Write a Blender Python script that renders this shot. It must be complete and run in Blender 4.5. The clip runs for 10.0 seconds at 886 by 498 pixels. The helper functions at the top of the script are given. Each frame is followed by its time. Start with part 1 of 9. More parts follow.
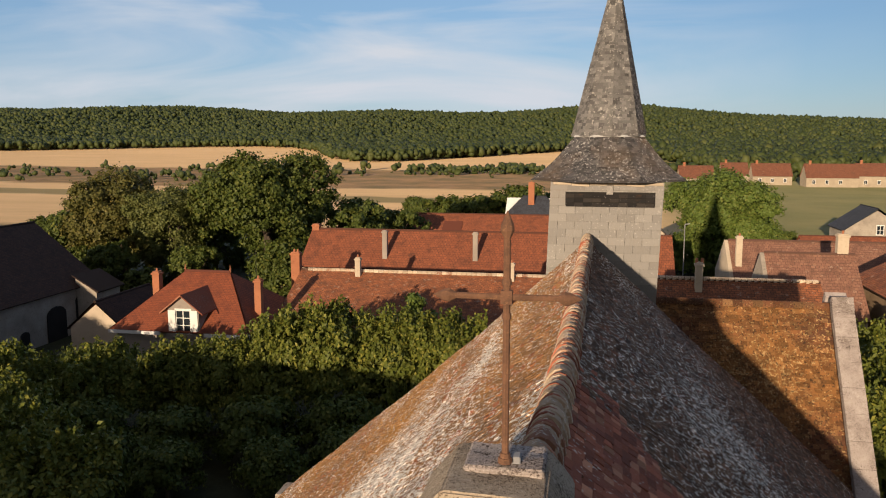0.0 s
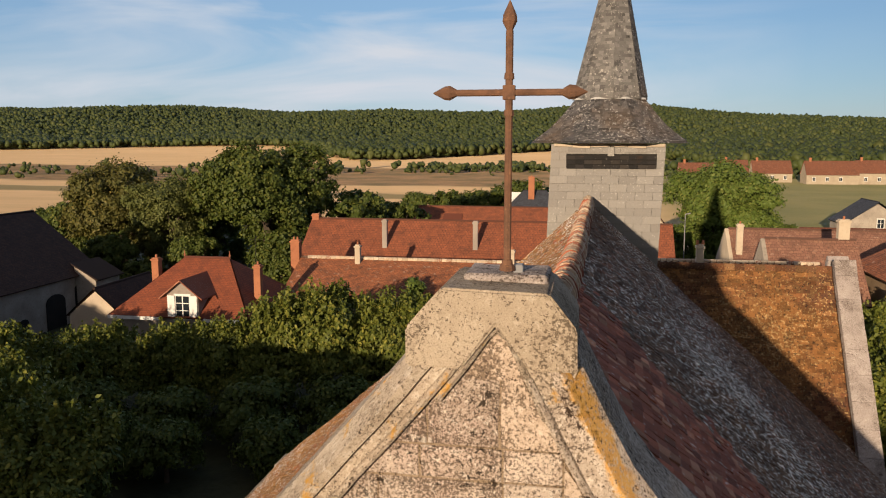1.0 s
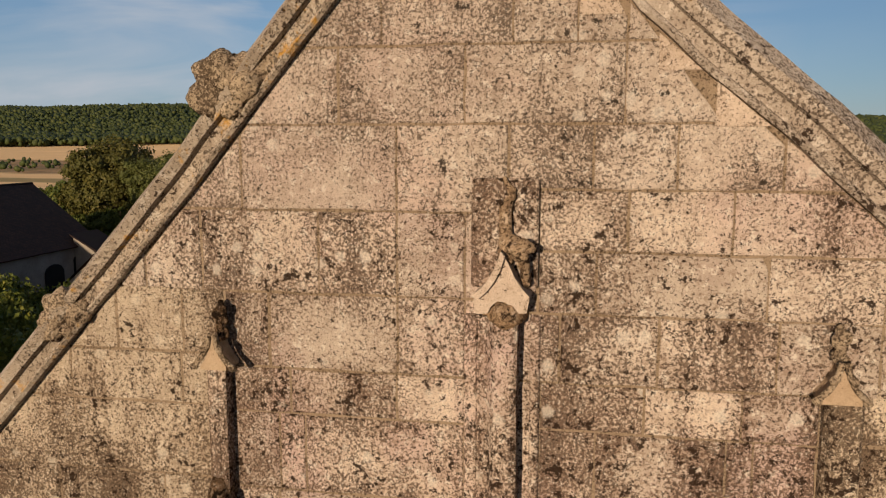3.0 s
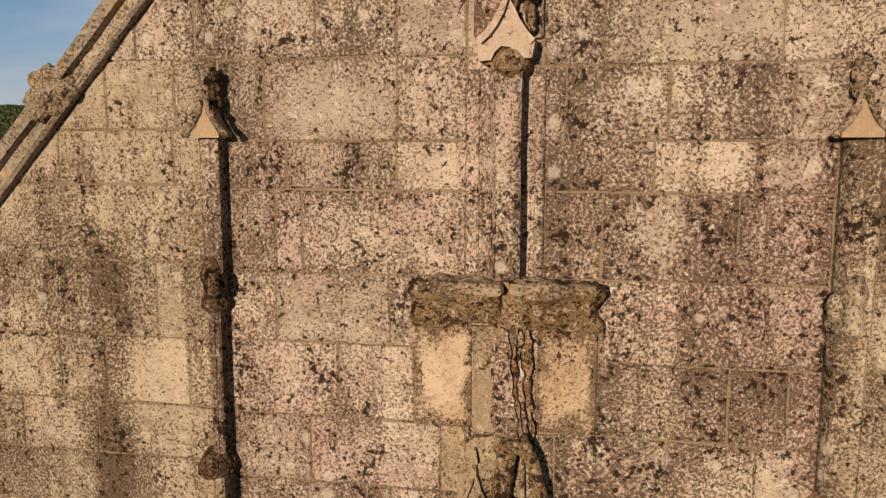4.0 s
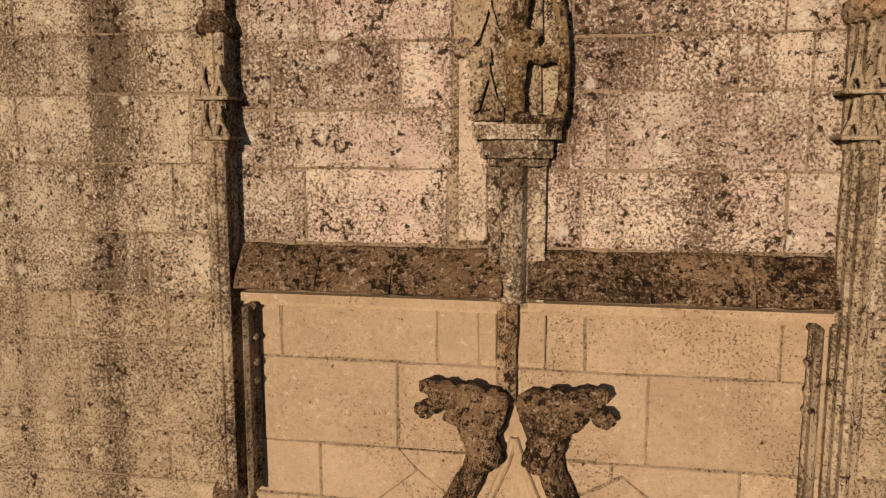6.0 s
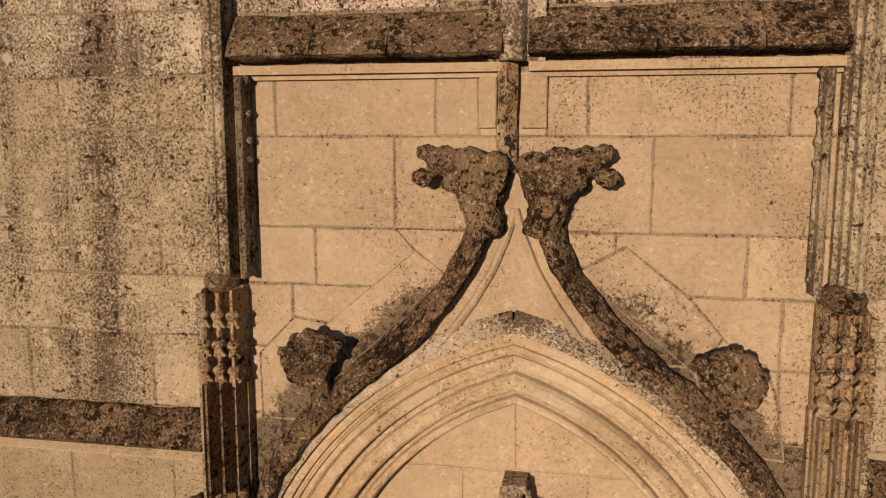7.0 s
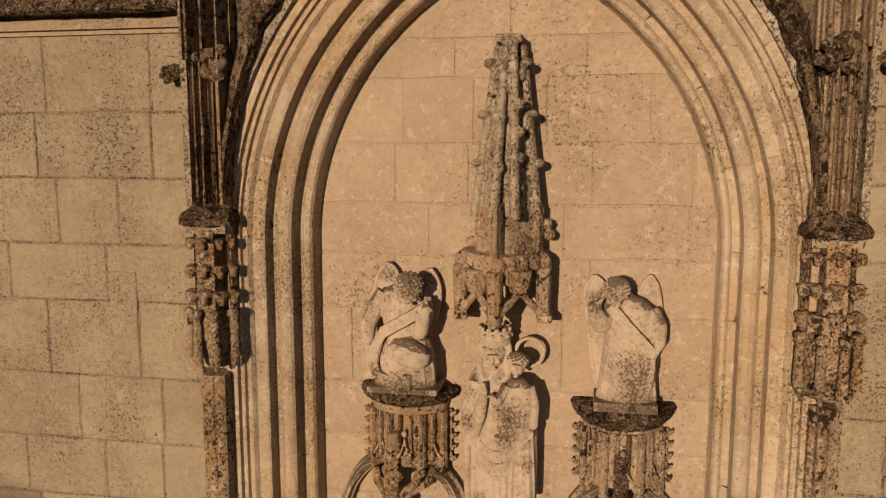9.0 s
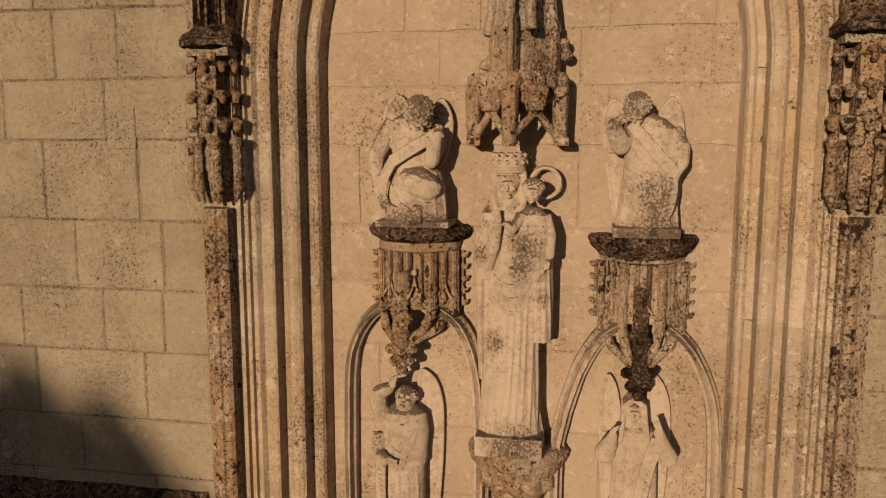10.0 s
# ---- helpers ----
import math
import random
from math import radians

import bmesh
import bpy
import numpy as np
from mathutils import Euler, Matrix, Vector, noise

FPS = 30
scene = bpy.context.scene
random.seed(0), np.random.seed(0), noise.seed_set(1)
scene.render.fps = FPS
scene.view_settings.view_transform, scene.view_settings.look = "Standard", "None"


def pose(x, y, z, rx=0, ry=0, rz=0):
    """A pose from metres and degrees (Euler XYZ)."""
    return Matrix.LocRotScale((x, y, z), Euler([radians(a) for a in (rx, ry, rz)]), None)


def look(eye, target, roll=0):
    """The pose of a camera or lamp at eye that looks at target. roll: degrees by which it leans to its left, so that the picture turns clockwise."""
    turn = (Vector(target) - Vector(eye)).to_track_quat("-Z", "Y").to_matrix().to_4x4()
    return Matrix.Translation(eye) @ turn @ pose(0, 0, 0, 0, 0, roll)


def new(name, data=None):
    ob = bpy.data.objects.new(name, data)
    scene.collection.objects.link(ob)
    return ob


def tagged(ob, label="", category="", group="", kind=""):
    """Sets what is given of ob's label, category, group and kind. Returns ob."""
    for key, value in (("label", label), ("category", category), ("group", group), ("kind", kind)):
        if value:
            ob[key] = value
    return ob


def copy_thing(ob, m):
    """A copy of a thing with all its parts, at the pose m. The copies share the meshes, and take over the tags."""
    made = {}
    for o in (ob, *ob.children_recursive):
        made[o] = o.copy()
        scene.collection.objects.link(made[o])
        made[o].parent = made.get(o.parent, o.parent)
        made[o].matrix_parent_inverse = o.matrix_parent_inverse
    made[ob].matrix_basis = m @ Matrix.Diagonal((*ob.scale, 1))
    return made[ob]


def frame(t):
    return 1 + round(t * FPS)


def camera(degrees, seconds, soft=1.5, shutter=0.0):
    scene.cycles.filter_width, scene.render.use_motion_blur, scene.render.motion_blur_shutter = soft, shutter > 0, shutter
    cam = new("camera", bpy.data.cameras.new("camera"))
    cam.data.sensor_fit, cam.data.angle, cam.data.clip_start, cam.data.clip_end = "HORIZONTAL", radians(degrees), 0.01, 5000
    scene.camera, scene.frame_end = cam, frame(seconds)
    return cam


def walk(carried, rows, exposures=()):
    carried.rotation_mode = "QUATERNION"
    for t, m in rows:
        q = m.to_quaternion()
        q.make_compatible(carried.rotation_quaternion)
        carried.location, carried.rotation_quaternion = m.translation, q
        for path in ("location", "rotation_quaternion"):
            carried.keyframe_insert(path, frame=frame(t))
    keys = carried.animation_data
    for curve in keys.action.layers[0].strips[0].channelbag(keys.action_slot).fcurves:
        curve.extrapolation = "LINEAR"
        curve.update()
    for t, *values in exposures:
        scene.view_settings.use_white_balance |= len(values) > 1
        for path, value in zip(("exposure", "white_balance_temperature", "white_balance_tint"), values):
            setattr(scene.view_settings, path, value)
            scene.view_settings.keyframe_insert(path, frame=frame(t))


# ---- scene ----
# camera: a drone sinking straight down in front of the west gable
cam = camera(59.0, 10.0, soft=1.1)
PITCH, ROLL, YAW = -7.9, 0.0, 10.43
PATH = [
    (0.0, 0.414, -3.757, 16.814),
    (0.5, 0.428, -3.719, 16.478),
    (1.0, 0.414, -3.756, 15.780),
    (1.5, 0.402, -3.760, 15.138),
    (2.0, 0.406, -3.793, 14.437),
    (2.5, 0.396, -3.813, 13.850),
    (2.7, 0.394, -3.821, 13.600),
    (3.8, 0.386, -3.828, 12.251),
    (4.0, 0.385, -3.829, 12.022),
    (4.5, 0.388, -3.833, 11.476),
    (5.0, 0.375, -3.864, 10.841),
    (5.5, 0.350, -3.896, 10.284),
    (5.7, 0.339, -3.905, 10.053),
    (6.8, 0.341, -3.945, 8.762),
    (7.0, 0.353, -3.950, 8.521),
    (7.5, 0.399, -3.954, 7.939),
    (8.0, 0.450, -3.983, 7.290),
    (8.5, 0.449, -4.016, 6.743),
    (9.0, 0.414, -4.008, 6.137),
    (9.5, 0.371, -3.985, 5.696),
    (10.0, 0.343, -3.967, 5.217),
]
EXPOSURES = [(0.0, 0.18), (1.0, 0.19), (1.6, 0.09), (2.5, -0.24), (4.0, -0.22), (5.5, -0.22), (7.0, -0.15), (7.6, -0.22), (8.2, -0.27), (9.0, -0.38), (10.0, -0.48)]
walk(cam, [(t, pose(x, y, z, 90 + PITCH, ROLL, YAW)) for t, x, y, z in PATH], EXPOSURES)

# ---- world, sun ----
SUN_AZ, SUN_EL = 11.0, 8.0          # degrees off the facade's normal, and above the horizon
world = bpy.data.worlds.new("world")
scene.world = world
world.use_nodes = True
wn, wl = world.node_tree.nodes, world.node_tree.links
wn.clear()
w_out = wn.new("ShaderNodeOutputWorld")
w_bg = wn.new("ShaderNodeBackground")
w_sky = wn.new("ShaderNodeTexSky")
w_sky.sky_type = "NISHITA"
w_sky.sun_disc = False
w_sky.sun_elevation = radians(SUN_EL + 8)
w_sky.sun_rotation = radians(180 + SUN_AZ)
w_sky.air_density, w_sky.dust_density, w_sky.ozone_density = 1.0, 0.2, 3.0
w_bg.inputs["Strength"].default_value = 0.085
# thin streaks of cloud
w_tc = wn.new("ShaderNodeTexCoord")
w_map = wn.new("ShaderNodeMapping")
w_map.inputs["Scale"].default_value = (1.3, 1.0, 7.0)
w_map.inputs["Rotation"].default_value = (0.0, 0.12, 0.0)
w_noise = wn.new("ShaderNodeTexNoise")
w_noise.inputs["Scale"].default_value = 1.7
w_noise.inputs["Detail"].default_value = 7.0
w_noise.inputs["Roughness"].default_value = 0.52
w_noise.inputs["Distortion"].default_value = 0.6
w_ramp = wn.new("ShaderNodeValToRGB")
w_ramp.color_ramp.elements[0].position, w_ramp.color_ramp.elements[1].position = 0.45, 0.69
w_mix = wn.new("ShaderNodeMix")
w_mix.data_type = "RGBA"
wl.new(w_tc.outputs["Generated"], w_map.inputs["Vector"])
wl.new(w_map.outputs["Vector"], w_noise.inputs["Vector"])
wl.new(w_noise.outputs["Fac"], w_ramp.inputs["Fac"])
w_haze = wn.new("ShaderNodeMix")
w_haze.data_type = "RGBA"
w_haze.inputs["Factor"].default_value = 0.5
# direction: how far towards the sun, and how far to the right of the nave
w_dot = wn.new("ShaderNodeVectorMath")
w_dot.operation = "DOT_PRODUCT"
w_dot.inputs[1].default_value = (-math.sin(radians(SUN_AZ)), -math.cos(radians(SUN_AZ)), 0.0)
wl.new(w_tc.outputs["Generated"], w_dot.inputs[0])
w_west = wn.new("ShaderNodeMapRange")
w_west.interpolation_type = "SMOOTHSTEP"
w_west.inputs["From Min"].default_value, w_west.inputs["From Max"].default_value = -0.55, 0.6
wl.new(w_dot.outputs["Value"], w_west.inputs["Value"])
w_hue, w_cloud = wn.new("ShaderNodeMix"), wn.new("ShaderNodeMix")
w_hue.data_type = w_cloud.data_type = "RGBA"
w_hue.inputs["B"].default_value = (3.0, 2.2, 1.5, 1)
w_cloud.inputs["A"].default_value, w_cloud.inputs["B"].default_value = (6.6, 7.0, 7.7, 1), (3.6, 2.7, 1.9, 1)
w_side, w_turn = wn.new("ShaderNodeMix"), wn.new("ShaderNodeMapRange")
w_side.data_type = "RGBA"
w_side.inputs["A"].default_value, w_side.inputs["B"].default_value = (2.7, 4.5, 7.3, 1), (1.3, 2.7, 5.2, 1)
w_turn.inputs["From Min"].default_value, w_turn.inputs["From Max"].default_value = -0.1, 0.36
wl.new(w_turn.outputs["Result"], w_side.inputs["Factor"])
wl.new(w_side.outputs["Result"], w_hue.inputs["A"])
wl.new(w_west.outputs["Result"], w_hue.inputs["Factor"])
wl.new(w_west.outputs["Result"], w_cloud.inputs["Factor"])
wl.new(w_hue.outputs["Result"], w_haze.inputs["B"])
wl.new(w_cloud.outputs["Result"], w_mix.inputs["B"])
w_xyz = wn.new("ShaderNodeSeparateXYZ")
wl.new(w_tc.outputs["Generated"], w_xyz.inputs[0])
w_thin = wn.new("ShaderNodeMapRange")
w_thin.inputs["From Min"].default_value, w_thin.inputs["From Max"].default_value = 0.02, 0.24
w_thin.inputs["To Min"].default_value, w_thin.inputs["To Max"].default_value = 1.0, 0.06
wl.new(w_xyz.outputs["X"], w_thin.inputs["Value"])
wl.new(w_xyz.outputs["X"], w_turn.inputs["Value"])
w_cover = wn.new("ShaderNodeMath")
w_cover.operation = "MULTIPLY"
wl.new(w_ramp.outputs["Color"], w_cover.inputs[0])
wl.new(w_thin.outputs["Result"], w_cover.inputs[1])
wl.new(w_cover.outputs[0], w_mix.inputs["Factor"])
wl.new(w_sky.outputs["Color"], w_haze.inputs["A"])
wl.new(w_haze.outputs["Result"], w_mix.inputs["A"])
wl.new(w_mix.outputs["Result"], w_bg.inputs["Color"])
wl.new(w_bg.outputs["Background"], w_out.inputs["Surface"])

sun = new("sun", bpy.data.lights.new("sun", "SUN"))
sun.data.energy = 5.0
sun.data.angle = radians(0.6)
sun.data.color = (1.0, 0.79, 0.565)
s_from = Vector((-math.sin(radians(SUN_AZ)) * math.cos(radians(SUN_EL)), -math.cos(radians(SUN_AZ)) * math.cos(radians(SUN_EL)), math.sin(radians(SUN_EL))))
sun.matrix_world = look(s_from * 100, (0, 0, 0))


# ---- materials ----
class Nodes:
    """A small helper to wire a node material."""

    def __init__(self, name):
        self.m = bpy.data.materials.new(name)
        self.m.use_nodes = True
        self.n, self.l = self.m.node_tree.nodes, self.m.node_tree.links
        self.bsdf = self.n["Principled BSDF"]
        self.tc = self.n.new("ShaderNodeTexCoord")

    def put(self, socket, value):
        if isinstance(value, bpy.types.NodeSocket):
            self.l.new(value, socket)
        elif isinstance(value, tuple) and len(value) == 3 and socket.type == "RGBA":
            socket.default_value = (*value, 1)
        else:
            socket.default_value = value

    def coords(self, scale=(1, 1, 1), rot=(0, 0, 0)):
        mp = self.n.new("ShaderNodeMapping")
        mp.inputs["Scale"].default_value = scale
        mp.inputs["Rotation"].default_value = rot
        self.l.new(self.tc.outputs["Object"], mp.inputs["Vector"])
        return mp.outputs["Vector"]

    def noise(self, scale, detail=4.0, rough=0.55, vec=None, distort=0.0):
        x = self.n.new("ShaderNodeTexNoise")
        x.inputs["Scale"].default_value, x.inputs["Detail"].default_value = scale, detail
        x.inputs["Roughness"].default_value, x.inputs["Distortion"].default_value = rough, distort
        self.l.new(vec if vec is not None else self.tc.outputs["Object"], x.inputs["Vector"])
        return x.outputs["Fac"]

    def cells(self, scale, vec=None, rand=1.0):
        x = self.n.new("ShaderNodeTexVoronoi")
        x.inputs["Scale"].default_value = scale
        x.inputs["Randomness"].default_value = rand
        self.l.new(vec if vec is not None else self.tc.outputs["Object"], x.inputs["Vector"])
        return x.outputs["Distance"], x.outputs["Color"]

    def step(self, value, lo, hi):
        x = self.n.new("ShaderNodeMapRange")
        x.inputs["From Min"].default_value, x.inputs["From Max"].default_value = lo, hi
        self.put(x.inputs["Value"], value)
        return x.outputs["Result"]

    def math(self, op, a, b=0.0):
        x = self.n.new("ShaderNodeMath")
        x.operation = op
        self.put(x.inputs[0], a)
        self.put(x.inputs[1], b)
        return x.outputs[0]

    def mix(self, fac, a, b, blend="MIX"):
        x = self.n.new("ShaderNodeMix")
        x.data_type, x.blend_type = "RGBA", blend
        self.put(x.inputs["Factor"], fac)
        self.put(x.inputs["A"], a)
        self.put(x.inputs["B"], b)
        return x.outputs["Result"]

    def rnd(self):
        """A random number for each object and each loose piece of a joined mesh."""
        a = self.n.new("ShaderNodeObjectInfo").outputs["Random"]
        b = self.n.new("ShaderNodeNewGeometry").outputs["Random Per Island"]
        return self.math("FRACT", self.math("ADD", a, b))

    def vary(self, colour, amount, r=None):
        """Scales a colour's value by 1 +- amount at random."""
        r = self.rnd() if r is None else r
        f = self.math("ADD", self.math("MULTIPLY", r, 2 * amount), 1 - amount)
        x = self.n.new("ShaderNodeHueSaturation")
        self.put(x.inputs["Value"], f)
        self.put(x.inputs["Color"], colour)
        return x.outputs["Color"]

    def bump(self, height, strength=0.4, dist=0.01):
        x = self.n.new("ShaderNodeBump")
        x.inputs["Strength"].default_value, x.inputs["Distance"].default_value = strength, dist
        self.put(x.inputs["Height"], height)
        self.l.new(x.outputs["Normal"], self.bsdf.inputs["Normal"])

    def done(self, colour, rough=0.9, metal=0.0, spec=0.25):
        self.put(self.bsdf.inputs["Base Color"], colour)
        self.put(self.bsdf.inputs["Roughness"], rough)
        self.bsdf.inputs["Metallic"].default_value = metal
        self.bsdf.inputs["Diffuse Roughness"].default_value = 0.35 if rough > 0.7 else 0.0
        self.bsdf.inputs["Specular IOR Level"].default_value = spec
        return self.m


def hood_growth(k):
    """Lichen that spreads from the ogee hood over the stones beside it: its bounds follow the hood's outer line."""
    sep = k.n.new("ShaderNodeSeparateXYZ")
    k.l.new(k.tc.outputs["Object"], sep.inputs[0])
    ramp = k.n.new("ShaderNodeValToRGB")
    el = ramp.color_ramp.elements
    line = [(5.8, 1.52), (6.1, 1.50), (6.45, 1.45), (6.74, 1.37), (6.95, 1.24), (7.15, 1.06), (7.32, 0.88), (7.45, 0.72), (7.58, 0.57), (7.73, 0.44), (7.87, 0.34), (8.2, 0.22)]
    while len(el) < len(line):
        el.new(0.5)
    for e, (z, x) in zip(el, line):
        e.position = (z - 5.8) / 2.4
        e.color = (x / 2, x / 2, x / 2, 1)
    k.put(ramp.inputs["Fac"], k.step(sep.outputs["Z"], 5.8, 8.2))
    edge = k.math("MULTIPLY", ramp.outputs["Color"], 2.0)
    away = k.math("SUBTRACT", k.math("ABSOLUTE", sep.outputs["X"]), edge)
    low = k.step(sep.outputs["Z"], 7.9, 7.5)
    return k.math("MULTIPLY", k.step(k.math("SUBTRACT", away, k.math("MULTIPLY", k.math("SUBTRACT", k.noise(6, 5, 0.65), 0.5), 0.7)), 0.27, 0.06), low)


def stone(name, a, b, pale=(0.62, 0.56, 0.47), pale_at=0.60, dark=(0.034, 0.019, 0.012), dark_at=0.60, soil=0.0, soil_colour=(0.16, 0.11, 0.08), orange=0.0, vary=0.12, bump=0.5, fleck=0.62, soil_size=3.1, streak=0.0, blotch=0.0, tint=None, rim=0.0, pale_size=17, hood=False, top=0.0, spots=(), band=None):
    """Weathered limestone: two tones, brown film, pale lichen discs, brown specks and black clusters, each with a shape of its own."""
    k = Nodes(name)
    r = k.rnd()
    base = k.mix(k.step(k.noise(2.2, 5), 0.35, 0.65), a, b)
    if tint:
        base = k.mix(k.math("MULTIPLY", k.step(k.noise(1.1, 4, 0.6), 0.48, 0.62), 0.8), base, tint)
    base = k.vary(base, vary, r)
    # how thickly the growth sits: by area, by stone, and in runs of water
    dens = k.math("ADD", k.math("MULTIPLY", k.step(k.noise(soil_size * 0.45, 4, 0.6), 0.34, 0.66), 0.62), k.math("MULTIPLY", k.math("FRACT", k.math("MULTIPLY", r, 5.3)), 0.24))
    if streak:
        run = k.step(k.noise(2.4, 5, 0.6, vec=k.coords((1.0, 1.0, 0.10))), 0.48, 0.66)
        dens = k.math("ADD", dens, k.math("MULTIPLY", run, streak * 0.6))
    if rim:
        # growth that creeps in from the borders of the piece
        gen = k.n.new("ShaderNodeSeparateXYZ")
        k.l.new(k.tc.outputs["Generated"], gen.inputs[0])
        away = [k.math("MINIMUM", v, k.math("SUBTRACT", 1.0, v)) for v in (gen.outputs["X"], gen.outputs["Z"])]
        away = k.math("ADD", k.math("MINIMUM", away[0], away[1]), k.math("MULTIPLY", k.noise(7, 5, 0.65), 0.55))
        dens = k.math("ADD", dens, k.math("MULTIPLY", k.step(away, 0.50, 0.28), rim))
    if hood:
        near = hood_growth(k)
        dens = k.math("ADD", dens, k.math("MULTIPLY", near, 2.1))
        base = k.mix(k.math("MULTIPLY", near, 0.35), base, (0.50, 0.42, 0.37))
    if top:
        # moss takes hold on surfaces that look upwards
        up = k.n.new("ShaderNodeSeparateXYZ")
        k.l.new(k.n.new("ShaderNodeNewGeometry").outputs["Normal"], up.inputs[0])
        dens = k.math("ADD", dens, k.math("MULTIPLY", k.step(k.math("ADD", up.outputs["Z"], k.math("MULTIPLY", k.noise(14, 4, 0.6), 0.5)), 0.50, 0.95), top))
    if spots:
        # patches of lichen at known places: across, up, radius
        at = k.n.new("ShaderNodeSeparateXYZ")
        k.l.new(k.tc.outputs["Object"], at.inputs[0])
        fray = k.math("MULTIPLY", k.math("SUBTRACT", k.noise(16, 5, 0.7), 0.5), 0.09)
        for sx, sz, sr in spots:
            d2 = k.math("ADD", k.math("POWER", k.math("SUBTRACT", at.outputs["X"], sx), 2.0), k.math("POWER", k.math("SUBTRACT", at.outputs["Z"], sz), 2.0))
            dens = k.math("ADD", dens, k.math("MULTIPLY", k.step(k.math("ADD", k.math("SQRT", d2), fray), sr * 1.3, sr * 0.35), 0.95))
    if soil:
        film = k.math("ADD", k.noise(5.5, 6, 0.66), k.math("MULTIPLY", dens, 0.16))
        base = k.mix(k.math("MULTIPLY", k.step(film, 0.50, 0.72), soil * 0.42), base, soil_colour)
        mid = k.math("ADD", k.noise(31, 7, 0.74), k.math("MULTIPLY", dens, 0.16))
        base = k.mix(k.math("MULTIPLY", k.step(mid, 0.575, 0.635), soil * 0.55), base, soil_colour)
    base = k.mix(k.math("MULTIPLY", k.step(k.noise(130, 3, 0.7), 0.46, 0.58), 0.26), base, k.mix(0.75, base, soil_colour))
    base = k.mix(k.math("MULTIPLY", k.step(k.noise(pale_size, 8, 0.78), pale_at, pale_at + 0.035), 0.72), base, pale)
    fine = k.step(k.math("ADD", k.noise(66, 4, 0.70), k.math("MULTIPLY", dens, 0.21)), fleck + 0.062, fleck + 0.082)
    base = k.mix(k.math("MULTIPLY", fine, 0.82), base, k.mix(k.step(k.noise(85, 3, 0.6), 0.44, 0.62), tuple(v * 0.55 for v in soil_colour), dark))
    gather = k.math("MULTIPLY", k.step(k.noise(4.6, 4, 0.6), 0.47, 0.67), 0.095)
    coarse = k.step(k.math("ADD", k.math("ADD", k.noise(24, 6, 0.70), gather), k.math("MULTIPLY", dens, 0.07)), dark_at + 0.064, dark_at + 0.076)
    base = k.mix(k.math("MULTIPLY", coarse, 0.94), base, dark)
    if blotch:
        dist, ccol = k.cells(8.5)
        dist = k.math("ADD", dist, k.math("MULTIPLY", k.noise(30, 6, 0.8), 0.62))
        sep = k.n.new("ShaderNodeSeparateColor")
        k.l.new(ccol, sep.inputs[0])
        disc = k.math("MULTIPLY", k.step(dist, 0.64, 0.50), k.step(sep.outputs[0], 1.0 - blotch - 0.02, 1.0 - blotch))
        base = k.mix(k.math("MULTIPLY", disc, 0.6), base, k.mix(k.math("MULTIPLY", k.step(k.noise(90, 3), 0.5, 0.6), 0.3), pale, soil_colour))
    if band:
        # a streak of orange lichen that runs down beside the groove of a slope: head across, head up, run, half width, foot
        at = k.n.new("ShaderNodeSeparateXYZ")
        k.l.new(k.tc.outputs["Object"], at.inputs[0])
        bx, bz, run, half, foot = band
        mid_line = k.math("ADD", k.math("MULTIPLY", k.math("SUBTRACT", bz, at.outputs["Z"]), run), bx)
        off = k.math("ADD", k.math("ABSOLUTE", k.math("SUBTRACT", at.outputs["X"], mid_line)), k.math("MULTIPLY", k.math("SUBTRACT", k.noise(9, 6, 0.7), 0.5), half * 2.6))
        low = k.math("ADD", at.outputs["Z"], k.math("MULTIPLY", k.math("SUBTRACT", k.noise(6, 4, 0.6), 0.5), 0.5))
        amount = k.math("MULTIPLY", k.step(off, half * 1.15, half * 0.6), k.step(low, foot - 0.05, foot + 0.06))
        amount = k.math("MULTIPLY", amount, k.step(k.noise(48, 4, 0.7), 0.66, 0.50))
        base = k.mix(k.math("MULTIPLY", amount, 0.85), base, k.mix(k.noise(14, 4, 0.6), (0.62, 0.27, 0.045), (0.68, 0.42, 0.10)))
    if orange:
        base = k.mix(k.math("MULTIPLY", k.step(k.noise(5.3, 7, 0.7), 0.66 - orange, 0.74 - orange), 0.9), base, (0.60, 0.315, 0.05))
    k.bump(k.math("ADD", k.math("ADD", k.noise(75, 6, 0.8), k.noise(26, 4, 0.7)), k.math("MULTIPLY", k.noise(8, 4), 1.2)), min(bump * 1.4, 1.0), 0.02)
    return k.done(base, 0.95, spec=0.1)


M_WALL = stone("lichened_limestone", (0.80, 0.665, 0.54), (0.70, 0.565, 0.445), pale=(0.86, 0.77, 0.66), pale_at=0.55, dark_at=0.572, soil=0.9, soil_colour=(0.30, 0.185, 0.125), soil_size=3.8, fleck=0.558, streak=0.6, vary=0.16, bump=0.9, blotch=0.22, tint=(0.71, 0.525, 0.47), rim=0.12)
M_UPPER = stone("upper_gable_limestone", (0.79, 0.66, 0.54), (0.70, 0.57, 0.455), pale=(0.86, 0.77, 0.66), pale_at=0.55, dark_at=0.585, soil=0.9, soil_colour=(0.30, 0.195, 0.135), soil_size=3.6, fleck=0.56, streak=0.5, vary=0.14, bump=0.85, blotch=0.21, tint=(0.71, 0.54, 0.47), rim=0.12)
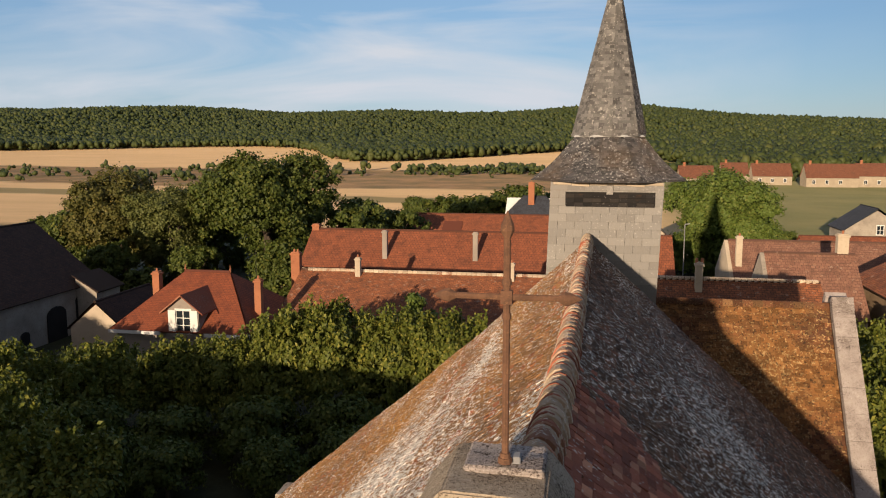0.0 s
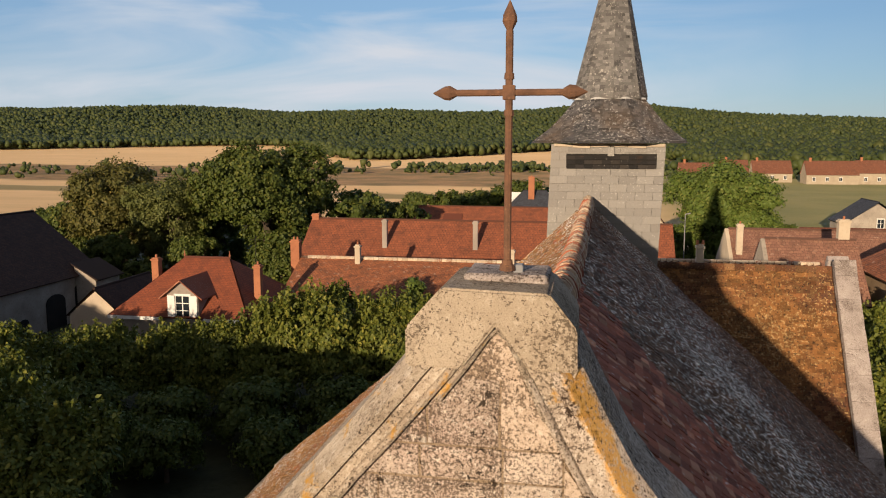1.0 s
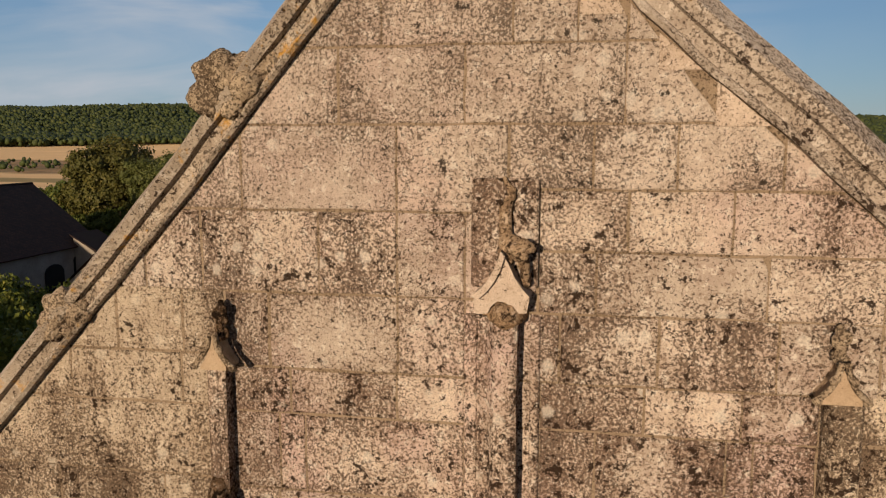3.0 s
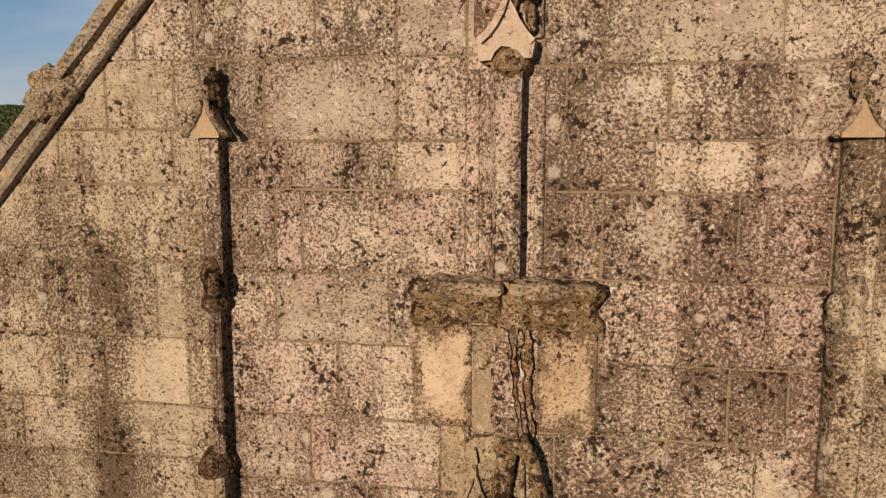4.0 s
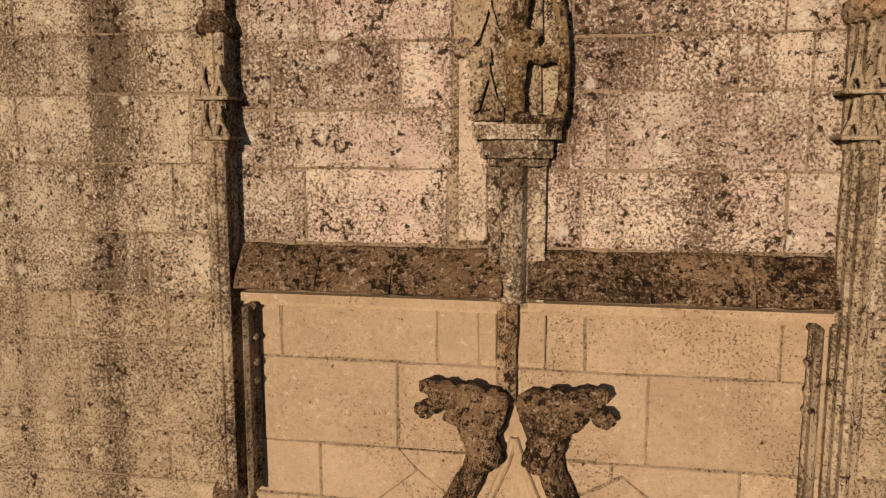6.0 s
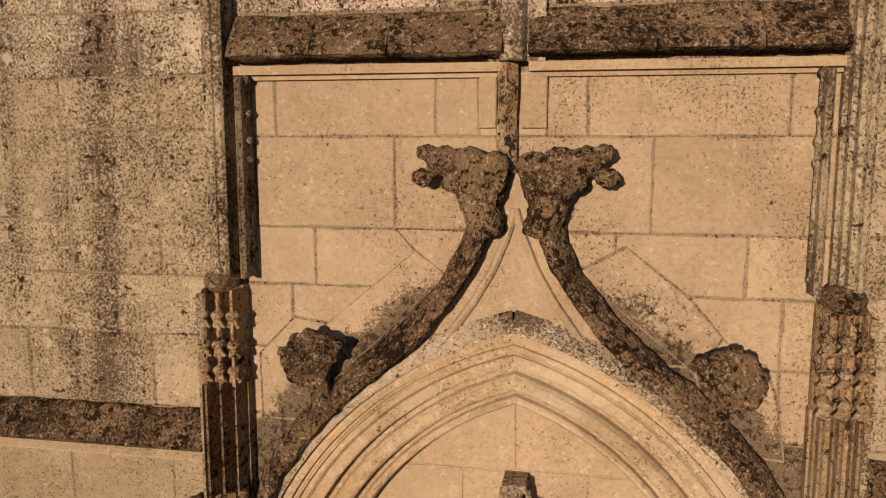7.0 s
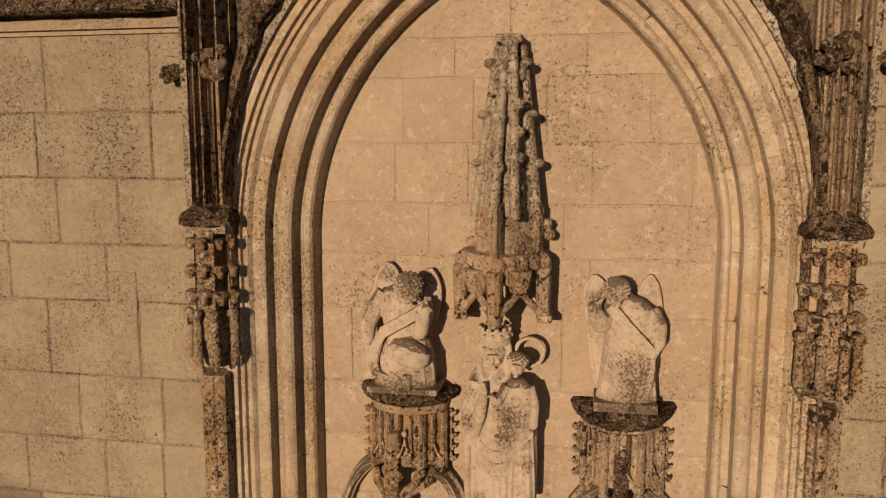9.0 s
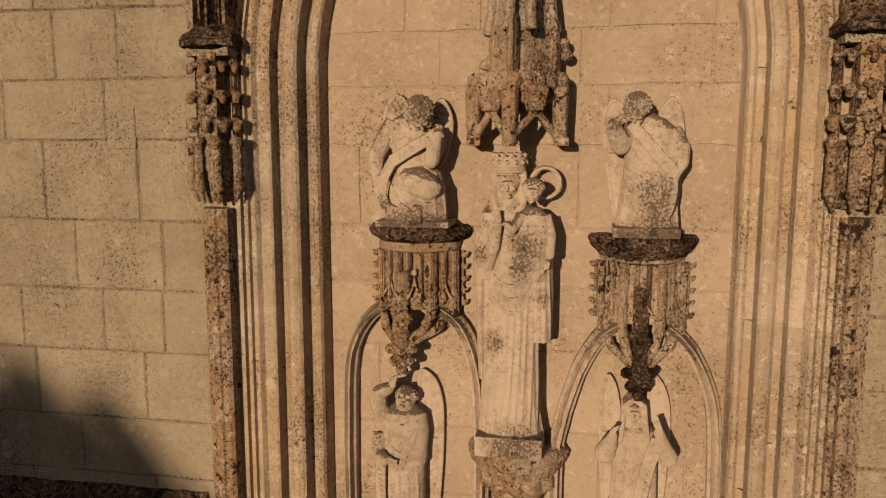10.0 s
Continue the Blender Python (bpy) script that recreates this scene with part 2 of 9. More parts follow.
M_GABLE = stone("pale_gable_limestone", (0.775, 0.65, 0.54), (0.70, 0.57, 0.46), pale=(0.84, 0.75, 0.65), pale_at=0.55, dark_at=0.612, dark=(0.05, 0.037, 0.028), soil=0.8, soil_colour=(0.31, 0.215, 0.155), soil_size=3.4, fleck=0.577, streak=0.4, vary=0.12, bump=0.8, blotch=0.20, tint=(0.72, 0.55, 0.465), rim=0.15)
M_BAY = stone("yellowed_limestone", (0.76, 0.63, 0.48), (0.67, 0.54, 0.40), pale=(0.83, 0.72, 0.58), pale_at=0.55, dark_at=0.585, soil=0.85, soil_colour=(0.28, 0.185, 0.12), soil_size=3.4, fleck=0.566, streak=0.9, vary=0.12, bump=0.85, blotch=0.20, rim=0.10)
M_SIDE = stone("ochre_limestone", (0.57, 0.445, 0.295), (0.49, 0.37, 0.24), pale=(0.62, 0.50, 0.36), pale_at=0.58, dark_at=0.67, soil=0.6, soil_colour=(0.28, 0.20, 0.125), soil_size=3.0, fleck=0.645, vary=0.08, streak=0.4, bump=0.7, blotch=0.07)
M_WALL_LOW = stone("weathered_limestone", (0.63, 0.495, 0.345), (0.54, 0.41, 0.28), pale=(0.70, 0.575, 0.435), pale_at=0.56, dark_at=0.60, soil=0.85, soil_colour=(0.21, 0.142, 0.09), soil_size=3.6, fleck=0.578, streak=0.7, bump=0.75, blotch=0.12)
M_CLEAN = stone("clean_limestone", (0.59, 0.44, 0.30), (0.51, 0.37, 0.25), pale=(0.65, 0.51, 0.37), pale_at=0.575, dark_at=0.69, dark=(0.14, 0.10, 0.065), soil=0.65, soil_colour=(0.38, 0.265, 0.165), vary=0.12, bump=0.6, fleck=0.67, streak=0.5)
M_BELT = stone("lichen_edged_limestone", (0.60, 0.45, 0.31), (0.52, 0.38, 0.26), pale=(0.66, 0.53, 0.40), pale_at=0.575, dark_at=0.66, dark=(0.06, 0.042, 0.030), soil=0.6, soil_colour=(0.33, 0.225, 0.14), vary=0.10, bump=0.6, fleck=0.655, streak=0.3, hood=True)
M_TYMP = stone("smooth_tympanum_stone", (0.575, 0.425, 0.295), (0.51, 0.37, 0.25), pale=(0.66, 0.51, 0.375), pale_at=0.57, dark_at=0.70, dark=(0.14, 0.10, 0.065), soil=0.6, soil_colour=(0.37, 0.255, 0.155), vary=0.06, bump=0.5, fleck=0.66, streak=0.4)
M_PATCH = stone("pale_patched_limestone", (0.71, 0.58, 0.47), (0.64, 0.51, 0.405), pale=(0.76, 0.65, 0.55), pale_at=0.58, dark_at=0.62, vary=0.05, bump=0.5, fleck=0.592, soil=0.75, soil_colour=(0.36, 0.255, 0.175), soil_size=6.0, streak=0.6)
M_ARCH = stone("stained_moulding_stone", (0.74, 0.575, 0.41), (0.64, 0.485, 0.335), pale=(0.80, 0.66, 0.50), pale_at=0.56, dark_at=0.66, dark=(0.12, 0.08, 0.05), soil=0.6, soil_colour=(0.36, 0.225, 0.12), soil_size=4, vary=0.12, bump=0.7, fleck=0.655, streak=0.6, tint=(0.66, 0.46, 0.27))
M_PANEL = stone("patched_panel_stone", (0.71, 0.575, 0.435), (0.60, 0.455, 0.32), pale_at=0.62, dark_at=0.62, vary=0.04, bump=0.4, fleck=0.62, soil=0.85, soil_colour=(0.33, 0.22, 0.14), soil_size=5.0, streak=0.3, rim=0.9, tint=(0.60, 0.445, 0.29))
M_BRACKET = stone("mossy_bracket_stone", (0.44, 0.31, 0.185), (0.33, 0.22, 0.115), pale=(0.70, 0.57, 0.44), pale_at=0.545, dark_at=0.545, soil=0.9, soil_colour=(0.15, 0.088, 0.035), soil_size=6, fleck=0.55, bump=1.0, vary=0.06)
M_MORTAR = stone("lime_mortar", (0.47, 0.35, 0.24), (0.39, 0.285, 0.19), pale_at=0.62, dark_at=0.62, vary=0.0, soil=0.85, soil_colour=(0.20, 0.138, 0.09), fleck=0.585, bump=0.8)
M_MORTAR_CLEAN = stone("pale_lime_mortar", (0.54, 0.40, 0.275), (0.48, 0.35, 0.235), pale_at=0.62, dark_at=0.74, vary=0.0)
M_MOSSY = stone("mossy_stone", (0.20, 0.122, 0.070), (0.29, 0.187, 0.112), pale=(0.55, 0.43, 0.32), pale_at=0.552, dark=(0.016, 0.010, 0.006), dark_at=0.535, vary=0.14, bump=1.0, fleck=0.532, soil=0.9, soil_colour=(0.075, 0.042, 0.022), soil_size=8, pale_size=34)
M_BAND = stone("pale_band_with_dark_lichen", (0.60, 0.475, 0.36), (0.52, 0.40, 0.295), pale=(0.70, 0.59, 0.48), pale_at=0.55, dark_at=0.60, soil=0.8, soil_colour=(0.21, 0.142, 0.09), soil_size=5, fleck=0.575, vary=0.05, spots=((0.0, 7.70, 0.17),))
M_CARVED = stone("eroded_carved_stone", (0.60, 0.43, 0.28), (0.46, 0.315, 0.195), pale=(0.72, 0.56, 0.41), pale_at=0.555, dark_at=0.572, soil=0.9, soil_colour=(0.15, 0.085, 0.045), soil_size=4, vary=0.12, bump=1.0, fleck=0.58, tint=(0.52, 0.295, 0.135))
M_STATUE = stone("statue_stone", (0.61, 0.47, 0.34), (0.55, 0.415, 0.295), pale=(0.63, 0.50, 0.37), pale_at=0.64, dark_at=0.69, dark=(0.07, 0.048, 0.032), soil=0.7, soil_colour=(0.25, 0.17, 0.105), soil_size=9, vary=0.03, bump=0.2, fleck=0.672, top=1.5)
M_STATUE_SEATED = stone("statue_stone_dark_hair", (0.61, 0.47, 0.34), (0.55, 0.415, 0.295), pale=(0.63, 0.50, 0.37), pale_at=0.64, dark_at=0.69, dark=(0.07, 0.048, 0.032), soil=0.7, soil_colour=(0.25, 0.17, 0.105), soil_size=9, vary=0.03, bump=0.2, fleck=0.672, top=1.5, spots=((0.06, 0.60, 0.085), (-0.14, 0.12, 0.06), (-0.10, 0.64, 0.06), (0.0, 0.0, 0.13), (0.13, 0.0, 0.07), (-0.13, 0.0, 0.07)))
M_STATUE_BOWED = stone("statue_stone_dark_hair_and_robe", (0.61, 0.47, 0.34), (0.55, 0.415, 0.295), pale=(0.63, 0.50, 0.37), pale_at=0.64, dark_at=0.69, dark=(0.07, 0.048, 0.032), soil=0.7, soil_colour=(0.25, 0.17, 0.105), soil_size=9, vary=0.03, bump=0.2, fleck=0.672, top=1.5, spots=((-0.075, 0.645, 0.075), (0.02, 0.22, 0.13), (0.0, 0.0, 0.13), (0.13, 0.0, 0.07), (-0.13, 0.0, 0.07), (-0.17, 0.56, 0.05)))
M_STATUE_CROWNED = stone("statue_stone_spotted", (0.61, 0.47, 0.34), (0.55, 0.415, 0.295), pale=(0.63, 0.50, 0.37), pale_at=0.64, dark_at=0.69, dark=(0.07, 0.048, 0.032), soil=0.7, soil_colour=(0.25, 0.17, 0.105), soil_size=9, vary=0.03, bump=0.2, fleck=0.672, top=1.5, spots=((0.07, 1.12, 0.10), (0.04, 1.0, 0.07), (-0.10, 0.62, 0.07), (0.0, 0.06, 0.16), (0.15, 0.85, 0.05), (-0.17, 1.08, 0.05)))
M_COPING = stone("coping_stone_lichen", (0.55, 0.455, 0.355), (0.45, 0.365, 0.28), pale=(0.67, 0.59, 0.49), pale_at=0.55, dark_at=0.62, soil=0.75, soil_colour=(0.21, 0.155, 0.11), orange=0.075, fleck=0.595)
M_ORANGE = stone("pale_coping_with_orange_lichen", (0.64, 0.54, 0.445), (0.55, 0.455, 0.37), pale=(0.72, 0.63, 0.54), pale_at=0.55, dark_at=0.60, soil=0.7, soil_colour=(0.25, 0.18, 0.13), fleck=0.59, band=(0.39, 14.6, 0.50, 0.054, 13.90))
M_APEX = stone("apex_block_stone", (0.60, 0.49, 0.37), (0.51, 0.41, 0.30), pale=(0.68, 0.58, 0.46), pale_at=0.56, dark_at=0.66, dark=(0.09, 0.064, 0.045), fleck=0.565, soil=0.6, soil_colour=(0.24, 0.17, 0.115), soil_size=5, bump=0.9)
M_PLINTH = stone("pitted_grey_stone", (0.50, 0.43, 0.39), (0.42, 0.355, 0.32), pale=(0.62, 0.55, 0.49), pale_at=0.57, dark_at=0.62, fleck=0.58, soil=0.6, soil_colour=(0.22, 0.17, 0.14), vary=0.05)


def tile_mat(name, a, b, c, lichen, lichen_at, moss=(0.30, 0.13, 0.04), moss_at=0.6, dark_at=0.62, lichen_fac=0.85, streak=(1, 1, 1), vary=0.2, band=0.12):
    k = Nodes(name)
    r = k.rnd()
    base = k.mix(k.step(r, 0.25, 0.75), a, b)
    base = k.mix(k.step(k.math("FRACT", k.math("MULTIPLY", r, 7.31)), 0.8, 0.9), base, c)
    big = k.noise(0.45, 4, 0.6, vec=k.coords(streak))
    base = k.mix(k.math("MULTIPLY", k.step(big, moss_at - 0.08, moss_at + 0.1), 0.75), base, moss)
    lich = k.math("MULTIPLY", k.step(k.math("ADD", k.noise(15, 3, 0.62), k.math("MULTIPLY", k.step(k.noise(0.55, 5, 0.65, vec=k.coords(streak)), 0.40, 0.66), band)), lichen_at + 0.01, lichen_at + 0.035), lichen_fac)
    base = k.mix(lich, base, lichen)
    base = k.mix(k.math("MULTIPLY", k.step(k.noise(17, 5, 0.7), dark_at, dark_at + 0.05), 0.8), base, (0.025, 0.02, 0.016))
    base = k.vary(base, vary, k.math("FRACT", k.math("MULTIPLY", r, 3.77)))
    k.bump(k.math("ADD", k.noise(40, 5, 0.75), k.noise(14, 4)), 0.9, 0.02)
    return k.done(base, 0.9)


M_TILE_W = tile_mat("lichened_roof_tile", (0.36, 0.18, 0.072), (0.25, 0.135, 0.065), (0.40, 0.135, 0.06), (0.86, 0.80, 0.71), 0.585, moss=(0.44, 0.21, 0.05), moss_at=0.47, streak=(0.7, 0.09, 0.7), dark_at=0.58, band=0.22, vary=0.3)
# east slope: real lichen, with the slope's shade also put into the base colour
M_TILE_E = tile_mat("shade_dark_roof_tile", (0.185, 0.10, 0.058), (0.115, 0.068, 0.045), (0.25, 0.105, 0.058), (0.88, 0.79, 0.68), 0.616, moss=(0.17, 0.095, 0.05), moss_at=0.48, streak=(0.5, 0.16, 0.5), band=0.13, dark_at=0.585, vary=0.42)
M_TILE_RED = tile_mat("red_roof_tile", (0.40, 0.128, 0.070), (0.26, 0.09, 0.056), (0.52, 0.24, 0.14), (0.60, 0.50, 0.42), 0.68, moss=(0.24, 0.10, 0.06), moss_at=0.58, dark_at=0.66, vary=0.35)
M_TILE_OR = tile_mat("ochre_roof_tile", (0.19, 0.075, 0.034), (0.11, 0.05, 0.030), (0.25, 0.13, 0.06), (0.42, 0.27, 0.12), 0.615, moss=(0.25, 0.115, 0.034), moss_at=0.50, dark_at=0.555, streak=(0.9, 0.9, 0.9), band=0.09, vary=0.40)
M_RIDGE = tile_mat("ridge_tile_clay", (0.56, 0.42, 0.29), (0.46, 0.33, 0.22), (0.32, 0.15, 0.09), (0.66, 0.57, 0.46), 0.58, moss=(0.58, 0.45, 0.30), moss_at=0.55, dark_at=0.64)
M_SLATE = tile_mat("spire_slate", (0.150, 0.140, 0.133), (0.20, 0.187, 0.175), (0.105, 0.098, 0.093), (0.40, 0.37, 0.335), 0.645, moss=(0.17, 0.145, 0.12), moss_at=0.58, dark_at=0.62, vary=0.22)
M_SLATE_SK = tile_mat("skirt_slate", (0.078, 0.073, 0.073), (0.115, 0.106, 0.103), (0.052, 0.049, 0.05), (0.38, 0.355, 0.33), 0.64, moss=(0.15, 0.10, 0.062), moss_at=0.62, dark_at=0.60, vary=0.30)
M_CLAD = tile_mat("grey_cladding_slab", (0.275, 0.255, 0.232), (0.305, 0.282, 0.255), (0.255, 0.235, 0.214), (0.40, 0.37, 0.33), 0.68, moss=(0.30, 0.27, 0.236), moss_at=0.55, dark_at=0.74, vary=0.055)
M_CLAD_JOINT = tile_mat("cladding_joint", (0.225, 0.207, 0.187), (0.245, 0.225, 0.203), (0.20, 0.185, 0.168), (0.3, 0.28, 0.25), 0.75, vary=0.05)


def far_roof(name, a, b, dark, row=0.17, pale_at=0.7):
    """Clay tiles too far off to part: rows and joints in fine relief."""
    k = Nodes(name)
    bt = k.n.new("ShaderNodeTexBrick")
    bt.inputs["Scale"].default_value = 1.0
    bt.inputs["Brick Width"].default_value, bt.inputs["Row Height"].default_value = 0.3, row
    bt.inputs["Mortar Size"].default_value = 0.014
    bt.inputs["Color1"].default_value, bt.inputs["Color2"].default_value = (*a, 1), (*b, 1)
    bt.inputs["Mortar"].default_value = (*dark, 1)
    uv = k.n.new("ShaderNodeUVMap")
    k.l.new(uv.outputs["UV"], bt.inputs["Vector"])
    col = k.mix(k.math("MULTIPLY", k.step(k.noise(1.1, 7, 0.75), 0.47, 0.66), 0.75), bt.outputs["Color"], dark)
    col = k.mix(k.math("MULTIPLY", k.step(k.noise(7, 4, 0.7), 0.52, 0.62), 0.5), col, dark)
    col = k.mix(k.math("MULTIPLY", k.step(k.noise(2.6, 6, 0.7), pale_at, pale_at + 0.07), 0.6), col, (0.42, 0.30, 0.22))
    k.bump(bt.outputs["Fac"], 0.5, -0.03)
    return k.done(col, 0.85)


M_ROOF_NEW = far_roof("orange_red_clay_roof", (0.31, 0.085, 0.036), (0.25, 0.07, 0.032), (0.13, 0.042, 0.025), pale_at=0.76)
M_ROOF_MID = far_roof("red_clay_roof", (0.32, 0.10, 0.046), (0.24, 0.077, 0.038), (0.105, 0.042, 0.026), row=0.3, pale_at=0.66)
M_ROOF_OLD = far_roof("mossy_clay_roof", (0.39, 0.135, 0.055), (0.26, 0.09, 0.042), (0.085, 0.042, 0.026), pale_at=0.59)
M_LOUVRE = tile_mat("black_louvre_slate", (0.032, 0.028, 0.026), (0.022, 0.02, 0.019), (0.05, 0.042, 0.036), (0.2, 0.18, 0.16), 0.75)
M_ROOF_DARK = far_roof("dark_clay_roof", (0.085, 0.040, 0.026), (0.055, 0.028, 0.02), (0.032, 0.018, 0.013), pale_at=0.72)
M_ROOF_FARM = far_roof("brown_red_clay_roof", (0.25, 0.095, 0.052), (0.19, 0.075, 0.043), (0.11, 0.05, 0.032), row=0.3, pale_at=0.6)
M_ROOF_PINK = far_roof("faded_clay_roof", (0.30, 0.15, 0.095), (0.24, 0.115, 0.078), (0.12, 0.062, 0.043), row=0.26, pale_at=0.6)
M_ROOF_SLATE = far_roof("blue_slate_roof", (0.07, 0.075, 0.09), (0.055, 0.058, 0.07), (0.03, 0.03, 0.035), pale_at=0.8)


def plaster(name, a, b, amount=0.4):
    k = Nodes(name)
    c = k.mix(k.step(k.noise(0.6, 5, 0.6), 0.35, 0.7), a, b)
    c = k.mix(k.math("MULTIPLY", k.step(k.noise(5, 5, 0.7), 0.55, 0.7), amount), c, tuple(v * 0.6 for v in b))
    k.bump(k.noise(20, 5), 0.3, 0.01)
    return k.done(c, 0.9)


M_PL_GREY = plaster("grey_render", (0.36, 0.30, 0.25), (0.28, 0.235, 0.195))
M_PL_PALE = plaster("dull_cream_render", (0.44, 0.36, 0.26), (0.34, 0.275, 0.20), 0.6)
M_PL_CREAM = plaster("cream_render", (0.56, 0.46, 0.34), (0.46, 0.37, 0.27))
M_PL_RUBBLE = plaster("rubble_stone_wall", (0.42, 0.36, 0.29), (0.28, 0.235, 0.19), 0.8)
M_WHITE = plaster("white_paint", (0.78, 0.76, 0.72), (0.70, 0.67, 0.62), 0.15)
M_BRICK = plaster("chimney_brick", (0.42, 0.17, 0.085), (0.30, 0.115, 0.06))
M_WOOD = plaster("weathered_board", (0.30, 0.21, 0.13), (0.21, 0.145, 0.09), 0.6)
M_DARK = plaster("dark_opening", (0.02, 0.018, 0.016), (0.03, 0.026, 0.022), 0.3)
M_LEAD_PALE = plaster("weathered_lead", (0.52, 0.50, 0.48), (0.42, 0.405, 0.39))
M_LEAD = plaster("lead_flashing", (0.30, 0.29, 0.29), (0.22, 0.215, 0.215))


def rust():
    k = Nodes("rusted_iron")
    c = k.mix(k.step(k.noise(14, 5, 0.7), 0.4, 0.62), (0.205, 0.105, 0.062), (0.135, 0.072, 0.046))
    c = k.mix(k.step(k.noise(50, 4, 0.7), 0.58, 0.66), c, (0.27, 0.14, 0.075))
    k.bump(k.noise(70, 5, 0.7), 0.6, 0.006)
    return k.done(c, 0.85, 0.2)


M_RUST = rust()


def glass():
    k = Nodes("window_glass")
    return k.done((0.02, 0.025, 0.03), 0.08, 0.0, 0.6)


M_GLASS = glass()


def leaf(name, a, b, c, trans=0.25):
    k = Nodes(name)
    r = k.rnd()
    col = k.mix(r, a, b)
    col = k.mix(k.step(k.math("FRACT", k.math("MULTIPLY", r, 5.7)), 0.7, 0.95), col, c)
    col = k.mix(k.math("MULTIPLY", k.step(k.noise(0.35, 3), 0.4, 0.65), 0.4), col, a)
    k.done(col, 0.6, 0.0, 0.3)
    tr = k.n.new("ShaderNodeBsdfTranslucent")
    k.put(tr.inputs["Color"], col)
    mx = k.n.new("ShaderNodeMixShader")
    mx.inputs["Fac"].default_value = trans
    k.l.new(k.bsdf.outputs["BSDF"], mx.inputs[1])
    k.l.new(tr.outputs["BSDF"], mx.inputs[2])
    k.l.new(mx.outputs["Shader"], k.n["Material Output"].inputs["Surface"])
    return k.m


M_LEAF_LIME = leaf("lime_leaves", (0.085, 0.105, 0.014), (0.14, 0.155, 0.022), (0.29, 0.265, 0.045), 0.15)
M_LEAF_OAK = leaf("broad_leaves", (0.062, 0.085, 0.014), (0.10, 0.125, 0.021), (0.18, 0.185, 0.034))
M_LEAF_WALNUT = leaf("walnut_leaves", (0.10, 0.145, 0.025), (0.14, 0.185, 0.034), (0.21, 0.23, 0.05))
M_LEAF_WILLOW = leaf("willow_leaves", (0.10, 0.115, 0.028), (0.14, 0.15, 0.038), (0.20, 0.20, 0.055))
M_LEAF_DRY = leaf("dry_leaves", (0.09, 0.09, 0.019), (0.13, 0.115, 0.025), (0.19, 0.155, 0.035))
M_LEAF_WOOD = leaf("woodland_leaves", (0.050, 0.066, 0.016), (0.072, 0.088, 0.021), (0.098, 0.106, 0.027), 0.1)
M_BARK = plaster("bark", (0.09, 0.065, 0.045), (0.05, 0.038, 0.028), 0.6)


def ground_mat():
    k = Nodes("meadow_and_fields")
    sep = k.n.new("ShaderNodeSeparateXYZ")
    k.l.new(k.tc.outputs["Object"], sep.inputs[0])
    x, y = sep.outputs["X"], sep.outputs["Y"]
    wob = k.math("MULTIPLY", k.math("SUBTRACT", k.noise(0.012, 3), 0.5), 60.0)
    d = k.math("ADD", k.math("ADD", y, wob), k.math("MULTIPLY", x, 0.10))
    # near grass is almost black: the square's shade is put into its colour
    grass = k.mix(k.step(k.noise(0.3, 6, 0.65), 0.35, 0.7), (0.022, 0.024, 0.010), (0.055, 0.05, 0.02))
    straw = k.mix(k.step(k.noise(0.06, 6, 0.6, vec=k.coords((0.25, 1.0, 1.0))), 0.3, 0.7), (0.66, 0.44, 0.23), (0.53, 0.35, 0.175))
    straw = k.mix(k.math("MULTIPLY", k.step(k.noise(0.5, 4, 0.6, vec=k.coords((0.05, 1.0, 1.0))), 0.5, 0.7), 0.4), straw, (0.36, 0.25, 0.12))
    scrub = k.mix(k.step(k.noise(0.05, 6, 0.7), 0.38, 0.62), (0.31, 0.185, 0.09), (0.14, 0.105, 0.045))
    meadow = k.mix(k.step(k.noise(0.04, 6, 0.6), 0.3, 0.7), (0.155, 0.15, 0.055), (0.24, 0.205, 0.085))
    floor = (0.05, 0.058, 0.018)
    near = k.mix(k.step(d, 118, 124), grass, straw)
    strip = k.math("MULTIPLY", k.step(d, 196, 200), k.step(d, 222, 218))
    near = k.mix(k.math("MULTIPLY", strip, 0.75), near, (0.12, 0.11, 0.04))
    far = k.mix(k.step(d, 250, 258), near, scrub)
    far = k.mix(k.step(d, 395, 402), far, straw)
    right = k.mix(k.step(d, 100, 110), grass, meadow)
    both = k.mix(k.step(x, 12, 26), far, right)
    both = k.mix(k.step(d, 780, 800), both, floor)
    k.bump(k.noise(1.5, 5, 0.7), 0.5, 0.2)
    k.bsdf.inputs["Sheen Weight"].default_value = 0.22
    k.bsdf.inputs["Sheen Roughness"].default_value = 0.6
    k.put(k.bsdf.inputs["Sheen Tint"], both)
    return k.done(both, 0.95)


M_GROUND = ground_mat()


# ---- building tools ----
def link_mesh(name, verts, faces, material, parent=None, label="", smooth=False):
    me = bpy.data.meshes.new(name)
    me.from_pydata([tuple(v) for v in verts], [], [tuple(f) for f in faces])
    me.materials.append(material)
    if smooth:
        me.shade_smooth()
    ob = new(name, me)
    if parent is not None:
        ob.parent = parent
    if label:
        tagged(ob, label)
    return ob


def part(name, bm, material, parent=None, label="", smooth=False):
    """Links a bmesh as one mesh object under a thing or a part."""
    bmesh.ops.recalc_face_normals(bm, faces=bm.faces)
    me = bpy.data.meshes.new(name)
    bm.to_mesh(me)
    bm.free()
    me.materials.append(material)
    if smooth:
        me.shade_smooth()
    ob = new(name, me)
    if parent is not None:
        ob.parent = parent
    if label:
        tagged(ob, label)
    return ob


def thing(name, label, category, at=(0, 0, 0), group="", kind=""):
    ob = new(name)
    ob.location = at
    ob.empty_display_size = 0.2
    tagged(ob, label, category, group, kind)
    bpy.context.view_layer.update()
    return ob


